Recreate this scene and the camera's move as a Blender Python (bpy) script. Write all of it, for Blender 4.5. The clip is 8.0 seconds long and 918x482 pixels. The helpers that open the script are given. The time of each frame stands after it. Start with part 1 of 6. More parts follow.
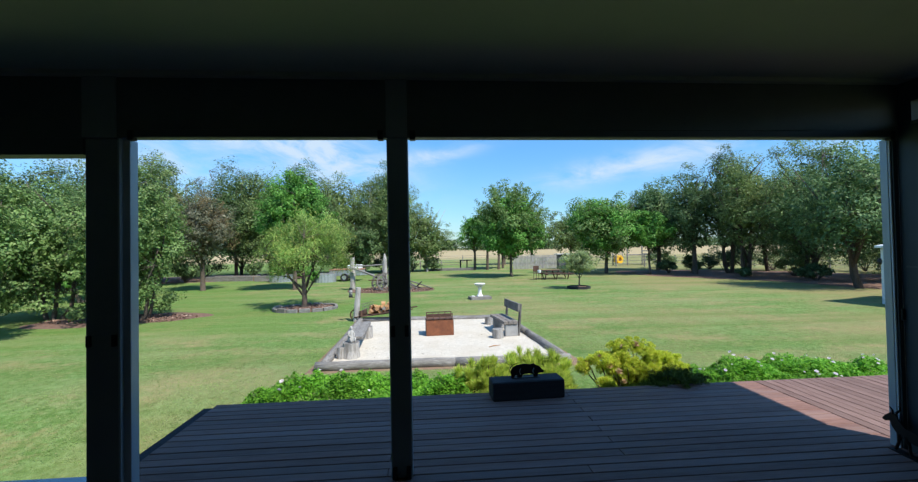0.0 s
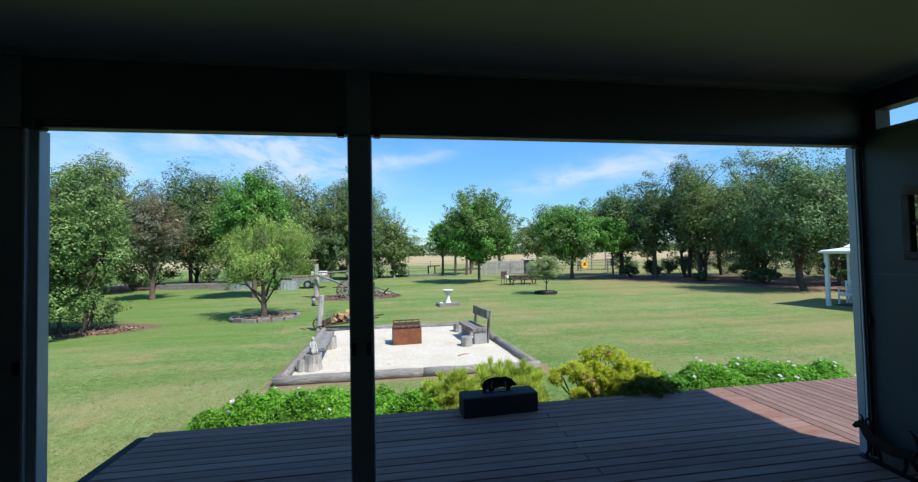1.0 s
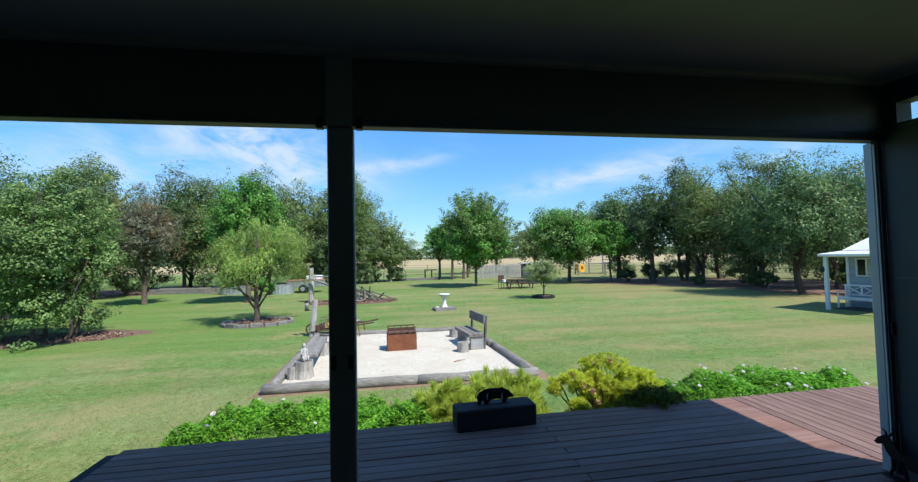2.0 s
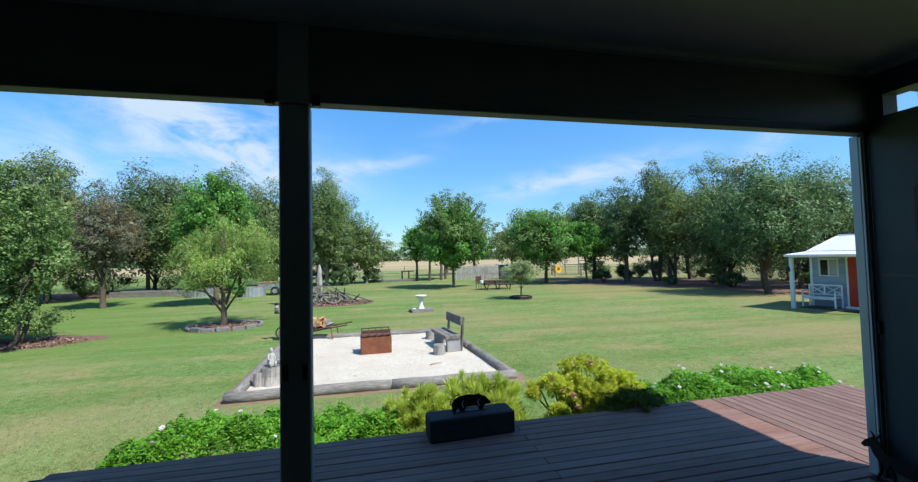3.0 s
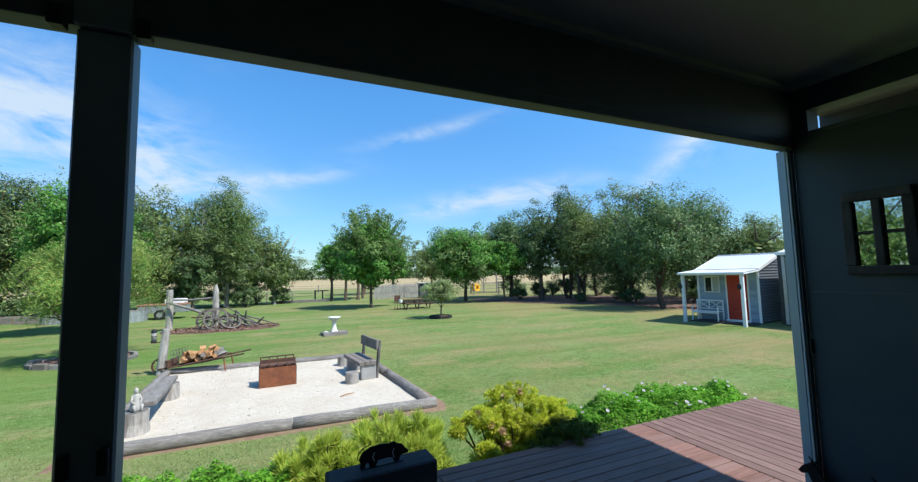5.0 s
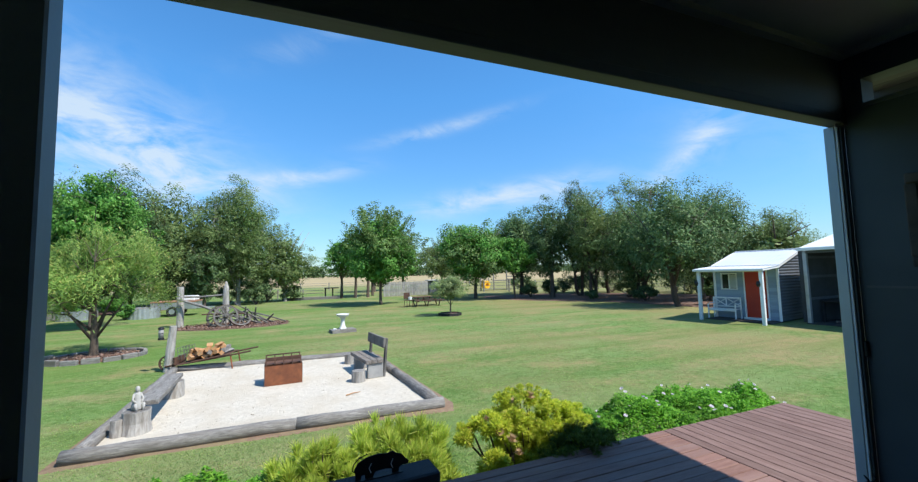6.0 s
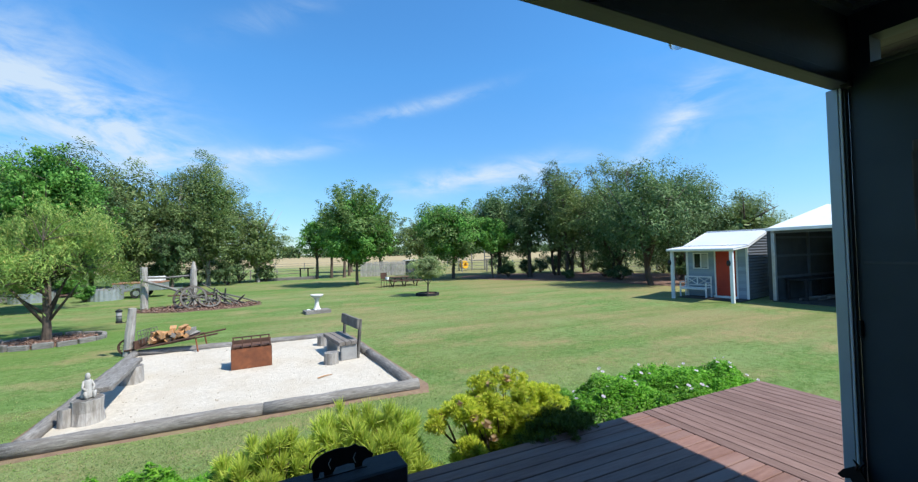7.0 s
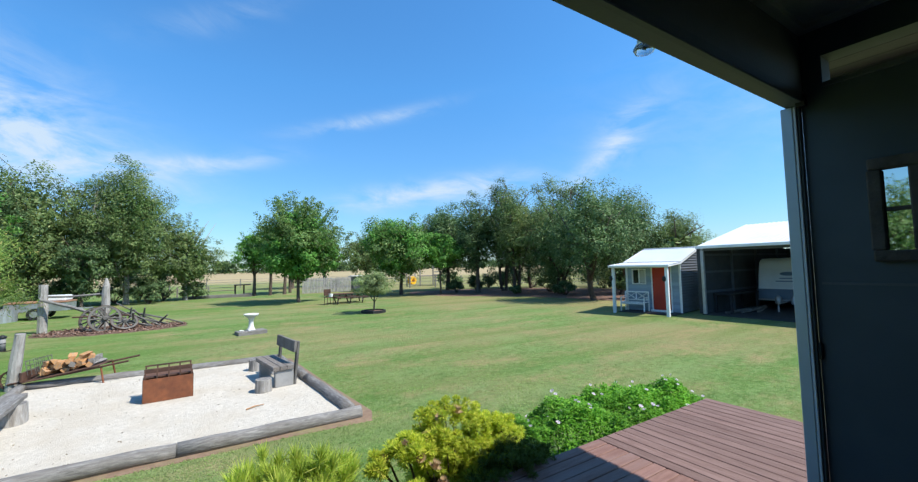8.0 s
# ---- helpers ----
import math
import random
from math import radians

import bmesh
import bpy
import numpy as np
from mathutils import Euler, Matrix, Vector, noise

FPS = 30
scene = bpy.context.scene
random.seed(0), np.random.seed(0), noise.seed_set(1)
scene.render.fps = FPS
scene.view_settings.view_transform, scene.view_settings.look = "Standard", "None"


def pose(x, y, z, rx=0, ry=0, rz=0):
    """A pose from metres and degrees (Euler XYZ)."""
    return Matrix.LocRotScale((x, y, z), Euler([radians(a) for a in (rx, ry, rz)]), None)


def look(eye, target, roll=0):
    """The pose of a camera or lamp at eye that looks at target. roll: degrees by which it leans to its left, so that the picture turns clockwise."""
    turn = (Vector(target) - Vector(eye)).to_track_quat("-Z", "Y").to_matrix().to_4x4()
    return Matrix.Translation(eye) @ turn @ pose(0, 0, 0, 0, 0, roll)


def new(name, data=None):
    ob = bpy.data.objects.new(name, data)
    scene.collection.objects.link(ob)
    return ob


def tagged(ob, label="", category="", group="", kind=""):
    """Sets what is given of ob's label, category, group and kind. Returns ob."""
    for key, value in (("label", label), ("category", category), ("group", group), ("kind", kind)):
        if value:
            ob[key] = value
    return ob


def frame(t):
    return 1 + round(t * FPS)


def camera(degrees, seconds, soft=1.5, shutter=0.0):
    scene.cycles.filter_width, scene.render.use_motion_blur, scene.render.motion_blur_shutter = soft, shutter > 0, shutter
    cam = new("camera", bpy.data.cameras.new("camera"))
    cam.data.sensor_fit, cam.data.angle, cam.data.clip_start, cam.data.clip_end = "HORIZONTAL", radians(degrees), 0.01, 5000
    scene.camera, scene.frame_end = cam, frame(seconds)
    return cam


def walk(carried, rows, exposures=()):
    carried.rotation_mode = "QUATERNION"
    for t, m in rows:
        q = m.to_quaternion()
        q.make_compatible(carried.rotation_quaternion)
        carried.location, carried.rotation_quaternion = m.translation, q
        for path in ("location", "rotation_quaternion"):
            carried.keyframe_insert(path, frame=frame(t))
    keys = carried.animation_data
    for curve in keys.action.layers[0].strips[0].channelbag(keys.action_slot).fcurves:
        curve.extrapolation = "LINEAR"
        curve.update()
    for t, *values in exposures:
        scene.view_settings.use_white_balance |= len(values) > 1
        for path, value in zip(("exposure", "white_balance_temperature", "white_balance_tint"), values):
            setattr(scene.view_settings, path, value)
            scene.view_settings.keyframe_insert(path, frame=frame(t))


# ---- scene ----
cam = camera(97.4, 8.0, soft=1.28)
PATH = [
    (0, (-3.199, -2.622, 2.354), (-3.058, -0.627, 2.39), -1.1),
    (0.5, (-3.201, -2.509, 2.371), (-2.945, -0.527, 2.428), -1.1),
    (1, (-3.19, -2.41, 2.371), (-2.89, -0.433, 2.431), -1.2),
    (2.5, (-3.089, -2.108, 2.353), (-2.757, -0.137, 2.438), -1.3),
    (3, (-3.059, -1.992, 2.335), (-2.637, -0.038, 2.418), -1.3),
    (3.5, (-3.035, -1.835, 2.338), (-2.455, 0.071, 2.515), -1.2),
    (4, (-3.021, -1.704, 2.351), (-2.305, 0.145, 2.61), -1.1),
    (4.5, (-2.987, -1.599, 2.338), (-2.207, 0.233, 2.527), -1.3),
    (4.7, (-2.960, -1.560, 2.333), (-2.155, 0.265, 2.497), -1.4),
    (5.8, (-2.800, -1.315, 2.302), (-2.043, 0.530, 2.475), -1.4),
    (6, (-2.779, -1.27, 2.299), (-2.027, 0.577, 2.453), -1.4),
    (6.5, (-2.704, -1.165, 2.283), (-1.937, 0.681, 2.362), -1.4),
    (7, (-2.637, -1.047, 2.272), (-1.788, 0.762, 2.326), -1.4),
    (7.5, (-2.567, -0.915, 2.286), (-1.594, 0.828, 2.4), -1.3),
    (8, (-2.513, -0.802, 2.293), (-1.441, 0.881, 2.417), -1.3),
]
EXPOSURE, KELVIN, TINT = 0.38, 6300, 8
walk(cam, [(t, look(e, g, r)) for t, e, g, r in PATH], [(0.0, EXPOSURE, KELVIN, TINT), (8.0, EXPOSURE, KELVIN, TINT)])

# ---- light: clear summer sky with thin cirrus, sun behind and to one side of the house ----
SHADE_X, SHADE_Y = -0.47, 0.52            # metres of shadow for each metre of height
SUN_ELEV = math.atan(1 / math.hypot(SHADE_X, SHADE_Y))
SUN_FROM = Vector((-SHADE_X, -SHADE_Y, 1.0)).normalized()
world = bpy.data.worlds.new("sky")
scene.world = world
world.use_nodes = True
wt = world.node_tree
wt.nodes.clear()


def wnode(kind, **values):
    n = wt.nodes.new(kind)
    for k, v in values.items():
        if k == "operation":
            n.operation = v
        elif k == "blend":
            n.blend_type = v
    return n


def wmath(op, a, b=None):
    n = wnode("ShaderNodeMath", operation=op)
    for i, v in enumerate((a, b)):
        if v is None:
            continue
        if isinstance(v, (int, float)):
            n.inputs[i].default_value = v
        else:
            wt.links.new(v, n.inputs[i])
    return n.outputs[0]


sky = wnode("ShaderNodeTexSky")
sky.sky_type = "NISHITA"
sky.sun_disc = False
sky.sun_elevation = SUN_ELEV
sky.sun_rotation = math.atan2(SUN_FROM.x, SUN_FROM.y)
sky.air_density, sky.dust_density, sky.ozone_density = 1.15, 0.25, 1.6
coord = wnode("ShaderNodeTexCoord")
sep = wnode("ShaderNodeSeparateXYZ")
wt.links.new(coord.outputs["Generated"], sep.inputs[0])
azim = wmath("MULTIPLY", wmath("ARCTAN2", sep.outputs[0], sep.outputs[1]), 57.2958)
elev = wmath("MULTIPLY", wmath("ARCSINE", sep.outputs[2]), 57.2958)


def wisp(az, el, long, wide, tilt, power):
    """A soft patch of cirrus round a bearing and height, in degrees."""
    c, s = math.cos(radians(tilt)), math.sin(radians(tilt))
    da, de = wmath("SUBTRACT", azim, az), wmath("SUBTRACT", elev, el)
    u = wmath("DIVIDE", wmath("ADD", wmath("MULTIPLY", da, c), wmath("MULTIPLY", de, s)), long)
    v = wmath("DIVIDE", wmath("SUBTRACT", wmath("MULTIPLY", de, c), wmath("MULTIPLY", da, s)), wide)
    d = wmath("ADD", wmath("MULTIPLY", u, u), wmath("MULTIPLY", v, v))
    return wmath("MULTIPLY", wmath("POWER", 2.718, wmath("MULTIPLY", d, -1.0)), power)


patches = [(-21, 17, 13, 5.0, -22, 1.0), (-14, 12.5, 11, 2.6, -14, 0.9), (-34, 10, 9, 4, 5, 0.7), (1, 13, 7, 1.1, 12, 0.75),
           (20, 20.0, 9, 0.8, 12.5, 0.62), (26, 10.3, 11, 1.5, 8, 0.9), (36, 11, 8, 1.6, 6, 0.5), (55, 16.3, 5.0, 2.3, 46, 0.72),
           (50, 12, 4, 1.1, 35, 0.7), (1, 29, 8, 1.4, 22, 0.2), (100, 25, 30, 8, 10, 0.7), (-80, 30, 30, 8, 10, 0.7), (180, 40, 40, 12, 0, 0.7)]
cover = wisp(*patches[0])
for p in patches[1:]:
    cover = wmath("ADD", cover, wisp(*p))
cvec = wnode("ShaderNodeCombineXYZ")
wt.links.new(wmath("MULTIPLY", wmath("ADD", azim, wmath("MULTIPLY", elev, -1.0)), 0.065), cvec.inputs[0])
wt.links.new(wmath("MULTIPLY", wmath("ADD", elev, wmath("MULTIPLY", azim, 0.22)), 0.17), cvec.inputs[1])
cn = wnode("ShaderNodeTexNoise")
wt.links.new(cvec.outputs[0], cn.inputs["Vector"])
cn.inputs["Scale"].default_value, cn.inputs["Detail"].default_value = 1.6, 9
cn.inputs["Roughness"].default_value, cn.inputs["Distortion"].default_value = 0.62, 0.45
fibre = wnode("ShaderNodeMapRange")
wt.links.new(cn.outputs[0], fibre.inputs[0])
fibre.inputs[1].default_value, fibre.inputs[2].default_value = 0.36, 0.68
veil = wmath("MINIMUM", wmath("MULTIPLY", cover, wmath("MULTIPLY", fibre.outputs[0], 1.15)), 0.85)
cmix = wnode("ShaderNodeMix")
cmix.data_type = "RGBA"
wt.links.new(veil, cmix.inputs[0])
deep = wnode("ShaderNodeMix")
deep.data_type, deep.blend_type = "RGBA", "MULTIPLY"
deep.inputs[0].default_value = 1.0
wt.links.new(sky.outputs[0], deep.inputs[6])
high = wmath("MINIMUM", wmath("MAXIMUM", wmath("MULTIPLY", elev, 1.0 / 24.0), 0.0), 1.0)
hue = wnode("ShaderNodeMix")
hue.data_type = "RGBA"
wt.links.new(high, hue.inputs[0])
hue.inputs[6].default_value = (0.56, 0.76, 1.02, 1)
hue.inputs[7].default_value = (0.51, 1.02, 1.40, 1)
wt.links.new(hue.outputs[2], deep.inputs[7])
wt.links.new(deep.outputs[2], cmix.inputs[6])
cmix.inputs[7].default_value = (4.6, 5.3, 6.0, 1)
wbg = wnode("ShaderNodeBackground")
wbg.inputs[1].default_value = 0.12
wt.links.new(cmix.outputs[2], wbg.inputs[0])
wout = wnode("ShaderNodeOutputWorld")
wt.links.new(wbg.outputs[0], wout.inputs[0])

sun = new("sun", bpy.data.lights.new("sun", "SUN"))
sun.data.energy, sun.data.angle, sun.data.color = 5.0, radians(0.53), (1.0, 0.95, 0.87)
sun.matrix_world = look(SUN_FROM * 60, (0, 0, 0))


# ---- materials ----
def surface(name, a, b, scale=8.0, rough=0.7, bump=0.15, fine=60.0, metal=0.0, stretch=(1, 1, 1), c=None, patch=1.2, spec=0.4, where="Object", depth=0.01):
    """Two-scale mottled surface: colours a to b, patches towards c, fine relief."""
    m = bpy.data.materials.new(name)
    m.use_nodes = True
    nt = m.node_tree
    bs = nt.nodes["Principled BSDF"]
    tc = nt.nodes.new("ShaderNodeTexCoord")
    mp = nt.nodes.new("ShaderNodeMapping")
    mp.inputs["Scale"].default_value = stretch
    nt.links.new(tc.outputs[where], mp.inputs[0])
    oi = nt.nodes.new("ShaderNodeObjectInfo")
    va = nt.nodes.new("ShaderNodeVectorMath")
    va.operation = "ADD"
    vs = nt.nodes.new("ShaderNodeVectorMath")
    vs.operation = "SCALE"
    vs.inputs[0].default_value = (17.0, 31.0, 23.0)
    nt.links.new(oi.outputs["Random"], vs.inputs[3])
    nt.links.new(mp.outputs[0], va.inputs[0])
    nt.links.new(vs.outputs[0], va.inputs[1])
    n1 = nt.nodes.new("ShaderNodeTexNoise")
    n1.inputs["Scale"].default_value, n1.inputs["Detail"].default_value = scale, 6
    n1.inputs["Roughness"].default_value = 0.62
    n2 = nt.nodes.new("ShaderNodeTexNoise")
    n2.inputs["Scale"].default_value, n2.inputs["Detail"].default_value = fine, 4
    n3 = nt.nodes.new("ShaderNodeTexNoise")
    n3.inputs["Scale"].default_value, n3.inputs["Detail"].default_value = patch, 3
    for n in (n1, n2, n3):
        nt.links.new(va.outputs[0], n.inputs["Vector"])
    r1 = nt.nodes.new("ShaderNodeMapRange")
    r1.inputs[1].default_value, r1.inputs[2].default_value = 0.3, 0.7
    nt.links.new(n1.outputs[0], r1.inputs[0])
    mx = nt.nodes.new("ShaderNodeMix")
    mx.data_type = "RGBA"
    mx.inputs[6].default_value, mx.inputs[7].default_value = (*a, 1), (*b, 1)
    nt.links.new(r1.outputs[0], mx.inputs[0])
    col = mx.outputs[2]
    r3 = nt.nodes.new("ShaderNodeMapRange")
    r3.inputs[1].default_value, r3.inputs[2].default_value, r3.inputs[4].default_value = 0.46, 0.68, 0.8
    nt.links.new(n3.outputs[0], r3.inputs[0])
    mc = nt.nodes.new("ShaderNodeMix")
    mc.data_type = "RGBA"
    nt.links.new(r3.outputs[0], mc.inputs[0])
    nt.links.new(col, mc.inputs[6])
    third = c or tuple(x * 0.8 for x in a)
    mc.inputs[7].default_value = (*third, 1)
    hv = nt.nodes.new("ShaderNodeHueSaturation")
    vr = nt.nodes.new("ShaderNodeMapRange")
    vr.inputs[3].default_value, vr.inputs[4].default_value = 0.84, 1.13
    nt.links.new(oi.outputs["Random"], vr.inputs[0])
    nt.links.new(vr.outputs[0], hv.inputs["Value"])
    nt.links.new(mc.outputs[2], hv.inputs["Color"])
    nt.links.new(hv.outputs[0], bs.inputs["Base Color"])
    rr = nt.nodes.new("ShaderNodeMapRange")
    rr.inputs[3].default_value, rr.inputs[4].default_value = max(0.02, rough - 0.1), min(1.0, rough + 0.1)
    nt.links.new(n1.outputs[0], rr.inputs[0])
    nt.links.new(rr.outputs[0], bs.inputs["Roughness"])
    bs.inputs["Metallic"].default_value = metal
    bs.inputs["Specular IOR Level"].default_value = spec
    if bump:
        ad = nt.nodes.new("ShaderNodeMath")
        ad.operation = "ADD"
        nt.links.new(n1.outputs[0], ad.inputs[0])
        nt.links.new(n2.outputs[0], ad.inputs[1])
        bp = nt.nodes.new("ShaderNodeBump")
        bp.inputs["Strength"].default_value, bp.inputs["Distance"].default_value = bump, depth
        nt.links.new(ad.outputs[0], bp.inputs["Height"])
        nt.links.new(bp.outputs[0], bs.inputs["Normal"])
    return m


def leafy(name, dark, light, tip=None, through_light=0.27, rough=0.55):
    """Foliage: each leaf its own tint, some light passing through."""
    m = bpy.data.materials.new(name)
    m.use_nodes = True
    nt = m.node_tree
    bs = nt.nodes["Principled BSDF"]
    ge = nt.nodes.new("ShaderNodeNewGeometry")
    cr = nt.nodes.new("ShaderNodeValToRGB")
    cr.color_ramp.elements[0].color = (*dark, 1)
    cr.color_ramp.elements[1].color = (*light, 1)
    if tip:
        cr.color_ramp.elements[1].position = 0.86
        e = cr.color_ramp.elements.new(1.0)
        e.color = (*tip, 1)
    nt.links.new(ge.outputs["Random Per Island"], cr.inputs[0])
    tc = nt.nodes.new("ShaderNodeTexCoord")
    nz = nt.nodes.new("ShaderNodeTexNoise")
    nz.inputs["Scale"].default_value = 0.9
    nt.links.new(tc.outputs["Object"], nz.inputs["Vector"])
    vr = nt.nodes.new("ShaderNodeMapRange")
    vr.inputs[1].default_value, vr.inputs[2].default_value = 0.3, 0.7
    vr.inputs[3].default_value, vr.inputs[4].default_value = 0.62, 1.36
    nt.links.new(nz.outputs[0], vr.inputs[0])
    hs = nt.nodes.new("ShaderNodeHueSaturation")
    nt.links.new(cr.outputs[0], hs.inputs["Color"])
    nt.links.new(vr.outputs[0], hs.inputs["Value"])
    nt.links.new(hs.outputs[0], bs.inputs["Base Color"])
    bs.inputs["Roughness"].default_value = rough
    bs.inputs["Specular IOR Level"].default_value = 0.2
    tr = nt.nodes.new("ShaderNodeBsdfTranslucent")
    nt.links.new(hs.outputs[0], tr.inputs[0])
    ms = nt.nodes.new("ShaderNodeMixShader")
    ms.inputs[0].default_value = through_light
    nt.links.new(bs.outputs[0], ms.inputs[1])
    nt.links.new(tr.outputs[0], ms.inputs[2])
    nt.links.new(ms.outputs[0], nt.nodes["Material Output"].inputs[0])
    return m


def plain(name, colour, rough=0.5, metal=0.0, emit=0.0):
    m = bpy.data.materials.new(name)
    m.use_nodes = True
    bs = m.node_tree.nodes["Principled BSDF"]
    bs.inputs["Base Color"].default_value = (*colour, 1)
    bs.inputs["Roughness"].default_value, bs.inputs["Metallic"].default_value = rough, metal
    return m


def lawn_material():
    m = surface("lawn", (0.074, 0.138, 0.028), (0.145, 0.222, 0.060), scale=3.0, rough=0.95, bump=0.9, fine=55, c=(0.26, 0.215, 0.105), patch=0.3, spec=0.1, depth=0.03)
    nt = m.node_tree
    bs = nt.nodes["Principled BSDF"]
    base = bs.inputs["Base Color"].links[0].from_socket
    tc = nt.nodes.new("ShaderNodeTexCoord")
    sp = nt.nodes.new("ShaderNodeSeparateXYZ")
    nt.links.new(tc.outputs["Object"], sp.inputs[0])
    wob = nt.nodes.new("ShaderNodeTexNoise")
    wob.inputs["Scale"].default_value = 0.12
    nt.links.new(tc.outputs["Object"], wob.inputs["Vector"])
    wv = nt.nodes.new("ShaderNodeMath")
    wv.operation = "MULTIPLY_ADD"
    wv.inputs[1].default_value = 14.0
    nt.links.new(wob.outputs[0], wv.inputs[0])
    nt.links.new(sp.outputs[1], wv.inputs[2])
    far = nt.nodes.new("ShaderNodeMapRange")
    far.inputs[1].default_value, far.inputs[2].default_value = 82, 104
    nt.links.new(wv.outputs[0], far.inputs[0])
    straw = nt.nodes.new("ShaderNodeMix")
    straw.data_type = "RGBA"
    nt.links.new(far.outputs[0], straw.inputs[0])
    # scattered small blades of dry grass
    dry = nt.nodes.new("ShaderNodeTexNoise")
    dry.inputs["Scale"].default_value, dry.inputs["Detail"].default_value, dry.inputs["Roughness"].default_value = 9, 10, 0.78
    nt.links.new(tc.outputs["Object"], dry.inputs["Vector"])
    dr = nt.nodes.new("ShaderNodeMapRange")
    dr.inputs[1].default_value, dr.inputs[2].default_value, dr.inputs[4].default_value = 0.47, 0.58, 0.75
    nt.links.new(dry.outputs[0], dr.inputs[0])
    dm = nt.nodes.new("ShaderNodeMix")
    dm.data_type = "RGBA"
    nt.links.new(dr.outputs[0], dm.inputs[0])
    nt.links.new(base, dm.inputs[6])
    dm.inputs[7].default_value = (0.195, 0.25, 0.09, 1)
    # worn, dry patches in long drifts, and paler mown streaks
    mp = nt.nodes.new("ShaderNodeMapping")
    mp.inputs["Scale"].default_value, mp.inputs["Rotation"].default_value = (0.34, 0.55, 1), (0, 0, radians(8))
    nt.links.new(tc.outputs["Object"], mp.inputs[0])
    worn = nt.nodes.new("ShaderNodeTexNoise")
    worn.inputs["Scale"].default_value, worn.inputs["Detail"].default_value, worn.inputs["Roughness"].default_value = 1.4, 10, 0.76
    nt.links.new(mp.outputs[0], worn.inputs["Vector"])
    # tufts of darker clover and paler couch between them
    tuft = nt.nodes.new("ShaderNodeTexNoise")
    tuft.inputs["Scale"].default_value, tuft.inputs["Detail"].default_value, tuft.inputs["Roughness"].default_value = 6.5, 10, 0.80
    nt.links.new(tc.outputs["Object"], tuft.inputs["Vector"])
    last = dm.outputs[2]
    for lo, hi, most, tone in ((0.50, 0.60, 0.66, (0.225, 0.32, 0.115)), (0.49, 0.39, 0.60, (0.062, 0.122, 0.026))):
        mr = nt.nodes.new("ShaderNodeMapRange")
        mr.inputs[1].default_value, mr.inputs[2].default_value, mr.inputs[4].default_value = lo, hi, most
        nt.links.new(tuft.outputs[0], mr.inputs[0])
        wm = nt.nodes.new("ShaderNodeMix")
        wm.data_type = "RGBA"
        nt.links.new(mr.outputs[0], wm.inputs[0])
        nt.links.new(last, wm.inputs[6])
        wm.inputs[7].default_value = (*tone, 1)
        last = wm.outputs[2]
    for lo, hi, most, tone in ((0.495, 0.64, 0.74, (0.36, 0.26, 0.135)), (0.48, 0.34, 0.62, (0.20, 0.315, 0.105))):
        mr = nt.nodes.new("ShaderNodeMapRange")
        mr.inputs[1].default_value, mr.inputs[2].default_value, mr.inputs[4].default_value = lo, hi, most
        nt.links.new(worn.outputs[0], mr.inputs[0])
        wm = nt.nodes.new("ShaderNodeMix")
        wm.data_type = "RGBA"
        nt.links.new(mr.outputs[0], wm.inputs[0])
        nt.links.new(last, wm.inputs[6])
        wm.inputs[7].default_value = (*tone, 1)
        last = wm.outputs[2]
    broad = nt.nodes.new("ShaderNodeTexNoise")
    broad.inputs["Scale"].default_value, broad.inputs["Detail"].default_value, broad.inputs["Roughness"].default_value = 0.11, 5, 0.6
    nt.links.new(tc.outputs["Object"], broad.inputs["Vector"])
    drier = nt.nodes.new("ShaderNodeMath")  # the grass grows drier towards the shed
    drier.operation = "MULTIPLY_ADD"
    drier.inputs[1].default_value = 0.009
    nt.links.new(sp.outputs[0], drier.inputs[0])
    nt.links.new(broad.outputs[0], drier.inputs[2])
    rows = nt.nodes.new("ShaderNodeMapping")
    rows.inputs["Scale"].default_value, rows.inputs["Rotation"].default_value = (0.06, 0.85, 1), (0, 0, radians(-38))
    nt.links.new(tc.outputs["Object"], rows.inputs[0])
    swath = nt.nodes.new("ShaderNodeTexNoise")
    swath.inputs["Scale"].default_value, swath.inputs["Detail"].default_value, swath.inputs["Roughness"].default_value = 1.0, 4, 0.55
    nt.links.new(rows.outputs[0], swath.inputs["Vector"])
    for source, lo, hi, most, tone in ((drier, 0.49, 0.66, 0.60, (0.285, 0.225, 0.105)), (drier, 0.49, 0.36, 0.58, (0.120, 0.205, 0.042)), (swath, 0.52, 0.64, 0.42, (0.09, 0.175, 0.034)), (swath, 0.48, 0.36, 0.34, (0.25, 0.27, 0.115))):
        mr = nt.nodes.new("ShaderNodeMapRange")
        mr.inputs[1].default_value, mr.inputs[2].default_value, mr.inputs[4].default_value = lo, hi, most
        nt.links.new(source.outputs[0], mr.inputs[0])
        wm = nt.nodes.new("ShaderNodeMix")
        wm.data_type = "RGBA"
        nt.links.new(mr.outputs[0], wm.inputs[0])
        nt.links.new(last, wm.inputs[6])
        wm.inputs[7].default_value = (*tone, 1)
        last = wm.outputs[2]
    nt.links.new(last, straw.inputs[6])
    straw.inputs[7].default_value = (0.38, 0.30, 0.165, 1)
    nt.links.new(straw.outputs[2], bs.inputs["Base Color"])
    return m


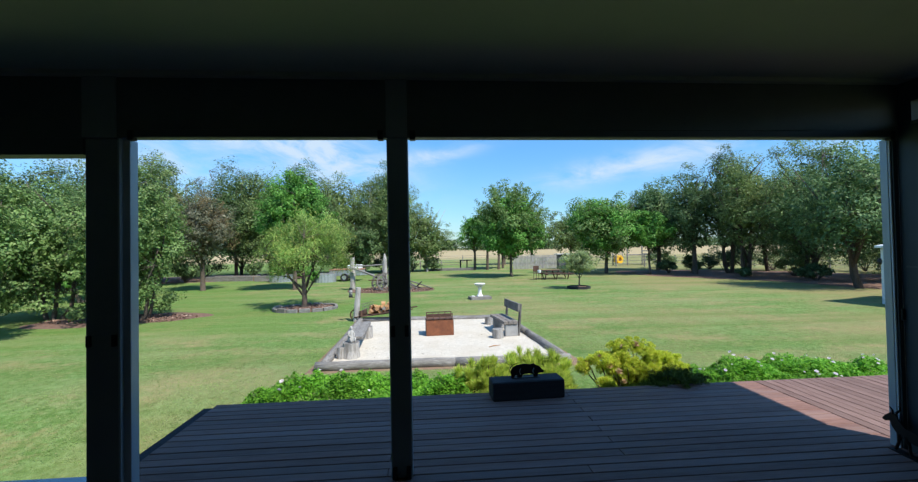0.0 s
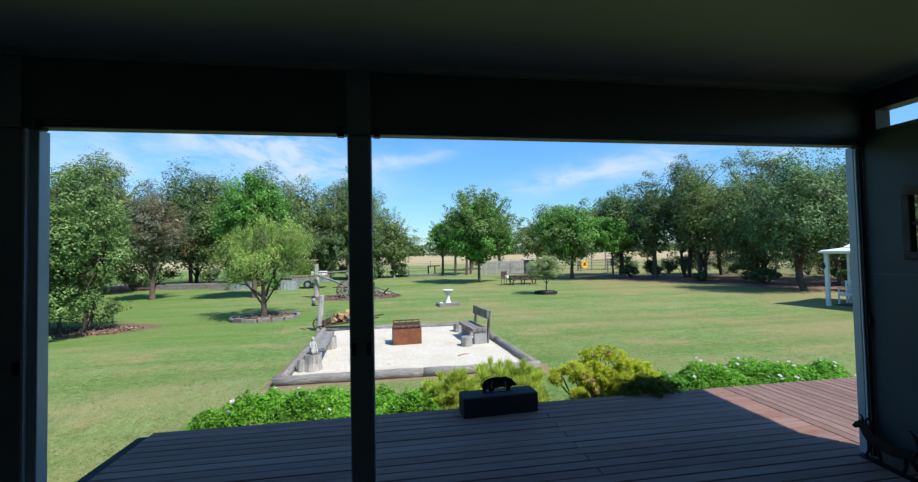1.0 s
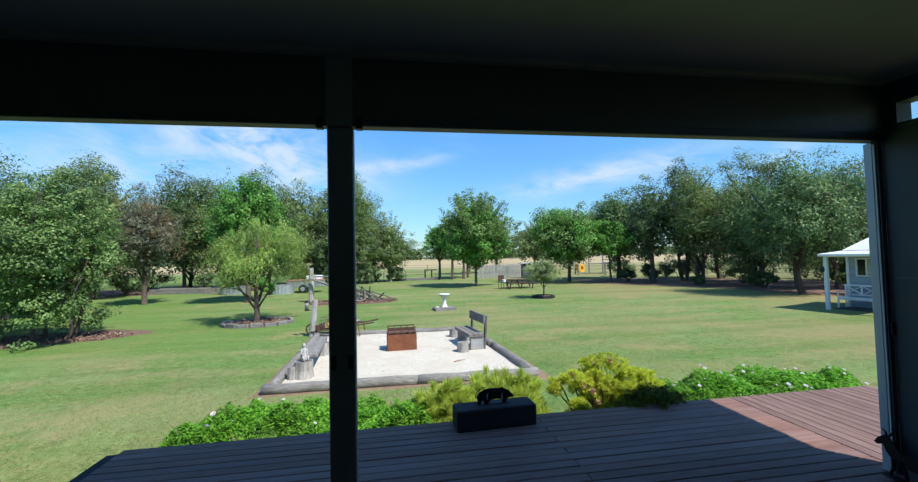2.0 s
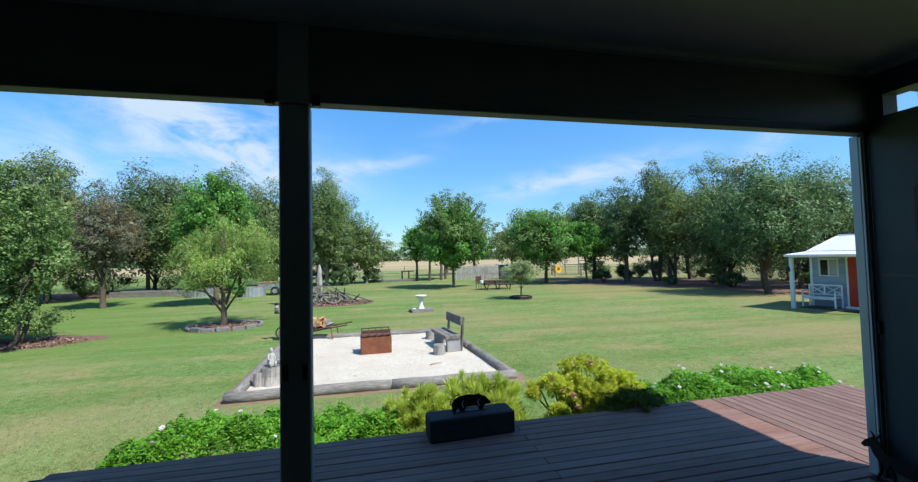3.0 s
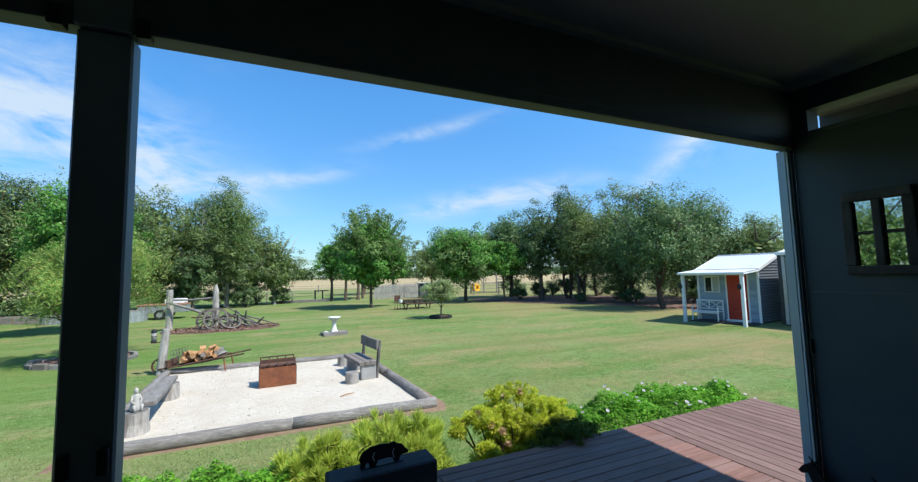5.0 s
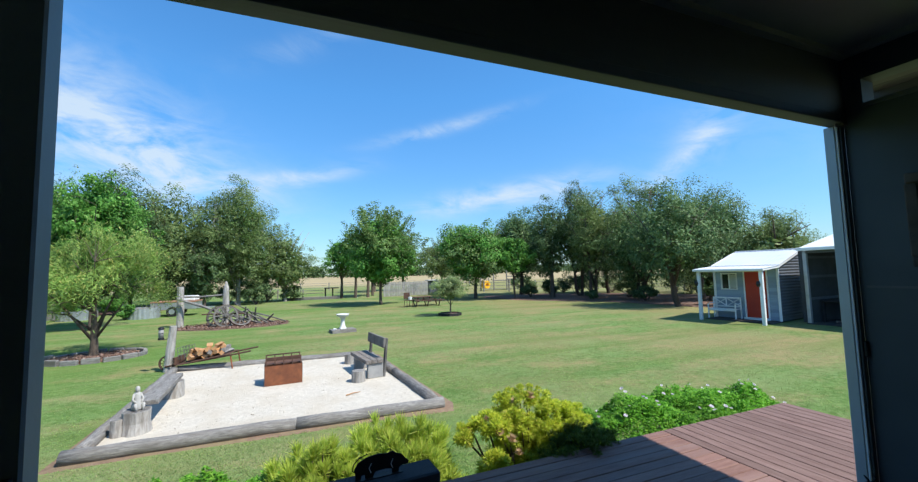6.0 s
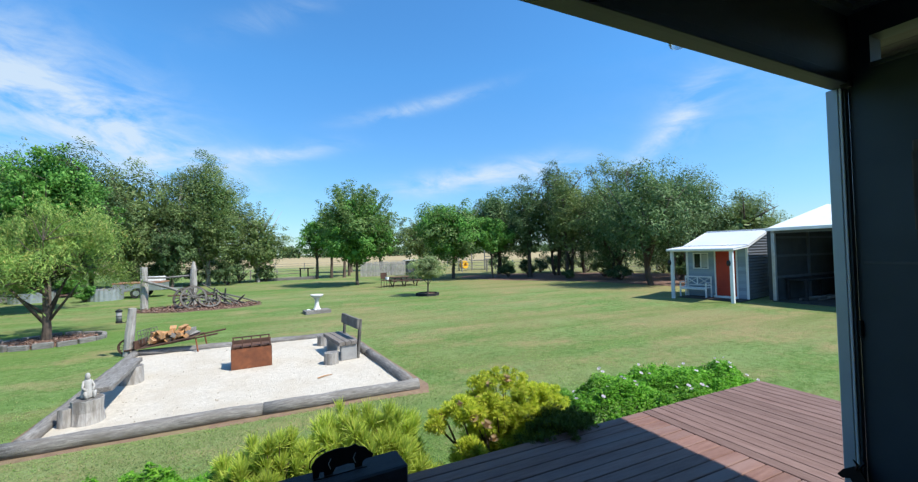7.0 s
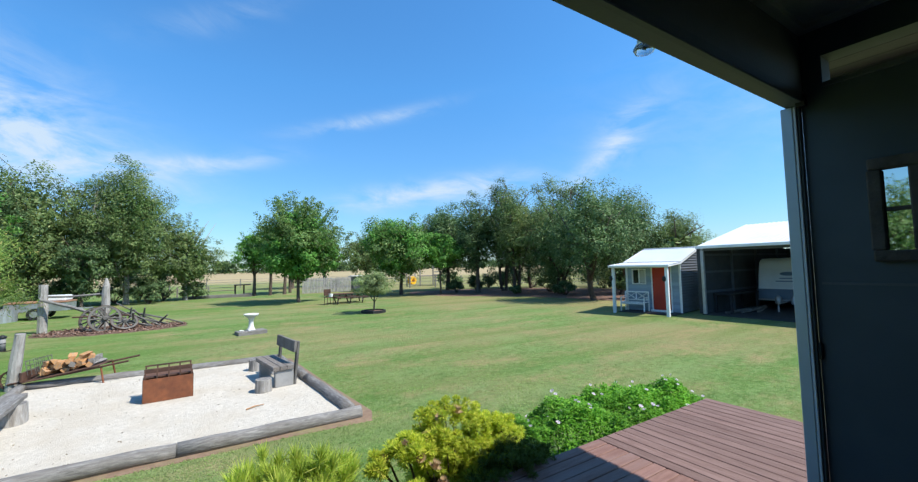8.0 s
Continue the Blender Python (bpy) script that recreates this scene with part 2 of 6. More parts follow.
LAWN = lawn_material()
DECK = surface("deck timber", (0.18, 0.090, 0.068), (0.27, 0.155, 0.120), scale=5, rough=0.68, bump=0.25, fine=70, stretch=(1, 9, 9), c=(0.25, 0.16, 0.135), patch=0.8, spec=0.2)
DECK_Y = surface("deck timber cross", (0.150, 0.088, 0.072), (0.240, 0.158, 0.134), scale=5, rough=0.75, bump=0.25, fine=70, stretch=(9, 1, 9), c=(0.25, 0.16, 0.135), patch=0.8, spec=0.15)
PAINT_DARK = surface("dark painted timber", (0.085, 0.097, 0.102), (0.105, 0.118, 0.123), scale=6, rough=0.55, bump=0.08, c=(0.085, 0.10, 0.105))
HEADPAINT = surface("grey painted beam", (0.115, 0.13, 0.132), (0.14, 0.155, 0.157), scale=6, rough=0.55, bump=0.08, c=(0.11, 0.125, 0.128))
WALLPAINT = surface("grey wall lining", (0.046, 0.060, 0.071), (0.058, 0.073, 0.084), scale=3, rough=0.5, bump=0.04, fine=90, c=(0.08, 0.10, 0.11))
CEILPAINT = surface("ceiling lining", (0.36, 0.375, 0.315), (0.41, 0.425, 0.365), scale=2, rough=0.6, bump=0.04, c=(0.36, 0.38, 0.34))
ALU = surface("grey aluminium", (0.42, 0.47, 0.50), (0.48, 0.53, 0.56), scale=4, rough=0.4, bump=0.02, metal=0.2, c=(0.38, 0.43, 0.47))
POSTPAINT = surface("grey painted post", (0.20, 0.225, 0.235), (0.235, 0.26, 0.27), scale=6, rough=0.5, bump=0.08, c=(0.22, 0.25, 0.26))
# for the unseen walls only: pale so that they reflect light into the room
PALEWALL = surface("pale bounce lining", (0.30, 0.32, 0.32), (0.36, 0.38, 0.38), scale=3, rough=0.6, bump=0.04)
BLACK = surface("black fittings", (0.012, 0.012, 0.012), (0.02, 0.02, 0.02), scale=20, rough=0.5, bump=0.05)
WHITE = surface("white paint", (0.72, 0.73, 0.73), (0.80, 0.80, 0.79), scale=5, rough=0.5, bump=0.05, c=(0.68, 0.69, 0.68))
SOFFIT = surface("grey soffit boards", (0.066, 0.067, 0.068), (0.090, 0.090, 0.090), scale=6, rough=0.6, bump=0.08, stretch=(9, 1, 9))
TIMBER_GREY = surface("weathered grey timber", (0.12, 0.11, 0.10), (0.325, 0.305, 0.28), scale=7, rough=0.9, bump=0.6, fine=45, stretch=(1, 6, 6), c=(0.16, 0.14, 0.12), patch=2.0, depth=0.015)
TIMBER_UP = surface("weathered grey post", (0.20, 0.185, 0.165), (0.36, 0.34, 0.31), scale=7, rough=0.9, bump=0.6, fine=45, stretch=(6, 6, 1), c=(0.16, 0.14, 0.12), patch=2.0, depth=0.015)
TIMBER_PALE = surface("pale grey split log", (0.30, 0.275, 0.245), (0.50, 0.47, 0.43), scale=7, rough=0.9, bump=0.6, fine=45, stretch=(6, 6, 1), c=(0.22, 0.19, 0.16), patch=2.5, depth=0.015)
SEATWOOD = surface("brown grey bench plank", (0.15, 0.13, 0.115), (0.29, 0.26, 0.235), scale=7, rough=0.9, bump=0.6, fine=45, stretch=(6, 1, 6), c=(0.20, 0.165, 0.13), patch=2.0, depth=0.015)
TIMBER_DARK = surface("silvered dark timber", (0.10, 0.092, 0.082), (0.20, 0.185, 0.165), scale=7, rough=0.9, bump=0.6, fine=45, c=(0.07, 0.06, 0.052), patch=2.0, depth=0.015)
CONCRETE_PALE = surface("pale grey sleeper", (0.30, 0.29, 0.28), (0.42, 0.41, 0.39), scale=6, rough=0.9, bump=0.4, c=(0.24, 0.23, 0.21), patch=3)
TIMBER_BLACK = surface("black stained sleeper", (0.016, 0.016, 0.018), (0.034, 0.034, 0.036), scale=7, rough=0.8, bump=0.5, stretch=(1, 6, 6), depth=0.01)
FRAMEWOOD = surface("old driftwood frame", (0.045, 0.038, 0.031), (0.095, 0.081, 0.066), scale=14, rough=0.85, bump=0.5, fine=70, c=(0.125, 0.11, 0.092), patch=5)
SAND = surface("white crushed sand", (0.56, 0.50, 0.41), (0.69, 0.625, 0.525), scale=14, rough=0.95, bump=0.8, fine=90, c=(0.57, 0.495, 0.39), patch=1.5, spec=0.1, depth=0.02)
SOIL = surface("bare soil", (0.16, 0.10, 0.065), (0.25, 0.17, 0.11), scale=9, rough=0.95, bump=0.7, c=(0.2, 0.17, 0.08), patch=2)
MULCH = surface("bark mulch", (0.11, 0.060, 0.042), (0.24, 0.14, 0.10), scale=12, rough=0.95, bump=0.9, fine=40, c=(0.16, 0.1, 0.075), patch=3, depth=0.03)
CHIP = leafy("bark chips", (0.07, 0.04, 0.03), (0.30, 0.18, 0.13), (0.42, 0.33, 0.27), 0.0, 0.9)
GRIT = leafy("sand grit", (0.30, 0.24, 0.18), (0.62, 0.56, 0.47), (0.22, 0.15, 0.10), 0.0, 0.9)
RUST = surface("rusted steel", (0.165, 0.060, 0.028), (0.29, 0.10, 0.042), scale=9, rough=0.85, bump=0.35, fine=60, c=(0.15, 0.05, 0.025), patch=3)
RUST_DARK = surface("dark rusted iron", (0.07, 0.038, 0.027), (0.14, 0.07, 0.045), scale=12, rough=0.85, bump=0.3, c=(0.05, 0.03, 0.022), patch=4)
SPLIT = surface("fresh split wood", (0.40, 0.185, 0.065), (0.58, 0.32, 0.135), scale=10, rough=0.85, bump=0.4, stretch=(1, 5, 5), c=(0.34, 0.24, 0.16), patch=4)
BARK = surface("brown bark", (0.085, 0.062, 0.045), (0.17, 0.13, 0.10), scale=9, rough=0.95, bump=0.9, fine=30, stretch=(4, 4, 1), depth=0.03)
BARK_PALE = surface("pale smooth bark", (0.26, 0.23, 0.19), (0.40, 0.37, 0.32), scale=5, rough=0.9, bump=0.4, stretch=(3, 3, 1), c=(0.2, 0.16, 0.12))
STONE = surface("grey stone", (0.42, 0.40, 0.37), (0.55, 0.53, 0.49), scale=10, rough=0.9, bump=0.5, c=(0.28, 0.26, 0.23), patch=3)
STONE_WHITE = surface("white cast stone", (0.66, 0.65, 0.62), (0.78, 0.77, 0.74), scale=9, rough=0.8, bump=0.25, c=(0.6, 0.58, 0.53), patch=4)
BOARD_BLUE = surface("pale blue weatherboard", (0.25, 0.33, 0.42), (0.29, 0.37, 0.46), scale=5, rough=0.55, bump=0.08, stretch=(1, 1, 5), c=(0.27, 0.34, 0.43))
RED = surface("red door paint", (0.46, 0.036, 0.018), (0.53, 0.05, 0.024), scale=5, rough=0.45, bump=0.05, c=(0.37, 0.03, 0.018))
ROOF_WHITE = surface("white roof sheet", (0.60, 0.62, 0.645), (0.66, 0.68, 0.70), scale=2, rough=0.4, bump=0.02, c=(0.7, 0.72, 0.73), patch=0.8)
SHEET_GREY = surface("grey wall sheet", (0.085, 0.095, 0.115), (0.115, 0.125, 0.145), scale=3, rough=0.5, bump=0.03, c=(0.08, 0.09, 0.1))
# lining and floor colours hold the deep shade under the shed and porch roofs
SHED_IN = surface("shade-darkened shed lining", (0.048, 0.052, 0.054), (0.075, 0.08, 0.082), scale=3, rough=0.7, bump=0.1)
CONCRETE = surface("shade-darkened floor", (0.040, 0.037, 0.033), (0.070, 0.065, 0.058), scale=5, rough=0.9, bump=0.3, c=(0.035, 0.033, 0.03))
VAN_WHITE = surface("caravan gelcoat", (0.66, 0.68, 0.69), (0.72, 0.74, 0.75), scale=2, rough=0.35, bump=0.0, c=(0.62, 0.64, 0.65))
VAN_BLUE = surface("caravan blue band", (0.13, 0.19, 0.27), (0.16, 0.22, 0.30), scale=2, rough=0.35, bump=0.0)
RUBBER = surface("tyre rubber", (0.018, 0.018, 0.018), (0.03, 0.03, 0.03), scale=20, rough=0.85, bump=0.2)
GALV = surface("galvanised steel", (0.42, 0.44, 0.45), (0.55, 0.57, 0.58), scale=8, rough=0.45, bump=0.05, metal=0.6)
YELLOW = surface("yellow plastic", (0.75, 0.40, 0.02), (0.82, 0.46, 0.03), scale=3, rough=0.35, bump=0.0)
ORANGE = surface("faded orange paint", (0.30, 0.15, 0.09), (0.36, 0.19, 0.12), scale=5, rough=0.5, bump=0.05)
STEEL_SIL = surface("blackened cut steel", (0.012, 0.011, 0.010), (0.022, 0.018, 0.016), scale=20, rough=0.55, bump=0.1, metal=0.5)
MIRROR = plain("mirror glass", (0.55, 0.60, 0.58), 0.02, 1.0)
LENS = plain("lamp glass", (0.85, 0.93, 0.97), 0.06, 0.0)
LENS.node_tree.nodes["Principled BSDF"].inputs["Transmission Weight"].default_value = 0.85
PANE = plain("dark window glass", (0.015, 0.02, 0.022), 0.04)
CURTAIN = surface("pale curtain", (0.4, 0.42, 0.4), (0.5, 0.52, 0.5), scale=8, rough=0.9)
FLOWER = leafy("pale pink petals", (0.70, 0.54, 0.62), (0.84, 0.78, 0.80), None, 0.3, 0.6)
DEADHEAD = leafy("faded flower heads", (0.29, 0.17, 0.085), (0.47, 0.33, 0.19), None, 0.2, 0.8)

L_PEPPER = leafy("pepper leaves", (0.150, 0.275, 0.058), (0.38, 0.50, 0.130), (0.60, 0.50, 0.17), 0.45)
L_MID = leafy("mid green leaves", (0.085, 0.165, 0.042), (0.215, 0.315, 0.098), (0.33, 0.40, 0.17), 0.32)
L_OLIVE = leafy("olive green leaves", (0.105, 0.165, 0.052), (0.245, 0.325, 0.115), (0.37, 0.40, 0.18), 0.36)
L_DARK = leafy("dark green leaves", (0.050, 0.100, 0.038), (0.150, 0.225, 0.084), (0.26, 0.32, 0.15), 0.3)
L_BRIGHT = leafy("bright green leaves", (0.072, 0.205, 0.034), (0.175, 0.370, 0.072), (0.30, 0.46, 0.14), 0.42)
L_BLUE = leafy("grey green leaves", (0.066, 0.135, 0.048), (0.180, 0.275, 0.100), (0.30, 0.36, 0.17))
L_GREY = leafy("grey brown leaves", (0.125, 0.135, 0.080), (0.235, 0.235, 0.150), (0.33, 0.30, 0.21))
L_RUSTY = leafy("rusty leaves", (0.17, 0.135, 0.065), (0.28, 0.21, 0.10), None)
L_PALE = leafy("pale olive leaves", (0.21, 0.28, 0.105), (0.37, 0.45, 0.195), (0.45, 0.50, 0.24), 0.4)
L_COVER = leafy("ground cover leaves", (0.095, 0.27, 0.022), (0.22, 0.49, 0.045), (0.33, 0.57, 0.08), 0.42)
L_NEEDLE = leafy("yellow green needles", (0.33, 0.45, 0.040), (0.68, 0.70, 0.085), (0.80, 0.74, 0.16), 0.5)
L_NEEDLE2 = leafy("soft green needles", (0.31, 0.44, 0.060), (0.60, 0.68, 0.12), (0.70, 0.68, 0.18), 0.5)
# needle green taken down to carry the roof's shade in the leaf colour
L_SHADY = leafy("shade-darkened needles", (0.075, 0.11, 0.018), (0.16, 0.20, 0.035), None, 0.3)
BLADE = leafy("grass blades", (0.15, 0.26, 0.055), (0.28, 0.38, 0.115), (0.40, 0.36, 0.17), 0.4, 0.7)


# ---- mesh helpers ----
def link_mesh(name, bm, material, parent=None, label="", smooth=False):
    me = bpy.data.meshes.new(name)
    bm.normal_update()
    bm.to_mesh(me)
    bm.free()
    for mt in (material if isinstance(material, (list, tuple)) else [material]):
        me.materials.append(mt)
    if smooth:
        me.polygons.foreach_set("use_smooth", [True] * len(me.polygons))
    ob = new(name, me)
    if parent:
        ob.parent = parent
    if label:
        tagged(ob, label)
    return ob


def part(name, bm, material, parent, label="", smooth=False):
    return link_mesh(name, bm, material, parent, label, smooth)


def thing(name, x, y, z=0.0, turn=0.0, label="", category="", group="", kind=""):
    ob = new(name)
    ob.empty_display_size = 0.1
    ob.matrix_basis = pose(x, y, z, 0, 0, turn)
    return tagged(ob, label, category, group, kind)


def setting(name, bm, material, label, category="", smooth=False):
    return tagged(link_mesh(name, bm, material, None, "", smooth), label, category, "", "structure")


def box(bm, x0, x1, y0, y1, z0, z1, bevel=0.0, m=None):
    made = bmesh.ops.create_cube(bm, size=1.0)
    vs = made["verts"]
    bmesh.ops.transform(bm, verts=vs, matrix=Matrix.Translation(((x0 + x1) / 2, (y0 + y1) / 2, (z0 + z1) / 2)) @ Matrix.Diagonal((x1 - x0, y1 - y0, z1 - z0, 1)))
    if bevel:
        es = list({e for v in vs for e in v.link_edges})
        out = bmesh.ops.bevel(bm, geom=es, offset=bevel, segments=1, affect="EDGES", profile=0.5)
        vs = list({v for f in out["faces"] for v in f.verts} | {v for v in vs if v.is_valid})
    if m is not None:
        bmesh.ops.transform(bm, verts=vs, matrix=m)
    return bm


def boxed(*a, **k):
    return box(bmesh.new(), *a, **k)


def tube(bm, points, radii, seg=8, cap=True, rough=0.0):
    """A tapered round limb through the points."""
    rings = []
    pts = [Vector(p) for p in points]
    for i, p in enumerate(pts):
        d = (pts[min(i + 1, len(pts) - 1)] - pts[max(i - 1, 0)]).normalized()
        a = d.orthogonal().normalized() if i == 0 else (axis - d * axis.dot(d)).normalized()
        axis = a
        b = d.cross(a)
        r = radii[i] if isinstance(radii, (list, tuple)) else radii
        ring = []
        for k in range(seg):
            w = 2 * math.pi * k / seg
            rr = r * (1 + (random.uniform(-rough, rough) if rough else 0))
            ring.append(bm.verts.new(p + a * (math.cos(w) * rr) + b * (math.sin(w) * rr)))
        rings.append(ring)
    for r0, r1 in zip(rings, rings[1:]):
        for k in range(seg):
            bm.faces.new((r0[k], r0[(k + 1) % seg], r1[(k + 1) % seg], r1[k]))
    if cap:
        bm.faces.new(list(reversed(rings[0])))
        bm.faces.new(rings[-1])
    return bm


def tubed(points, radii, seg=8, **k):
    return tube(bmesh.new(), points, radii, seg, **k)


def lathe(bm, profile, seg=20, cx=0.0, cy=0.0):
    """A turned shape from (radius, height) pairs."""
    rings = [[bm.verts.new((cx + r * math.cos(2 * math.pi * k / seg), cy + r * math.sin(2 * math.pi * k / seg), z)) for k in range(seg)] for r, z in profile]
    for r0, r1 in zip(rings, rings[1:]):
        for k in range(seg):
            bm.faces.new((r0[k], r0[(k + 1) % seg], r1[(k + 1) % seg], r1[k]))
    bm.faces.new(list(reversed(rings[0])))
    bm.faces.new(rings[-1])
    return bm


def ring_of(bm, radius, thick, wide, seg=28, m=None):
    """A flat hoop in the xz plane, as of a wheel."""
    vs = []
    for k in range(seg):
        w = 2 * math.pi * k / seg
        c, s = math.cos(w), math.sin(w)
        vs.append([bm.verts.new((c * r, y, s * r)) for r, y in ((radius - thick, -wide / 2), (radius, -wide / 2), (radius, wide / 2), (radius - thick, wide / 2))])
    for k in range(seg):
        a, b = vs[k], vs[(k + 1) % seg]
        for j in range(4):
            bm.faces.new((a[j], b[j], b[(j + 1) % 4], a[(j + 1) % 4]))
    if m is not None:
        bmesh.ops.transform(bm, verts=[v for q in vs for v in q], matrix=m)
    return bm


def corrugated(bm, x0, x1, y0, y1, z0, z1, pitch, deep, m=None, thick=0.002):
    """A ribbed sheet over x, running up along y and z."""
    n = max(4, int(round((x1 - x0) / pitch * 4)))
    first = len(bm.verts)
    rows = []
    for k in range(n + 1):
        x = x0 + (x1 - x0) * k / n
        o = deep * math.sin(2 * math.pi * k / 4)
        up = Vector((0, -(z1 - z0), y1 - y0)).normalized() * o
        rows.append((bm.verts.new(Vector((x, y0, z0)) + up), bm.verts.new(Vector((x, y1, z1)) + up)))
    for a, b in zip(rows, rows[1:]):
        bm.faces.new((a[0], b[0], b[1], a[1]))
    if m is not None:
        bmesh.ops.transform(bm, verts=[v for r in rows for v in r], matrix=m)
    return bm


def flat_shape(bm, outline, thick, m):
    """A plate cut to an outline (x, z), standing on edge."""
    front = [bm.verts.new((x, -thick / 2, z)) for x, z in outline]
    back = [bm.verts.new((x, thick / 2, z)) for x, z in outline]
    bm.faces.new(front)
    bm.faces.new(list(reversed(back)))
    n = len(front)
    for i in range(n):
        bm.faces.new((front[(i + 1) % n], front[i], back[i], back[(i + 1) % n]))
    bmesh.ops.transform(bm, verts=front + back, matrix=m)
    return bm


def leaves_mesh(name, centre, along, across, material, parent=None, label="", fold=0.0):
    """Many diamond leaves: centre, half length and half width vectors, each n x 3."""
    n = len(centre)
    lift = np.cross(along, across)
    ln = np.linalg.norm(lift, axis=1, keepdims=True) + 1e-9
    lift = lift / ln * np.linalg.norm(across, axis=1, keepdims=True) * fold
    co = np.empty((n, 4, 3), np.float32)
    co[:, 0] = centre - along
    co[:, 1] = centre + across + lift
    co[:, 2] = centre + along
    co[:, 3] = centre - across + lift
    me = bpy.data.meshes.new(name)
    me.vertices.add(n * 4)
    me.vertices.foreach_set("co", co.ravel())
    me.loops.add(n * 4)
    me.loops.foreach_set("vertex_index", np.arange(n * 4, dtype=np.int32))
    me.polygons.add(n)
    me.polygons.foreach_set("loop_start", np.arange(0, n * 4, 4, dtype=np.int32))
    me.update(calc_edges=True)
    me.materials.append(material)
    ob = new(name, me)
    if parent:
        ob.parent = parent
    if label:
        tagged(ob, label)
    return ob


def unit(v):
    return v / (np.linalg.norm(v, axis=1, keepdims=True) + 1e-9)


# ---- ground ----
def ease(v):
    v = min(1.0, max(0.0, v))
    return v * v * (3 - 2 * v)


def ground_z(x, y):
    """The lawn: flat, falling away beside the end of the deck."""
    fall = -0.6 * ease((4.6 - y) / 2.4) * ease((-5.6 - x) / 1.6)
    return fall + 0.02 * noise.noise(Vector((x * 0.25, y * 0.25, 0))) * ease((math.hypot(x, y - 6) - 7) / 6)


def ground_sheet():
    bm = bmesh.new()
    xs = [-1600, -700, -300, -150, -90, -60] + [-45 + 1.0 * i for i in range(86)] + [55, 80, 140, 300, 700, 1600]
    ys = [-900, -300, -100, -40, -15] + [-8 + 0.8 * i for i in range(76)] + [60, 75, 100, 150, 250, 450, 900, 2500]
    grid = [[bm.verts.new((x, y, ground_z(x, y))) for x in xs] for y in ys]
    for r0, r1 in zip(grid, grid[1:]):
        for i in range(len(xs) - 1):
            bm.faces.new((r0[i], r0[i + 1], r1[i + 1], r1[i]))
    return setting("ground", bm, LAWN, "mown green lawn with dry patches, straw paddock beyond", "lawn", True)


ground_sheet()
DZ = 0.92                                  # top of the deck

# ---- the garden room: floor, walls, header, posts, ceiling, roof ----
bm = boxed(-5.24, 1.72, -5.6, 1.34, DZ - 0.20, DZ - 0.03)
box(bm, -9.0, -5.24, -5.6, -0.09, DZ - 0.20, DZ - 0.03)
deck = setting("deck", bm, DECK, "red-brown hardwood deck on a timber base", "deck")
bm = boxed(-5.24, 1.74, 1.342, 1.37, DZ - 0.45, DZ - 0.028)
part("edge_board", bm, DECK, deck)
bm = boxed(-5.36, -5.262, 0.0, 1.37, DZ - 0.16, DZ - 0.03, 0.006)
part("edge_board", bm, TIMBER_BLACK, deck, "black stained edge board")
for px in (-5.0, -3.2, -1.4, 0.4, 1.6):
    part("bearer_post", boxed(px - 0.05, px + 0.05, 1.1, 1.2, -0.1, DZ - 0.2), TIMBER_BLACK, deck)

WALL_TOP, CEIL = 3.135, 3.46
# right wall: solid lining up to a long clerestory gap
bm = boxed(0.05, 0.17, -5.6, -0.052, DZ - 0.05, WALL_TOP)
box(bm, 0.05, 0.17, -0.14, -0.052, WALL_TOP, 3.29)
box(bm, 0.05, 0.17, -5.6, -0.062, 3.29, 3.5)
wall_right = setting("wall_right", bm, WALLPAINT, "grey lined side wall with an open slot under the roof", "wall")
part("seam", boxed(0.046, 0.051, -5.5, -0.08, 2.163, 2.175), PAINT_DARK, wall_right)
part("slot_sill", boxed(0.035, 0.185, -5.5, -0.141, WALL_TOP - 0.004, WALL_TOP + 0.018, 0.003), PAINT_DARK, wall_right)
part("skirting", boxed(0.03, 0.051, -5.5, -0.08, DZ - 0.02, DZ + 0.07, 0.003), PAINT_DARK, wall_right)
# back and left walls, out of view: added to close the room and brighten it
bm = boxed(-9.1, 0.17, -5.72, -5.6, DZ - 0.2, 3.5)
setting("wall_back", bm, PALEWALL, "unseen back wall of the garden room, pale to bounce light", "wall")
bm = boxed(-9.12, -9.0, -5.6, 0.06, DZ - 0.2, 3.5)
setting("wall_left", bm, PALEWALL, "unseen end wall of the garden room, pale to bounce light", "wall")
# front wall left of the deck, with a window opening
bm = boxed(-9.0, -5.27, -0.06, 0.05, -0.7, 0.955)
box(bm, -9.0, -7.7, -0.06, 0.05, 0.955, 2.96)
box(bm, -9.0, -5.27, -0.06, 0.05, 2.96, 3.061)
front = setting("wall_front", bm, PAINT_DARK, "dark painted front wall with a wide opening", "wall")
part("sill", boxed(-7.7, -5.27, -0.02, 0.072, 0.956, 0.98, 0.004), ALU, front, "pale metal sill")
bm = boxed(-9.0, 0.17, -0.06, 0.0, 3.062, 3.5)
header = setting("header_beam", bm, HEADPAINT, "dark painted beam over the wide opening", "beam")
part("track", boxed(-5.0, -3.48, -0.085, -0.055, 3.058, 3.105, 0.004), PAINT_DARK, header, "dark screen track")
part("track", boxed(-3.32, 0.0, -0.085, -0.055, 3.058, 3.105, 0.004), PAINT_DARK, header, "dark screen track")
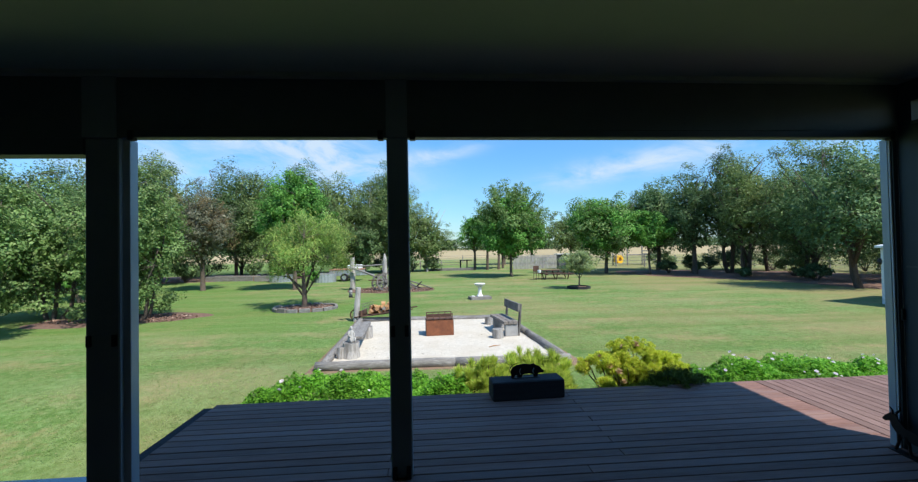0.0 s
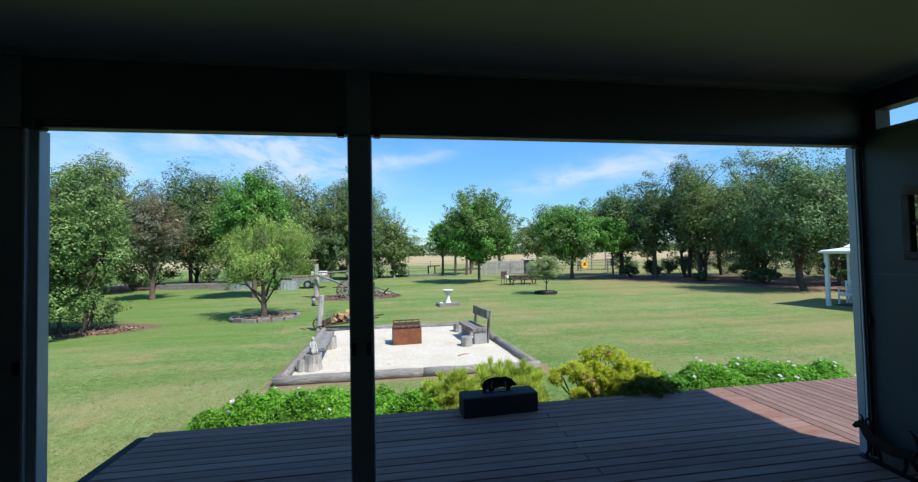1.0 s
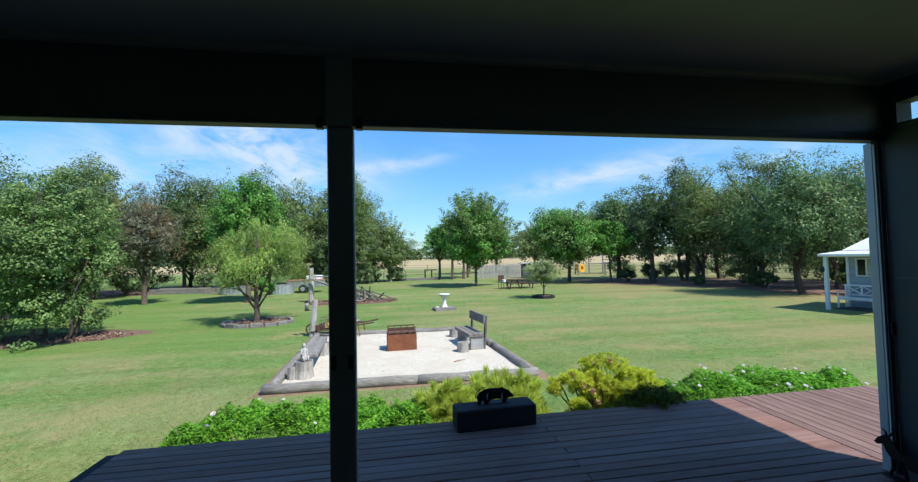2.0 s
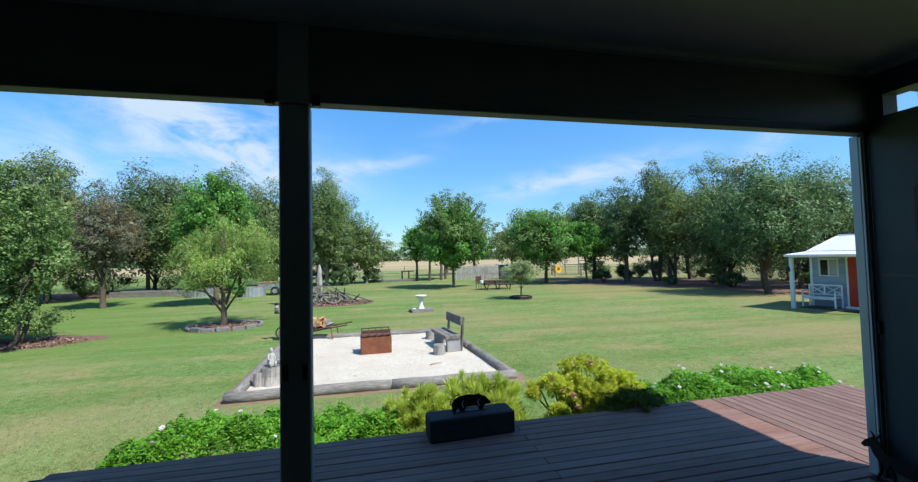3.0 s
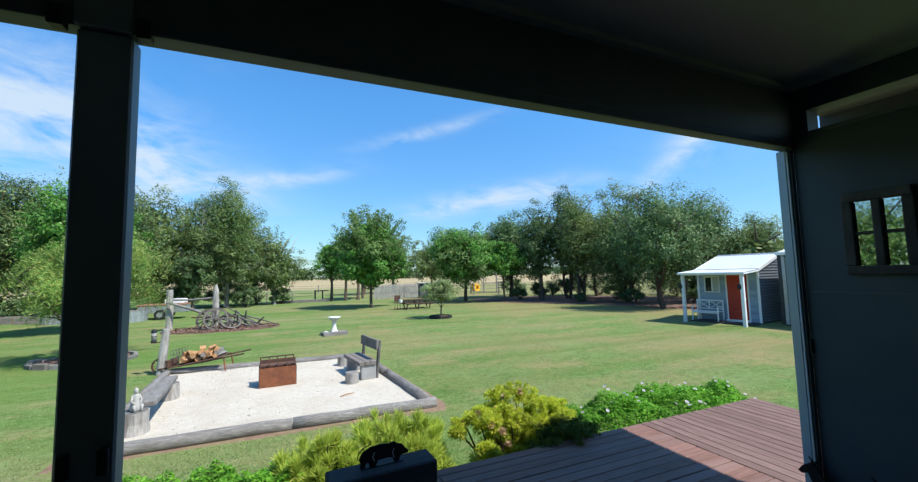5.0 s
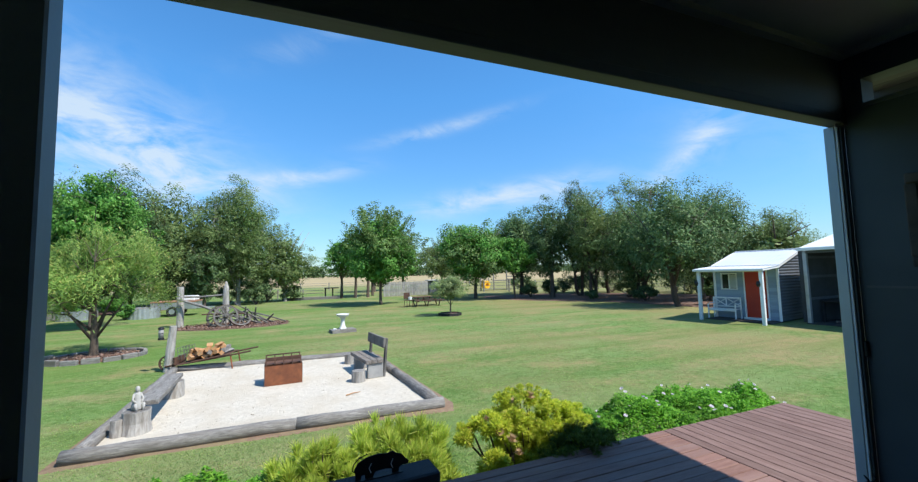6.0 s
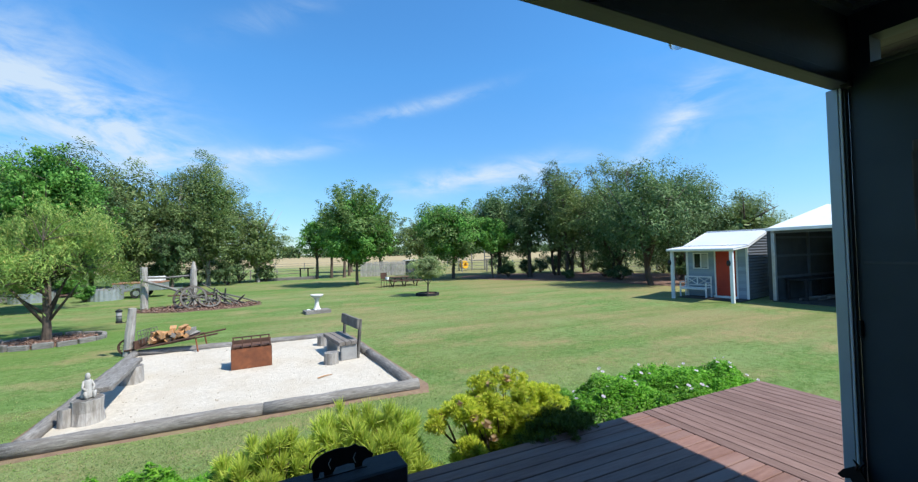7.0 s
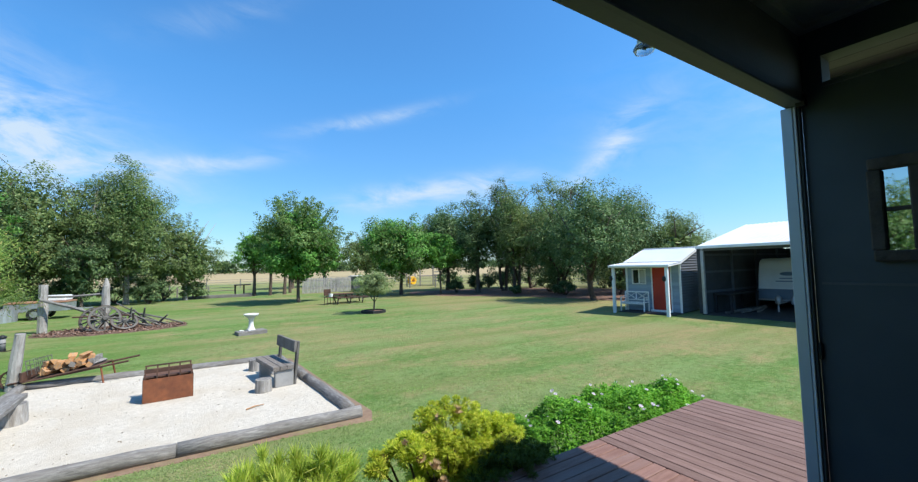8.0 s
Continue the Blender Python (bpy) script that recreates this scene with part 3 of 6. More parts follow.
for bx in (-4.98, -3.50, -3.30, -0.03):
    part("bracket", boxed(bx - 0.018, bx + 0.018, -0.095, -0.055, 3.04, 3.10, 0.003), BLACK, header, "small black bracket")


def post(name, x0, x1, label):
    p = thing(name, (x0 + x1) / 2, 0, DZ, 0, label, "post", "", "structure")
    w = (x1 - x0) / 2
    part("shaft", boxed(-w, w, -0.050, 0.022, 0.0, 2.141, 0.006), POSTPAINT, p)
    part("shaft_head", boxed(-w, w, -0.075, -0.062, 2.1415, 2.53, 0.003), POSTPAINT, p)
    for sx in (-1, 1):
        part("latch", boxed(sx * (w - 0.024) - 0.013, sx * (w - 0.024) + 0.013, -0.066, -0.049, 0.885, 0.955, 0.003), BLACK, p, "black latch plate")
        part("shoe", boxed(sx * (w - 0.024) - 0.015, sx * (w - 0.024) + 0.015, -0.069, -0.049, 0.0, 0.075, 0.003), BLACK, p, "black floor bracket")
    return p


post("post_middle", -3.468, -3.334, "dark painted square post standing on the deck")
p = post("post_corner", -5.268, -5.075, "dark painted corner post beside the deck edge")
part("jamb", boxed(0.111, 0.155, -0.04, 0.03, 0.0, 2.137, 0.003), ALU, p, "grey metal door jamb")
part("bead", boxed(0.098, 0.112, -0.062, -0.04, 0.0, 2.137, 0.002), ALU, p)
j = thing("door_jamb", 0.05, 0, DZ, 0, "grey aluminium door jamb at the end of the wall", "door frame", "", "structure")
part("frame", boxed(-0.05, 0.115, -0.028, 0.022, 0.0, 2.14, 0.003), ALU, j)
part("bead", boxed(-0.047, -0.036, -0.040, -0.0285, 0.0, 2.14, 0.002), WHITE, j, "white sealing bead")
part("cover", boxed(-0.034, -0.001, -0.051, -0.0285, 0.0, 2.14, 0.002), PAINT_DARK, j, "dark cover strip")
part("latch", boxed(-0.026, -0.004, -0.066, -0.0515, 0.88, 0.96, 0.003), BLACK, j, "black latch plate")

bm = boxed(-9.0, 0.05, -5.6, -0.06, CEIL, 3.52)
for k in range(4):
    box(bm, -9.0, 0.05, -5.4 + k * 1.35, -5.36 + k * 1.35, CEIL - 0.008, CEIL, 0)
box(bm, -9.0, 0.05, -0.10, -0.06, CEIL - 0.03, CEIL, 0)
box(bm, 0.01, 0.05, -5.6, -0.10, CEIL - 0.03, CEIL, 0)
setting("ceiling", bm, CEILPAINT, "grey green lined ceiling of the garden room", "ceiling")
R_EDGE, F_EDGE, ROOF = 1.06, 0.10, 3.60
bm = boxed(-9.3, R_EDGE, -6.0, F_EDGE, 3.535, ROOF)
roof = setting("roof", bm, SHEET_GREY, "grey flat roof over the garden room", "roof")
for k in range(6):
    x = 0.175 + k * 0.145
    part("soffit_board", boxed(x, x + 0.141, -5.9, 0.20, 3.505, 3.532, 0.003), SOFFIT, roof)
part("fascia", boxed(R_EDGE - 0.03, R_EDGE, -6.0, 0.23, 3.430, 3.5345, 0.003), SOFFIT, roof, "grey fascia board")
part("eave", boxed(0.12, R_EDGE, F_EDGE, 0.23, 3.535, ROOF), SHEET_GREY, roof)

# lamp under the outer face of the beam
lp = thing("outdoor_lamp", -0.83, 0.235, 3.285, 0, "small clear glass outdoor lamp fixed to the beam", "lamp")
part("bracket", tubed([(0, -0.235, 0.08), (0, -0.06, 0.11), (0, 0.0, 0.06)], 0.012), ALU, lp)
part("holder", lathe(bmesh.new(), [(0.015, 0.05), (0.025, 0.045), (0.03, 0.01), (0.028, 0.0)][::-1], 14), ALU, lp)
part("globe", lathe(bmesh.new(), [(0.02, -0.05), (0.04, -0.042), (0.048, -0.025), (0.04, -0.008), (0.03, 0.0)], 18), LENS, lp, "faceted clear glass bowl", True)

# old window frame used as a mirror on the wall
mw = thing("window_mirror", 0.05, -0.42, 2.27, 0, "rustic driftwood window frame with four mirror panes", "mirror")
for y0, y1, z0, z1 in ((-0.145, 0.145, 0.0, 0.05), (-0.145, 0.145, 0.41, 0.462), (-0.15, -0.10, 0.05, 0.41), (0.10, 0.15, 0.05, 0.41), (-0.02, 0.02, 0.05, 0.41)):
    part("rail", boxed(-0.034 - random.uniform(0, 0.006), -0.002, y0, y1, z0, z1, 0.006), FRAMEWOOD, mw)
for y0, y1 in ((-0.10, -0.02), (0.02, 0.10)):
    part("glazing_bar", boxed(-0.024, -0.004, y0, y1, 0.222, 0.24, 0.003), FRAMEWOOD, mw)
    for z0, z1 in ((0.05, 0.222), (0.24, 0.41)):
        part("pane", boxed(-0.010, -0.003, y0, y1, z0, z1), MIRROR, mw, "mirror pane")

# cut-steel animals
def steel_pig():
    outline = []
    keys = [(-0.165, 0.035), (-0.172, 0.075), (-0.150, 0.115), (-0.10, 0.142), (-0.03, 0.150), (0.03, 0.142), (0.065, 0.150), (0.085, 0.132), (0.12, 0.118), (0.145, 0.085),
            (0.168, 0.06), (0.160, 0.042), (0.125, 0.042), (0.105, 0.03), (0.100, -0.0), (0.06, 0.0), (0.058, 0.032), (0.02, 0.040), (-0.045, 0.036), (-0.062, 0.0), (-0.105, 0.0), (-0.108, 0.03), (-0.128, 0.03), (-0.135, 0.0), (-0.165, 0.0)]
    t = thing("steel_pig", -2.285, 1.25, DZ + 0.176, 3, "black cut-steel pig ornament standing on the sleeper", "ornament")
    part("body", flat_shape(bmesh.new(), [(x * 0.98, z * 0.86) for x, z in keys], 0.006, Matrix.Identity(4)), STEEL_SIL, t)
    part("tail", tubed([(-0.155, 0, 0.045), (-0.178, 0, 0.06), (-0.172, 0, 0.095), (-0.14, 0, 0.125), (-0.09, 0, 0.14)], 0.0035, 6), STEEL_SIL, t)
    for cx in (0.062, -0.07):
        part("cut_line", tubed([(cx, -0.005, 0.03), (cx - 0.012, -0.006, 0.06), (cx + 0.002, -0.005, 0.085)], 0.0025, 5), GALV, t, "bright cut edge")
    part("foot_plate", boxed(-0.16, 0.12, -0.02, 0.02, -0.002, 0.003), STEEL_SIL, t)


steel_pig()
sl = thing("sleeper_block", -2.3, 1.235, DZ, 3, "black stained timber sleeper block on the deck edge", "block")
part("block", boxed(-0.352, 0.345, -0.10, 0.10, 0.0, 0.174, 0.010), TIMBER_BLACK, sl)


def steel_goat():
    t = thing("steel_goat", -0.07, -0.20, DZ, 82, "dark cut-steel goat ornament standing by the wall", "ornament")
    body = [(-0.16, 0.13), (-0.13, 0.175), (-0.02, 0.165), (0.08, 0.17), (0.12, 0.21), (0.14, 0.245), (0.165, 0.25), (0.21, 0.215), (0.235, 0.18), (0.215, 0.17), (0.18, 0.185), (0.165, 0.15), (0.12, 0.10), (0.02, 0.09), (-0.09, 0.095), (-0.14, 0.10)]
    part("body", flat_shape(bmesh.new(), body, 0.007, Matrix.Identity(4)), STEEL_SIL, t)
    for x0, x1 in ((-0.13, -0.19), (-0.10, -0.08), (0.08, 0.05), (0.12, 0.15)):
        part("leg", tubed([(x0, 0, 0.12), ((x0 + x1) / 2 - 0.01, 0, 0.06), (x1, 0, 0.0)], [0.014, 0.009, 0.008], 6), STEEL_SIL, t)
    part("tail", tubed([(-0.15, 0, 0.15), (-0.175, 0, 0.20), (-0.16, 0, 0.27), (-0.13, 0, 0.30)], [0.01, 0.008, 0.007, 0.004], 6), STEEL_SIL, t)
    part("tail", tubed([(-0.15, 0, 0.16), (-0.19, 0, 0.23), (-0.24, 0, 0.235)], [0.009, 0.007, 0.004], 6), STEEL_SIL, t)
    for s in (-1, 1):
        part("horn", tubed([(0.15, s * 0.01, 0.245), (0.135, s * 0.025, 0.275), (0.15, s * 0.03, 0.295)], [0.008, 0.006, 0.003], 6), STEEL_SIL, t)
    part("base", boxed(-0.2, 0.17, -0.03, 0.03, 0.0, 0.006), STEEL_SIL, t)


steel_goat()


# ---- the fire pit ----
def log_edge(name, a, b, r, label, joints=()):
    a, b = Vector(a), Vector(b)
    L = (b - a).length
    t = thing(name, a.x, a.y, 0, math.degrees(math.atan2(b.y - a.y, b.x - a.x)), label, "log", "logs round the sand")
    cuts = [0.0, *joints, L]
    for s, e in zip(cuts, cuts[1:]):
        n = max(3, int((e - s) / 0.35))
        pts = [(s + 0.006 + (e - s - 0.012) * i / n, random.uniform(-0.012, 0.012), r * 0.78 + random.uniform(-0.008, 0.008)) for i in range(n + 1)]
        part("log", tubed(pts, [r * 0.97] + [r * random.uniform(0.95, 1.04) for _ in pts[2:]] + [r * 0.97], 12, rough=0.04), TIMBER_GREY, t, "", True)
    return t


log_edge("log_edge", (-5.50, 5.50), (-0.40, 5.46), 0.098, "weathered round timber log edging the sand", (2.75,))
log_edge("log_edge", (-0.50, 5.60), (-0.85, 10.45), 0.098, "weathered round timber log edging the sand", (2.4,))
log_edge("log_edge", (-5.36, 5.62), (-5.50, 10.75), 0.094, "weathered round timber log edging the sand", (2.6,))
log_edge("log_edge", (-5.45, 10.75), (-0.80, 10.50), 0.09, "weathered round timber log edging the sand", (2.3,))


def sand_patch():
    bm = bmesh.new()
    nx, ny = 40, 40
    g = []
    for j in range(ny + 1):
        row = []
        for i in range(nx + 1):
            u, v = i / nx, j / ny
            x = -5.42 + u * (4.95 - 0.25 * v)
            y = 5.5 + v * 5.12
            row.append(bm.verts.new((x, y, 0.045 + 0.012 * noise.noise(Vector((x * 2.2, y * 2.2, 3))) + 0.006 * noise.noise(Vector((x * 7, y * 7, 1))))))
        g.append(row)
    for a, b in zip(g, g[1:]):
        for i in range(nx):
            bm.faces.new((a[i], a[i + 1], b[i + 1], b[i]))
    return setting("sand", bm, SAND, "bed of pale crushed sand inside the logs", "sand", True)


sand_patch()


def flat_bed(name, outline, z, material, label, category, wob=0.12, inset=0.12):
    """A low bed with an uneven rim."""
    bm = bmesh.new()
    n = len(outline)
    rim, top = [], []
    cx, cy = sum(p[0] for p in outline) / n, sum(p[1] for p in outline) / n
    for x, y in outline:
        x += random.uniform(-wob, wob)
        y += random.uniform(-wob, wob)
        rim.append(bm.verts.new((x, y, ground_z(x, y) - 0.01)))
        top.append(bm.verts.new((x + (cx - x) * inset, y + (cy - y) * inset, ground_z(x, y) + z * random.uniform(0.8, 1.2))))
    mid = bm.verts.new((cx, cy, ground_z(cx, cy) + z * 1.3))
    for i in range(n):
        k = (i + 1) % n
        bm.faces.new((rim[i], rim[k], top[k], top[i]))
        bm.faces.new((top[i], top[k], mid))
    return setting(name, bm, material, label, category, True)


def oval(cx, cy, rx, ry, n=28, turn=0.0):
    c, s = math.cos(radians(turn)), math.sin(radians(turn))
    return [(cx + rx * math.cos(a) * c - ry * math.sin(a) * s, cy + rx * math.cos(a) * s + ry * math.sin(a) * c) for a in [2 * math.pi * i / n for i in range(n)]]


flat_bed("soil_edge", [(-5.66, 5.30), (-4.5, 5.30), (-3, 5.28), (-1.5, 5.25), (-0.3, 5.22), (-0.15, 5.6), (-0.3, 7.5), (-0.55, 10.6), (-3, 10.85), (-5.7, 10.95), (-5.68, 8.5)], 0.014, SOIL, "bare brown soil round the logs", "soil", 0.05, 0.012)


def chips(name, outline_fn, count, size, z, label):
    c = np.array([outline_fn() for _ in range(count)])
    pos = np.column_stack([c, np.array([ground_z(x, y) for x, y in c]) + z + np.random.uniform(0, 0.03, count)])
    d = unit(np.random.normal(size=(count, 3)) * (1, 1, 0.35))
    w = unit(np.cross(d, np.random.normal(size=(count, 3)) * (0.4, 0.4, 1)))
    s = np.random.uniform(0.5, 1.2, (count, 1)) * size
    return tagged(leaves_mesh(name, pos, d * s, w * s * 0.4, CHIP), label, "mulch", "", "stuff")


def in_oval(cx, cy, rx, ry):
    def f():
        a, r = random.uniform(0, 2 * math.pi), math.sqrt(random.random())
        return cx + rx * r * math.cos(a), cy + ry * r * math.sin(a)
    return f


flat_bed("mulch_bed", oval(-5.5, 20.9, 2.55, 1.5), 0.05, MULCH, "red-brown bark mulch bed under the old wheels", "mulch")
chips("bark_chips", in_oval(-5.5, 20.9, 2.5, 1.45), 2200, 0.06, 0.05, "loose red-brown bark chips")
flat_bed("mulch_bed", oval(-8.3, 14.2, 1.15, 0.9), 0.06, MULCH, "red-brown bark mulch round the pepper tree", "mulch", 0.06)
chips("bark_chips", in_oval(-8.3, 14.2, 1.1, 0.85), 1000, 0.05, 0.06, "loose red-brown bark chips")
flat_bed("mulch_bed", oval(-14.3, 12.7, 2.9, 1.25, turn=14), 0.05, MULCH, "brown leaf mulch under the trees", "mulch")
chips("bark_chips", in_oval(-14.3, 12.7, 2.6, 1.0), 1500, 0.06, 0.05, "loose brown bark and leaves")
flat_bed("mulch_bed", [(12.2, 30.5), (13.2, 27.2), (14.6, 24.3), (16.8, 21.2), (17.6, 18.0), (18.0, 15.3), (19, 13.4), (26, 12.5), (30, 18), (26, 28), (20, 33), (14, 34)], 0.03, MULCH, "brown leaf litter under the tree row", "mulch", 0.3)
flat_bed("mulch_bed", [(-36, 27.5), (-28, 29.8), (-22, 31.5), (-16, 32.5), (-12, 34.5), (-10, 38), (-14, 44), (-26, 42), (-40, 36)], 0.03, MULCH, "brown leaf litter under the tree row", "mulch", 0.3)


def pit_spot():
    return random.uniform(-5.25, -0.8), random.uniform(5.7, 10.4)


random.seed(8)
np.random.seed(8)
n = 900
c = np.array([pit_spot() for _ in range(n)])
pos = np.column_stack([c, np.full(n, 0.052)])
d = unit(np.random.normal(size=(n, 3)) * (1, 1, 0.3))
w = unit(np.cross(d, np.random.normal(size=(n, 3)) * 0.4 + (0, 0, 1)))
s = np.random.uniform(0.006, 0.016, (n, 1))
tagged(leaves_mesh("pebbles", pos, d * s, w * s * 0.8, GRIT), "small pebbles and leaf litter on the sand", "pebbles", "", "stuff")

# fire box
fb = thing("fire_box", -3.0, 8.36, 0.05, 3, "rusted steel fire box standing on the sand", "fire pit")
H0 = 0.40
part("front_panel", boxed(-0.36, 0.36, -0.235, -0.227, 0.0, H0, 0.001), RUST, fb)
part("back_panel", boxed(-0.36, 0.36, 0.227, 0.235, 0.0, H0, 0.001), RUST, fb)
part("side_panel", boxed(-0.368, -0.36, -0.235, 0.235, 0.0, H0, 0.001), RUST_DARK, fb)
part("side_panel", boxed(0.36, 0.368, -0.235, 0.235, 0.0, H0, 0.001), RUST_DARK, fb)
part("ash_bed", boxed(-0.355, 0.355, -0.225, 0.225, 0.10, 0.22), BLACK, fb, "black ash")
for yy in (-0.19, 0.19):
    part("rack_rail", boxed(-0.35, 0.35, yy - 0.012, yy + 0.012, 0.545, 0.57, 0.002), RUST_DARK, fb)
    for k in range(5):
        xx = -0.335 + k * 0.1675
        part("rack_leg", boxed(xx - 0.011, xx + 0.011, yy - 0.011, yy + 0.011, 0.36, 0.546), RUST_DARK, fb)
part("back_plate", boxed(-0.35, 0.35, 0.150, 0.158, 0.40, 0.50, 0.001), RUST_DARK, fb)
part("grill_plate", boxed(-0.36, 0.36, -0.16, 0.2, 0.405, 0.43, 0.002), RUST_DARK, fb)


# timber bench
bn = thing("timber_bench", -1.17, 8.33, 0.045, 8, "weathered sleeper bench with a plank back", "bench")
for k in range(3):
    x0 = -0.27 + k * 0.132
    part("seat_board", boxed(x0, x0 + 0.124, -0.60, 0.64, 0.315, 0.40, 0.008), SEATWOOD, bn, "weathered brown-grey seat plank")
for yy in (-0.52, 0.52):
    part("support", boxed(-0.22, 0.128, yy - 0.045, yy + 0.045, 0.0, 0.314, 0.010), CONCRETE_PALE, bn, "grey sleeper support")
    part("back_post", boxed(0.130, 0.175, yy - 0.05, yy + 0.05, 0.0, 0.84, 0.005, m=pose(0, 0, 0, 0, 5, 0)), TIMBER_DARK, bn)
part("back_board", boxed(0.070, 0.128, -0.56, 0.56, 0.63, 0.85, 0.008, m=pose(0, 0, 0, 0, 5, 0)), TIMBER_DARK, bn)


def stump(x, y, r, h, label, z=0.04, lean=0):
    t = thing("log_stump", x, y, z, random.uniform(0, 90), label, "stump", "stumps by the fire")
    pts = [(0, 0, 0), (random.uniform(-.01, .01), 0, h * 0.5), (lean, 0, h)]
    part("wood", tubed(pts, [r * 1.06, r * 0.98, r], 14, rough=0.06), TIMBER_PALE, t)
    part("cut_face", lathe(bmesh.new(), [(r * 0.93, h), (r * 0.9, h + 0.004), (r * 0.4, h + 0.005)], 14, lean, 0), TIMBER_GREY, t, "grey cracked cut face")
    return t


stump(-1.52, 7.66, 0.145, 0.23, "short grey log stump on the sand")
stump(-1.45, 9.55, 0.15, 0.24, "short grey log stump on the sand")
stump(-4.95, 6.28, 0.185, 0.33, "grey split log stump under a statue")
stump(-5.15, 6.20, 0.085, 0.25, "narrow grey log stump under a statue")
stump(-4.95, 8.20, 0.19, 0.30, "thick grey log stump under the plank")
pl = thing("plank_seat", -4.93, 7.45, 0.36, 94, "weathered plank seat resting on log stumps", "bench")
part("plank", boxed(-1.05, 1.15, -0.14, 0.14, 0.0, 0.075, 0.008, m=pose(0, 0, 0, 0, 1.5, 0)), TIMBER_GREY, pl)


def statue():
    bm = bmesh.new()
    bmesh.ops.create_uvsphere(bm, u_segments=14, v_segments=10, radius=0.046, matrix=pose(-0.005, -0.02, 0.275))
    lathe(bm, [(0.10, 0.0), (0.115, 0.03), (0.09, 0.10), (0.065, 0.15), (0.075, 0.20), (0.05, 0.235), (0.025, 0.25)], 14)
    for s in (-1, 1):
        tube(bm, [(s * 0.06, 0, 0.21), (s * 0.10, -0.03, 0.14), (s * 0.05, -0.08, 0.10)], [0.025, 0.022, 0.02], 8)
        tube(bm, [(s * 0.05, -0.02, 0.05), (s * 0.08, -0.11, 0.07), (s * 0.06, -0.12, -0.0)], [0.04, 0.035, 0.028], 8)
    ob = link_mesh("statue", bm, STONE, None, "", True)
    bmesh_scale = Matrix.Diagonal((0.66, 0.80, 1.08, 1))
    ob.data.transform(bmesh_scale)
    ob.matrix_basis = pose(-4.95, 6.28, 0.376, 0, 0, 35)
    tagged(ob, "small pale stone garden figure sitting on a stump", "statue")


statue()
st = thing("stick", -1.75, 6.75, 0.06, 20, "thin brown stick lying on the sand", "stick")
part("twig", tubed([(-0.14, 0, 0.0), (0.0, 0.015, 0.008), (0.15, 0.0, 0.004)], [0.010, 0.012, 0.006], 6), SPLIT, st)


# firewood barrow
def barrow():
    t = thing("firewood_barrow", -4.70, 10.80, 0.02, -12, "old rusted barrow loaded with split firewood", "barrow")
    for s in (-1, 1):
        part("handle", tubed([(-1.05, s * 0.10, 0.12), (0.0, s * 0.25, 0.27), (0.98, s * 0.30, 0.43)], 0.022, 6), RUST_DARK, t)
        part("leg", tubed([(0.50, s * 0.27, 0.345), (0.56, s * 0.29, 0.0)], 0.018, 6), RUST, t)
    part("tray", boxed(-0.75, 0.50, -0.30, 0.30, 0.0, 0.015, m=Matrix.Translation((0, 0, 0.29)) @ pose(0, 0, 0, 0, -10, 0)), RUST_DARK, t)
    bm = bmesh.new()
    ring_of(bm, 0.19, 0.03, 0.05, 20, Matrix.Translation((-1.05, 0, 0.19)))
    w = part("wheel", bm, RUST_DARK, t)
    for k in range(6):
        a = math.pi * k / 6
        part("spoke", tubed([(-1.05 - 0.17 * math.cos(a), 0, 0.19 - 0.17 * math.sin(a)), (-1.05 + 0.17 * math.cos(a), 0, 0.19 + 0.17 * math.sin(a))], 0.006, 5), RUST_DARK, w)
    part("end_rail", boxed(-0.78, -0.74, -0.28, 0.28, 0.18, 0.36, 0.004), RUST_DARK, t)
    return t


barrow()
bar_m = pose(-4.70, 10.80, 0.0, 0, 0, -12)


def split_log(m, L, r, label):
    t = new("firewood_log")
    t.matrix_basis = m
    tagged(t, label, "firewood", "firewood on the barrow")
    bm = bmesh.new()
    n = random.choice((3, 4, 4, 5))
    prof = [(r * random.uniform(0.75, 1.1) * math.cos(2 * math.pi * i / n + 0.4), r * random.uniform(0.75, 1.1) * math.sin(2 * math.pi * i / n + 0.4)) for i in range(n)]
    a = [bm.verts.new((-L / 2, y, z)) for y, z in prof]
    b = [bm.verts.new((L / 2, y * 0.95, z * 0.95)) for y, z in prof]
    for i in range(n):
        bm.faces.new((a[i], b[i], b[(i + 1) % n], a[(i + 1) % n]))
    bm.faces.new(a)
    bm.faces.new(list(reversed(b)))
    bmesh.ops.recalc_face_normals(bm, faces=bm.faces)
    part("wood", bm, SPLIT if random.random() < 0.85 else TIMBER_UP, t)


random.seed(5)
for row, (n, z) in enumerate(((7, 0.385), (7, 0.455), (5, 0.525), (3, 0.585))):
    for k in range(n):
        x = -0.52 + row * 0.05 + k * (0.86 - row * 0.11) / max(1, n - 1)
        split_log(bar_m @ pose(x, random.uniform(-0.06, 0.06), z + x * 0.16 + random.uniform(-0.015, 0.015), random.uniform(0, 360), random.uniform(-6, 6), 90 + random.uniform(-28, 28)), random.uniform(0.30, 0.44), random.uniform(0.06, 0.095), "split orange firewood log stacked on the barrow")


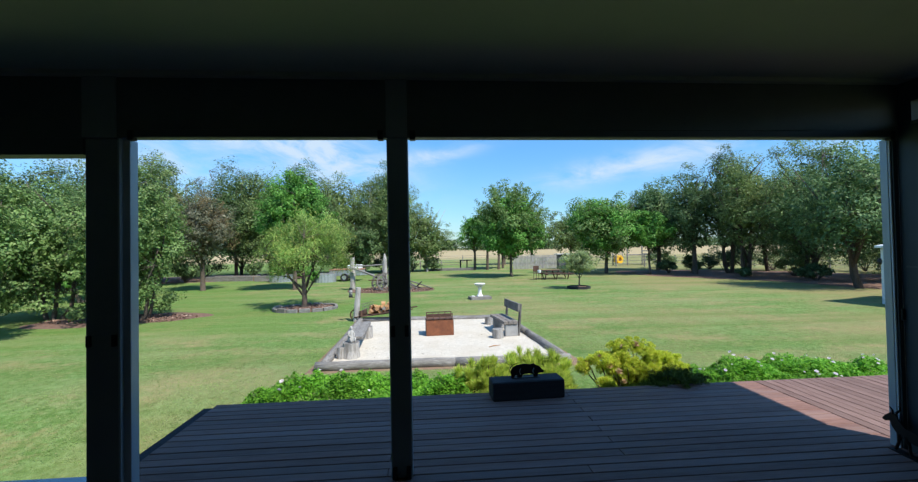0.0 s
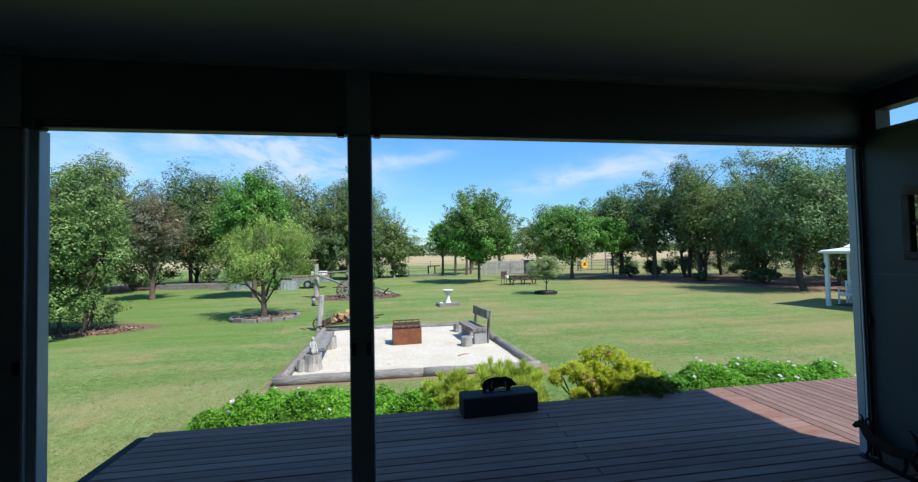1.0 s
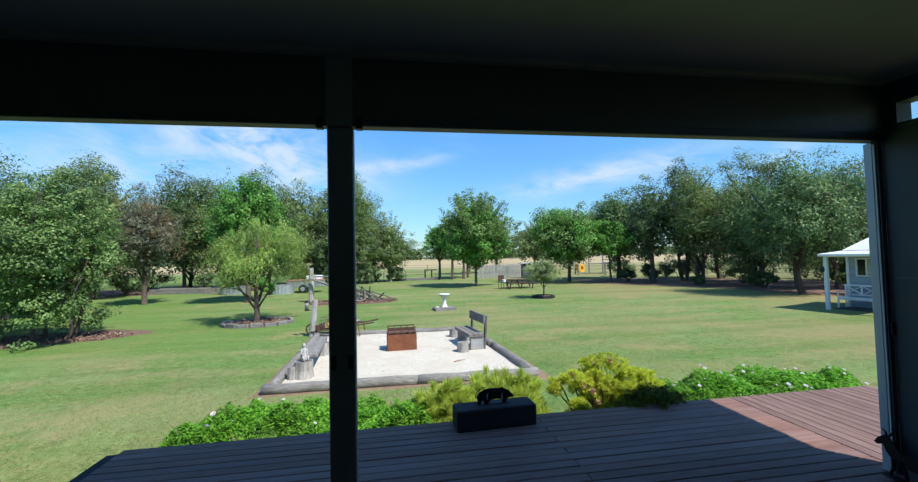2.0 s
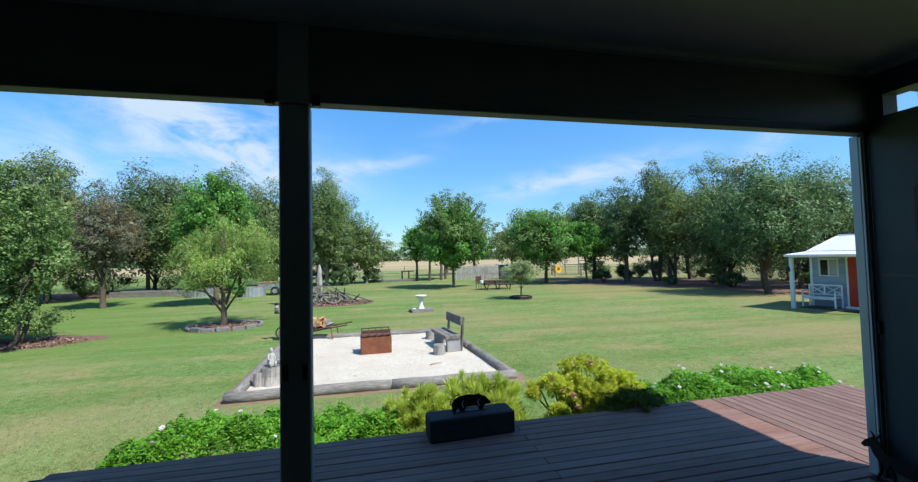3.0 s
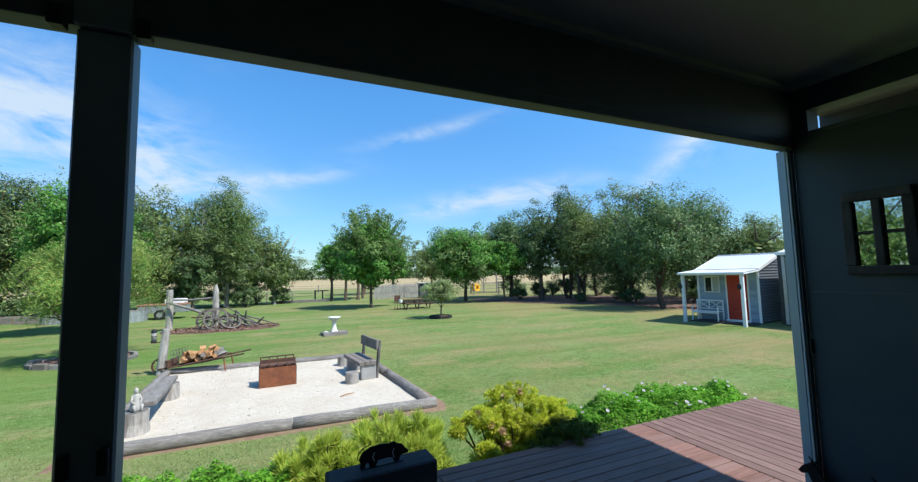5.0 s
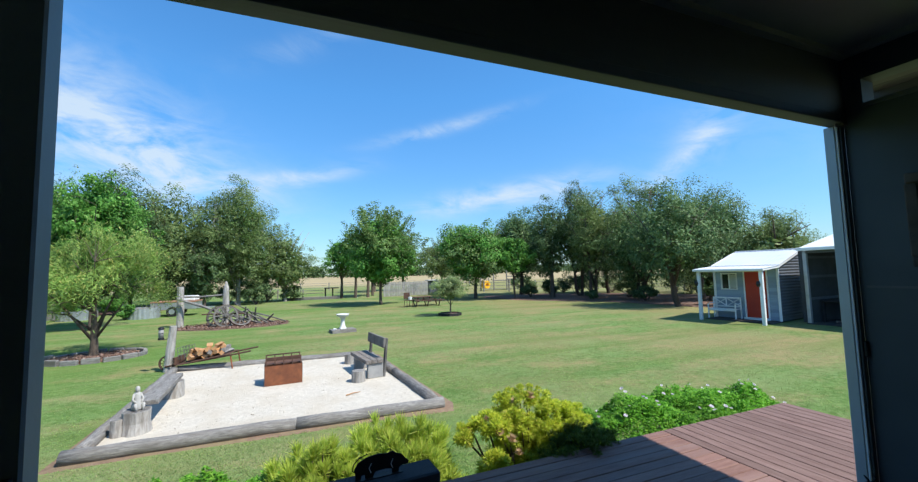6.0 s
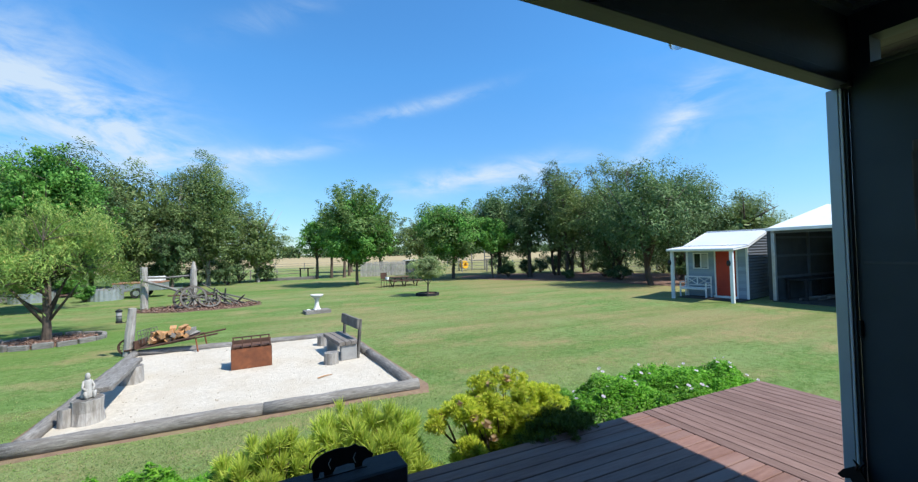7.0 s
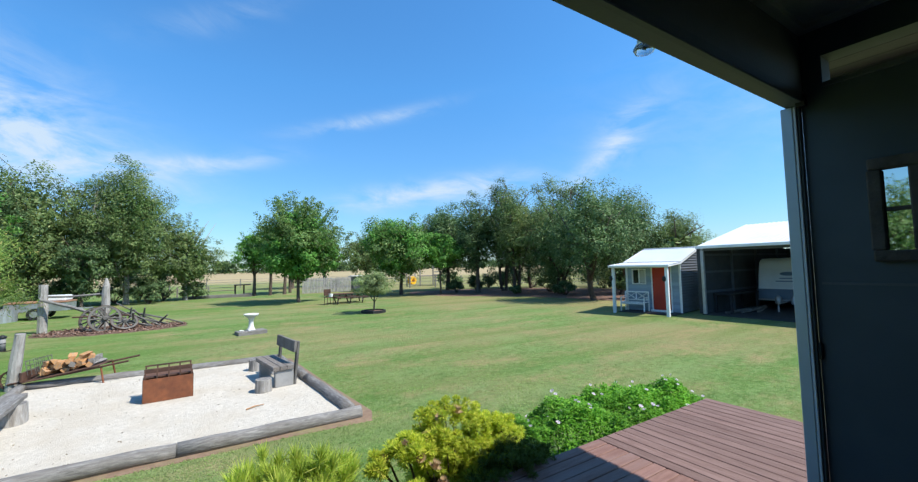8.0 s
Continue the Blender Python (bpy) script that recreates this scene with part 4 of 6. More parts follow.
wbk = new("wire_basket")
wbk.matrix_basis = bar_m @ pose(-0.60, 0.0, 0.42, 0, -10, 0)
tagged(wbk, "small grey wire basket on the loaded barrow", "basket")
for z in (0.0, 0.09, 0.18):
    for s_ in (-1, 1):
        part("wire", boxed(-0.13, 0.13, s_ * 0.16 - 0.004, s_ * 0.16 + 0.004, z, z + 0.008), TIMBER_DARK, wbk)
        part("wire", boxed(s_ * 0.13 - 0.004, s_ * 0.13 + 0.004, -0.16, 0.16, z + 0.0085, z + 0.016), TIMBER_DARK, wbk)
for x in (-0.13, -0.065, 0.0, 0.065, 0.13):
    for y in (-0.165, 0.165):
        part("wire", boxed(x - 0.004, x + 0.004, y - 0.004, y + 0.004, -0.10, 0.20), TIMBER_DARK, wbk)

# leaning post and lantern beside the pit
def rough_post(name, x, y, h, w, lean_x, lean_y, label, pointed=False, z=0.0):
    t = thing(name, x, y, z, random.uniform(-10, 10), label, "post", "old timber posts")
    bm = bmesh.new()
    pts = [(lean_x * k / 4 + random.uniform(-.01, .01), lean_y * k / 4 + random.uniform(-.01, .01), -0.05 + (h + 0.05) * k / 4) for k in range(5)]
    rr = [w, w * 0.95, w * 0.97, w * 0.9, w * (0.25 if pointed else 0.85)]
    if pointed:
        pts.insert(4, (lean_x * 0.86, lean_y * 0.86, h * 0.84))
        rr.insert(4, w * 0.85)
    tube(bm, pts, rr, 9, rough=0.10)
    part("timber", bm, TIMBER_PALE, t)
    return t


rough_post("leaning_post", -5.72, 11.0, 1.12, 0.10, 0.10, -0.02, "split grey post leaning beside the sand bed")
ln = thing("post_lantern", -5.86, 10.96, 0.0, 0, "small cylindrical lantern hung on the leaning post", "lantern")
part("bracket", tubed([(0.0, 0, 0.80), (0.10, 0.02, 0.80), (0.17, 0.03, 0.83)], 0.010, 6), BLACK, ln)
part("base", lathe(bmesh.new(), [(0.062, 0.80), (0.066, 0.81), (0.062, 0.85)], 14), BLACK, ln)
part("body", lathe(bmesh.new(), [(0.055, 0.851), (0.055, 1.06)], 14), CONCRETE_PALE, ln, "pale lantern glass", True)
part("band", lathe(bmesh.new(), [(0.058, 0.95), (0.058, 0.965)], 14), BLACK, ln)
part("cap", lathe(bmesh.new(), [(0.068, 1.061), (0.070, 1.085), (0.045, 1.11), (0.012, 1.125)], 14), BLACK, ln)

# ---- the wagon-wheel bed ----
rough_post("gate_post", -7.85, 21.8, 1.92, 0.16, 0.0, 0, "thick weathered grey gate post")
rough_post("gate_post", -6.0, 22.0, 2.12, 0.15, 0.03, 0, "weathered grey post with a pointed top", True)
rl = thing("split_rail", -7.0, 21.95, 1.42, 4, "weathered grey rail between the old posts", "rail")
part("rail", tubed([(-0.95, -0.1, 0.02), (0, 0.0, -0.02), (0.95, 0.05, 0.03)], [0.05, 0.045, 0.05], 8, rough=0.12), TIMBER_GREY, rl)
rl = thing("split_rail", -6.9, 21.3, 0.0, 4, "weathered grey beam leaning against the wheel", "rail")
part("rail", tubed([(-1.0, 0.25, 1.35), (0.1, 0.0, 0.95), (0.95, -0.2, 0.55)], [0.06, 0.06, 0.055], 8, rough=0.12), TIMBER_GREY, rl)


wr = thing("wagon_remains", 0, 0, 0, 0, "remains of an old timber wagon with spoked wheels on the mulch", "wagon")


def wagon_wheel(m, r, spokes, label):
    bm = tubed([(0, -0.13, 0), (0, -0.05, 0), (0, 0.05, 0), (0, 0.13, 0)], [0.06, 0.10, 0.10, 0.07], 14)
    t = part("wheel", bm, TIMBER_DARK, wr, label)
    t.matrix_basis = m
    part("rim", ring_of(bmesh.new(), r, 0.075, 0.06, 36), TIMBER_DARK, t)
    part("tyre", ring_of(bmesh.new(), r + 0.016, 0.015, 0.065, 36), RUST_DARK, t, "rusted iron tyre")
    for k in range(spokes):
        a = 2 * math.pi * k / spokes
        part("spoke", tubed([(0.08 * math.cos(a), 0, 0.08 * math.sin(a)), ((r - 0.06) * math.cos(a), 0, (r - 0.06) * math.sin(a))], [0.034, 0.026], 6), TIMBER_DARK, t)


wagon_wheel(pose(-5.75, 20.4, 0.53, -12, 0, 12), 0.51, 12, "weathered grey wagon wheel leaning on the bed")
wagon_wheel(pose(-6.2, 20.9, 0.50, -20, 0, -25), 0.47, 12, "weathered grey wagon wheel leaning on the post")
wagon_wheel(pose(-5.15, 20.45, 0.36, -50, 0, 20), 0.44, 10, "broken grey wagon wheel lying at a slant")
random.seed(12)
for k in range(13):
    cx, cy = random.uniform(-5.2, -3.9), random.uniform(20.5, 21.2)
    w = random.uniform(-0.5, 0.7) if k % 3 else random.uniform(1.0, 2.0)
    L, up = random.uniform(0.5, 0.95), random.uniform(-1.0, -0.5) * (0.9 if k % 3 else 1)
    a = Vector((cx - math.cos(w) * L, cy - math.sin(w) * L * 0.4, 0.5 - up * L * 0.7))
    b = Vector((cx + math.cos(w) * L, cy + math.sin(w) * L * 0.4, 0.5 + up * L * 0.7))
    low = min(a.z, b.z) - 0.07
    a.z, b.z = a.z - low, b.z - low
    part("beam", tubed([a, a.lerp(b, 0.5) + Vector((0, 0, random.uniform(-.03, .03))), b], [random.uniform(.022, .045), random.uniform(.03, .05), random.uniform(.02, .035)], 6, rough=0.15), TIMBER_DARK, wr)
part("axle", tubed([(-6.8, 20.9, 0.62), (-5.0, 20.5, 0.6)], 0.03, 8), RUST_DARK, wr, "rusted iron axle")

# ---- birdbath ----
bb = thing("bird_bath", -0.98, 15.85, 0.0, 8, "white cast-stone bird bath on a timber-edged pad", "bird bath")
part("pad", boxed(-0.48, 0.48, -0.30, 0.30, -0.02, 0.13, 0.012), TIMBER_GREY, bb, "grey timber pad")
part("pedestal", lathe(bmesh.new(), [(0.145, 0.131), (0.145, 0.17), (0.105, 0.21), (0.08, 0.33), (0.075, 0.47), (0.10, 0.56), (0.13, 0.59)], 20), STONE_WHITE, bb, "", True)
part("bowl", lathe(bmesh.new(), [(0.12, 0.591), (0.21, 0.635), (0.25, 0.70), (0.25, 0.725), (0.225, 0.72), (0.17, 0.67), (0.05, 0.65)], 24), STONE_WHITE, bb, "", True)
for k in range(5):
    stn = thing("pebble", -1.30 + random.uniform(-0.08, 0.35), 15.62 + random.uniform(-0.02, 0.06), 0.13, 0, "pale round stone on the pad", "stone", "stones by the bird bath")
    bm = bmesh.new()
    bmesh.ops.create_icosphere(bm, subdivisions=2, radius=random.uniform(0.035, 0.06), matrix=Matrix.Translation((0, 0, 0.03)) @ Matrix.Diagonal((1, 0.8, 0.65, 1)))
    part("stone", bm, STONE_WHITE, stn, "", True)


# ---- the cubby house ----
CUB_X, CUB_Y, CUB_TURN = 13.42, 11.12, -81.2
cb = thing("cubby_house", CUB_X, CUB_Y, 0.0, CUB_TURN, "pale blue weatherboard cubby house with a white awning", "cubby house")
W, F, B = 2.40, 1.36, 3.55                 # width, front wall, back wall
part("floor", boxed(0.0, W, F + 0.03, B, -0.02, 0.10), CONCRETE, cb)
part("porch_slab", boxed(-0.05, W + 0.05, 0.45, F - 0.001, -0.04, 0.035, 0.006), CONCRETE, cb)
WX0, WX1, WZ0, WZ1 = 0.30, 0.86, 1.30, 1.92
DX0, DX1, DZT = 1.20, 1.98, 2.03
nb = 15
for k in range(nb):                        # lapped boards, cut round the openings
    z0, z1 = 0.06 + k * 0.143, 0.06 + (k + 1) * 0.143 + 0.012
    spans = []
    for a, b in ((0.0, DX0 - 0.06), (DX1 + 0.06, W)):
        if a == 0.0 and z1 > WZ0 - 0.03 and z0 < WZ1 + 0.03:
            spans += [(a, WX0 - 0.05), (WX1 + 0.05, b)]
        else:
            spans.append((a, b))
    if z0 > DZT:
        spans = [(0.0, W)]
    for a, b in spans:
        part("weatherboard", boxed(a, b, F - 0.016, F + 0.004, z0, z1, m=Matrix.Translation((0, F, (z0 + z1) / 2)) @ pose(0, 0, 0, 4.5, 0, 0) @ Matrix.Translation((0, -F, -(z0 + z1) / 2))), BOARD_BLUE, cb)
bm = boxed(0.0, WX0 - 0.02, F + 0.006, F + 0.07, 0.04, 2.25)
box(bm, WX1 + 0.02, DX0, F + 0.006, F + 0.07, 0.04, 2.25)
box(bm, WX0 - 0.02, WX1 + 0.02, F + 0.006, F + 0.07, 0.04, WZ0)
box(bm, WX0 - 0.02, WX1 + 0.02, F + 0.006, F + 0.07, WZ1, 2.25)
box(bm, DX0, DX1, F + 0.006, F + 0.07, DZT, 2.25)
box(bm, DX1, W, F + 0.006, F + 0.07, 0.04, 2.25)
part("wall", bm, BOARD_BLUE, cb)
for x in (0.0, W):
    part("corner_trim", boxed(x - 0.045, x + 0.045, F - 0.05, F - 0.018, 0.03, 2.24, 0.003), WHITE, cb, "white corner trim")
dr = part("door", boxed(DX0, DX1, F - 0.012, F + 0.03, 0.12, DZT, 0.003), RED, cb, "bright red door")
part("handle", boxed(DX1 - 0.09, DX1 - 0.06, F - 0.05, F - 0.0125, 0.95, 1.08, 0.004), GALV, dr)
for z in (0.45, 0.95, 1.5):
    part("batten", boxed(DX0 + 0.03, DX1 - 0.03, F - 0.022, F - 0.0125, z, z + 0.012), RED, dr)
for a, b in ((DX0 - 0.055, DX0 - 0.002), (DX1 + 0.002, DX1 + 0.055)):
    part("door_frame", boxed(a, b, F - 0.035, F + 0.03, 0.1, DZT + 0.055, 0.003), WHITE, cb, "white door frame")
part("door_step", boxed(DX0 - 0.06, DX1 + 0.06, F - 0.18, F - 0.0125, 0.035, 0.115, 0.004), WHITE, cb, "white door step")
wn = part("window", boxed(WX0, WX1, F + 0.025, F + 0.03, WZ0, WZ1), PANE, cb, "sliding window with dark glass")
part("curtain", boxed(WX0 + 0.30, WX1 - 0.02, F + 0.012, F + 0.02, WZ0 + 0.02, WZ1 - 0.02), CURTAIN, wn, "pale curtain")
for a, b, c, d in ((WX0 - 0.05, WX1 + 0.05, WZ0 - 0.05, WZ0), (WX0 - 0.05, WX1 + 0.05, WZ1, WZ1 + 0.05), (WX0 - 0.05, WX0, WZ0, WZ1), (WX1, WX1 + 0.05, WZ0, WZ1), (0.565, 0.60, WZ0, WZ1)):
    part("window_frame", boxed(a, b, F - 0.03, F + 0.0245, c, d, 0.002), WHITE, wn, "white window frame")
ROOF_PITCH = (2.95 - 2.30) / (B + 0.05 - F)
# side walls and back
for x, mt, lab in ((W, SHEET_GREY, "ribbed grey steel side wall"), (0.0, SHEET_GREY, "ribbed grey steel side wall")):
    bm = bmesh.new()
    n = 96
    out = 1 if x > 1 else -1
    for k in range(n):                     # horizontal ribs up to the rake of the roof
        za, zb = 0.03 + 2.86 * k / n, 0.03 + 2.86 * (k + 1) / n
        ya = F + max(0.0, (zb - 2.22) / ROOF_PITCH)
        oa, ob_ = 0.012 * math.sin(2 * math.pi * k / 4), 0.012 * math.sin(2 * math.pi * (k + 1) / 4)
        if ya > B - 0.05:
            break
        q = [bm.verts.new((x + out * 0.02 + oa, ya, za)), bm.verts.new((x + out * 0.02 + oa, B, za)), bm.verts.new((x + out * 0.02 + ob_, B, zb)), bm.verts.new((x + out * 0.02 + ob_, ya, zb))]
        bm.faces.new(q if out > 0 else list(reversed(q)))
    part("side_wall", bm, mt, cb, lab)
part("back_wall", boxed(0.0, W, B - 0.03, B, 0.03, 2.82), SHEET_GREY, cb)
part("roof", corrugated(bmesh.new(), -0.10, W + 0.10, F - 0.10, B + 0.05, 2.285, 2.95, 0.15, 0.007), ROOF_WHITE, cb, "white ribbed steel roof")
part("awning", corrugated(bmesh.new(), -0.12, W + 0.12, -0.14, F - 0.05, 2.16, 2.27, 0.15, 0.006), ROOF_WHITE, cb, "white ribbed awning")
part("gutter", boxed(-0.13, W + 0.13, -0.20, -0.13, 2.07, 2.16, 0.01), WHITE, cb, "white gutter")
part("ridge_cap", boxed(-0.1, W + 0.1, B - 0.06, B + 0.06, 2.93, 2.97, 0.01), ROOF_WHITE, cb)
for x in (-0.10, W + 0.08):
    part("barge_board", boxed(x, x + 0.022, 0, 2.2, -0.09, 0.03, 0.002, m=Matrix.Translation((0, F - 0.1, 2.27)) @ pose(0, 0, 0, math.degrees(math.atan(ROOF_PITCH)), 0, 0)), WHITE, cb, "white barge board")
    part("barge_board", boxed(x, x + 0.022, 0, 1.44, -0.08, 0.02, 0.002, m=Matrix.Translation((0, -0.14, 2.15)) @ pose(0, 0, 0, 4.3, 0, 0)), WHITE, cb, "white barge board")
for x in (0.03, W - 0.03):
    pp = part("porch_post", boxed(x - 0.06, x + 0.06, -0.06, 0.06, -0.03, 2.10, 0.006), WHITE, cb, "white porch post")
    part("plaque", lathe(bmesh.new(), [(0.07, 1.46), (0.10, 1.56), (0.07, 1.68)], 8, x - 0.09, -0.02), BLACK, pp, "small dark hanging ornament")
part("porch_beam", boxed(0.0, W, -0.05, 0.05, 2.04, 2.12, 0.004), WHITE, cb)
mt = thing("door_mat", 0, 0, 0, 0, "brown mat in front of the red door", "mat")
mt.matrix_basis = pose(CUB_X, CUB_Y, 0.036, 0, 0, CUB_TURN) @ pose(1.3, 0.75, 0)
part("mat", boxed(-0.35, 0.35, -0.22, 0.22, 0, 0.015, 0.003), MULCH, mt)

gb = new("garden_bench")
gb.matrix_basis = pose(CUB_X, CUB_Y, 0.035, 0, 0, CUB_TURN) @ pose(0.50, 0.98, 0)
tagged(gb, "white painted garden bench with crossed back panels", "bench")
for k in range(4):
    part("seat_slat", boxed(-0.56, 0.56, -0.25 + k * 0.115, -0.15 + k * 0.115, 0.40, 0.42, 0.003), WHITE, gb)
for x in (-0.56, 0.52):
    part("leg", boxed(x, x + 0.045, -0.27, -0.22, 0, 0.62, 0.003), WHITE, gb)
    part("leg", boxed(x, x + 0.045, 0.20, 0.25, 0, 0.90, 0.003), WHITE, gb)
    part("arm", boxed(x - 0.005, x + 0.05, -0.29, 0.22, 0.62, 0.65, 0.003), WHITE, gb)
part("back_rail", boxed(-0.515, 0.515, 0.20, 0.24, 0.84, 0.90, 0.003), WHITE, gb)
part("back_rail", boxed(-0.515, 0.515, 0.20, 0.24, 0.48, 0.53, 0.003), WHITE, gb)
part("front_rail", boxed(-0.515, 0.515, -0.265, -0.235, 0.33, 0.395, 0.003), WHITE, gb)
for x0, x1 in ((-0.51, -0.02), (0.02, 0.51)):
    part("stile", boxed(x1 - 0.02 if x1 < 0 else x0 - 0.02, x1 + 0.02 if x1 < 0 else x0 + 0.02, 0.203, 0.237, 0.531, 0.839), WHITE, gb) if x1 < 0 else None
    for s in (-1, 1):
        a = math.degrees(math.atan2(0.31, x1 - x0))
        L = math.hypot(0.31, x1 - x0) / 2 - 0.015
        part("cross_bar", boxed(-L, L, -0.012 + s * 0.004, 0.012 + s * 0.004, -0.018, 0.018, m=Matrix.Translation(((x0 + x1) / 2, 0.22, 0.685)) @ pose(0, 0, 0, 0, s * a, 0)), WHITE, gb)

# ---- the open shed ----
SX, SY, SL, SD = 15.6, 8.22, 9.0, 9.0      # front corner, length towards -y, depth
sh = thing("open_shed", SX, SY, 0.0, -90, "open-fronted steel shed with a white roof", "shed")
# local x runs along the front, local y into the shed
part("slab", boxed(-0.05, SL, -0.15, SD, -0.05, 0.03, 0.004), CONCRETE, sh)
for x in (0.0, 4.5, 8.9):
    part("front_post", boxed(x - 0.06, x + 0.06, -0.06, 0.06, 0.03, 2.82, 0.004), GALV, sh, "grey steel post")
part("eave_beam", boxed(-0.08, SL, -0.06, 0.06, 2.70, 2.84, 0.004), PAINT_DARK, sh)
part("gutter", boxed(-0.15, SL, -0.28, -0.14, 2.80, 2.92, 0.01), WHITE, sh, "white gutter")
part("roof", corrugated(bmesh.new(), -0.15, SL, -0.20, 4.6, 2.90, 4.02, 0.19, 0.016), ROOF_WHITE, sh, "white ribbed steel roof")
part("roof", corrugated(bmesh.new(), -0.15, SL, 4.6, SD + 0.1, 4.02, 2.9, 0.19, 0.016), ROOF_WHITE, sh, "white ribbed steel roof")
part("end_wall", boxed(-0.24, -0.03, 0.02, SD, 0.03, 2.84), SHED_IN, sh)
bm = bmesh.new()
bm.faces.new([bm.verts.new(v) for v in ((-0.1, 0.0, 2.841), (-0.1, SD, 2.841), (-0.1, 4.6, 3.98))])
part("gable", bm, SHEET_GREY, sh)
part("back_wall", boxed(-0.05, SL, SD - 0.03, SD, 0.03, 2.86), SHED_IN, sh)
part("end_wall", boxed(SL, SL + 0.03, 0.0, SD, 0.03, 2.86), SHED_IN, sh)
for z in (0.9, 1.75, 2.5):
    part("girt", boxed(-0.028, 0.03, 0.1, SD - 0.1, z, z + 0.09), SHEET_GREY, sh)
for y in (2.5, 5.0, 7.5):
    part("stud", boxed(-0.027, 0.06, y, y + 0.08, 0.03, 2.83), SHEET_GREY, sh)


def at_shed(x, y, z=0.03, turn=0.0):
    return pose(SX, SY, 0, 0, 0, -90) @ pose(x, y, z, 0, 0, turn)


wb = new("workbench")
wb.matrix_basis = at_shed(0.42, 1.9)
tagged(wb, "dark timber workbench against the shed wall", "workbench")
part("top", boxed(-0.35, 0.35, -1.3, 1.3, 0.78, 0.84, 0.004), TIMBER_BLACK, wb)
for x in (-0.3, 0.3):
    for y in (-1.2, 1.2):
        part("leg", boxed(x - 0.04, x + 0.04, y - 0.04, y + 0.04, 0, 0.779), TIMBER_BLACK, wb)
for k in range(5):
    tb = new("stored_timber")
    tb.matrix_basis = at_shed(0.7 + 0.05 * k, 1.9 + 0.3 * k, 0.03 + 0.07 * (k % 2), 80 + 6 * k)
    tagged(tb, "length of old timber lying in the shed", "timber", "timber in the shed")
    part("beam", boxed(-1.2, 1.2, -0.05, 0.05, 0, 0.07, 0.004), TIMBER_GREY, tb)


def caravan():
    t = new("caravan")
    t.matrix_basis = at_shed(0.62, 3.55)
    tagged(t, "white caravan with a blue-grey band parked in the shed", "caravan")
    bm = bmesh.new()
    prof = [(0.0, 0.42), (-0.02, 0.95), (0.06, 1.55), (0.22, 2.12), (0.42, 2.28), (4.4, 2.32), (4.7, 2.1), (4.75, 0.42)]
    a = [bm.verts.new((0.0, y, z)) for y, z in prof]
    b = [bm.verts.new((2.3, y, z)) for y, z in prof]
    bm.faces.new(a)
    bm.faces.new(list(reversed(b)))
    for i in range(len(prof)):
        k = (i + 1) % len(prof)
        bm.faces.new((a[k], a[i], b[i], b[k]))
    bmesh.ops.recalc_face_normals(bm, faces=bm.faces)
    bmesh.ops.bevel(bm, geom=list(bm.edges), offset=0.05, segments=2, affect="EDGES")
    part("body", bm, VAN_WHITE, t)
    part("band", boxed(0.02, 2.28, -0.04, -0.02, 0.47, 0.92, 0.008), VAN_BLUE, t, "blue-grey lower band")
    part("bumper", boxed(0.0, 2.3, -0.07, 0.1, 0.40, 0.47, 0.01), GALV, t)
    ep = part("emblem", lathe(bmesh.new(), [(0.30, 0.0), (0.29, 0.006)], 24), VAN_BLUE, t, "blue-grey oval emblem")
    ep.matrix_basis = Matrix.Translation((1.15, 0.0, 1.60)) @ pose(0, 0, 0, 82, 0, 0) @ Matrix.Diagonal((1.0, 0.28, 1, 1))
    for k, w in enumerate((0.62, 0.9)):
        lb = part("lettering_bar", boxed(-w / 2, w / 2, -0.006, 0.0, -0.022, 0.022), VAN_BLUE, t, "dark bar of lettering")
        lb.matrix_basis = Matrix.Translation((1.15, -0.02 + 0.012 * (1 - k), 1.40 - k * 0.13)) @ pose(0, 0, 0, -8, 0, 0)
    part("drawbar", boxed(1.10, 1.20, -1.1, -0.05, 0.36, 0.44, 0.006), GALV, t)
    part("jockey_wheel", lathe(bmesh.new(), [(0.03, 0.0), (0.035, 0.05), (0.02, 0.5)], 10, 1.05, -0.9), GALV, t)
    for x in (0.85, 1.42):
        part("gas_bottle", lathe(bmesh.new(), [(0.11, 0.30), (0.13, 0.33), (0.13, 0.55), (0.07, 0.62), (0.04, 0.66)], 14, x, -0.28), GALV, t, "grey gas bottle", True)
    for y in (2.1, 3.0):
        for x in (0.12, 2.18):
            w = part("wheel", tubed([(x - 0.09, y, 0.34), (x + 0.09, y, 0.34)], 0.34, 20), RUBBER, t)
            part("rim", tubed([(x - 0.095, y, 0.34), (x + 0.095, y, 0.34)], 0.19, 14), GALV, w)


caravan()

# ---- across the lawn ----
def planter():
    t = thing("planter_ring", 4.95, 19.25, 0, 0, "dark timber planter ring round a small tree", "planter")
    for k in range(8):
        a = 2 * math.pi * k / 8
        part("board", boxed(-0.24, 0.24, -0.03, 0.03, -0.02, 0.14, 0.006, m=pose(0.55 * math.cos(a), 0.55 * math.sin(a), 0, 0, 0, math.degrees(a) + 90)), TIMBER_BLACK, t)
    part("soil", lathe(bmesh.new(), [(0.50, 0.0), (0.50, 0.09), (0.2, 0.12)], 16), MULCH, t)


planter()

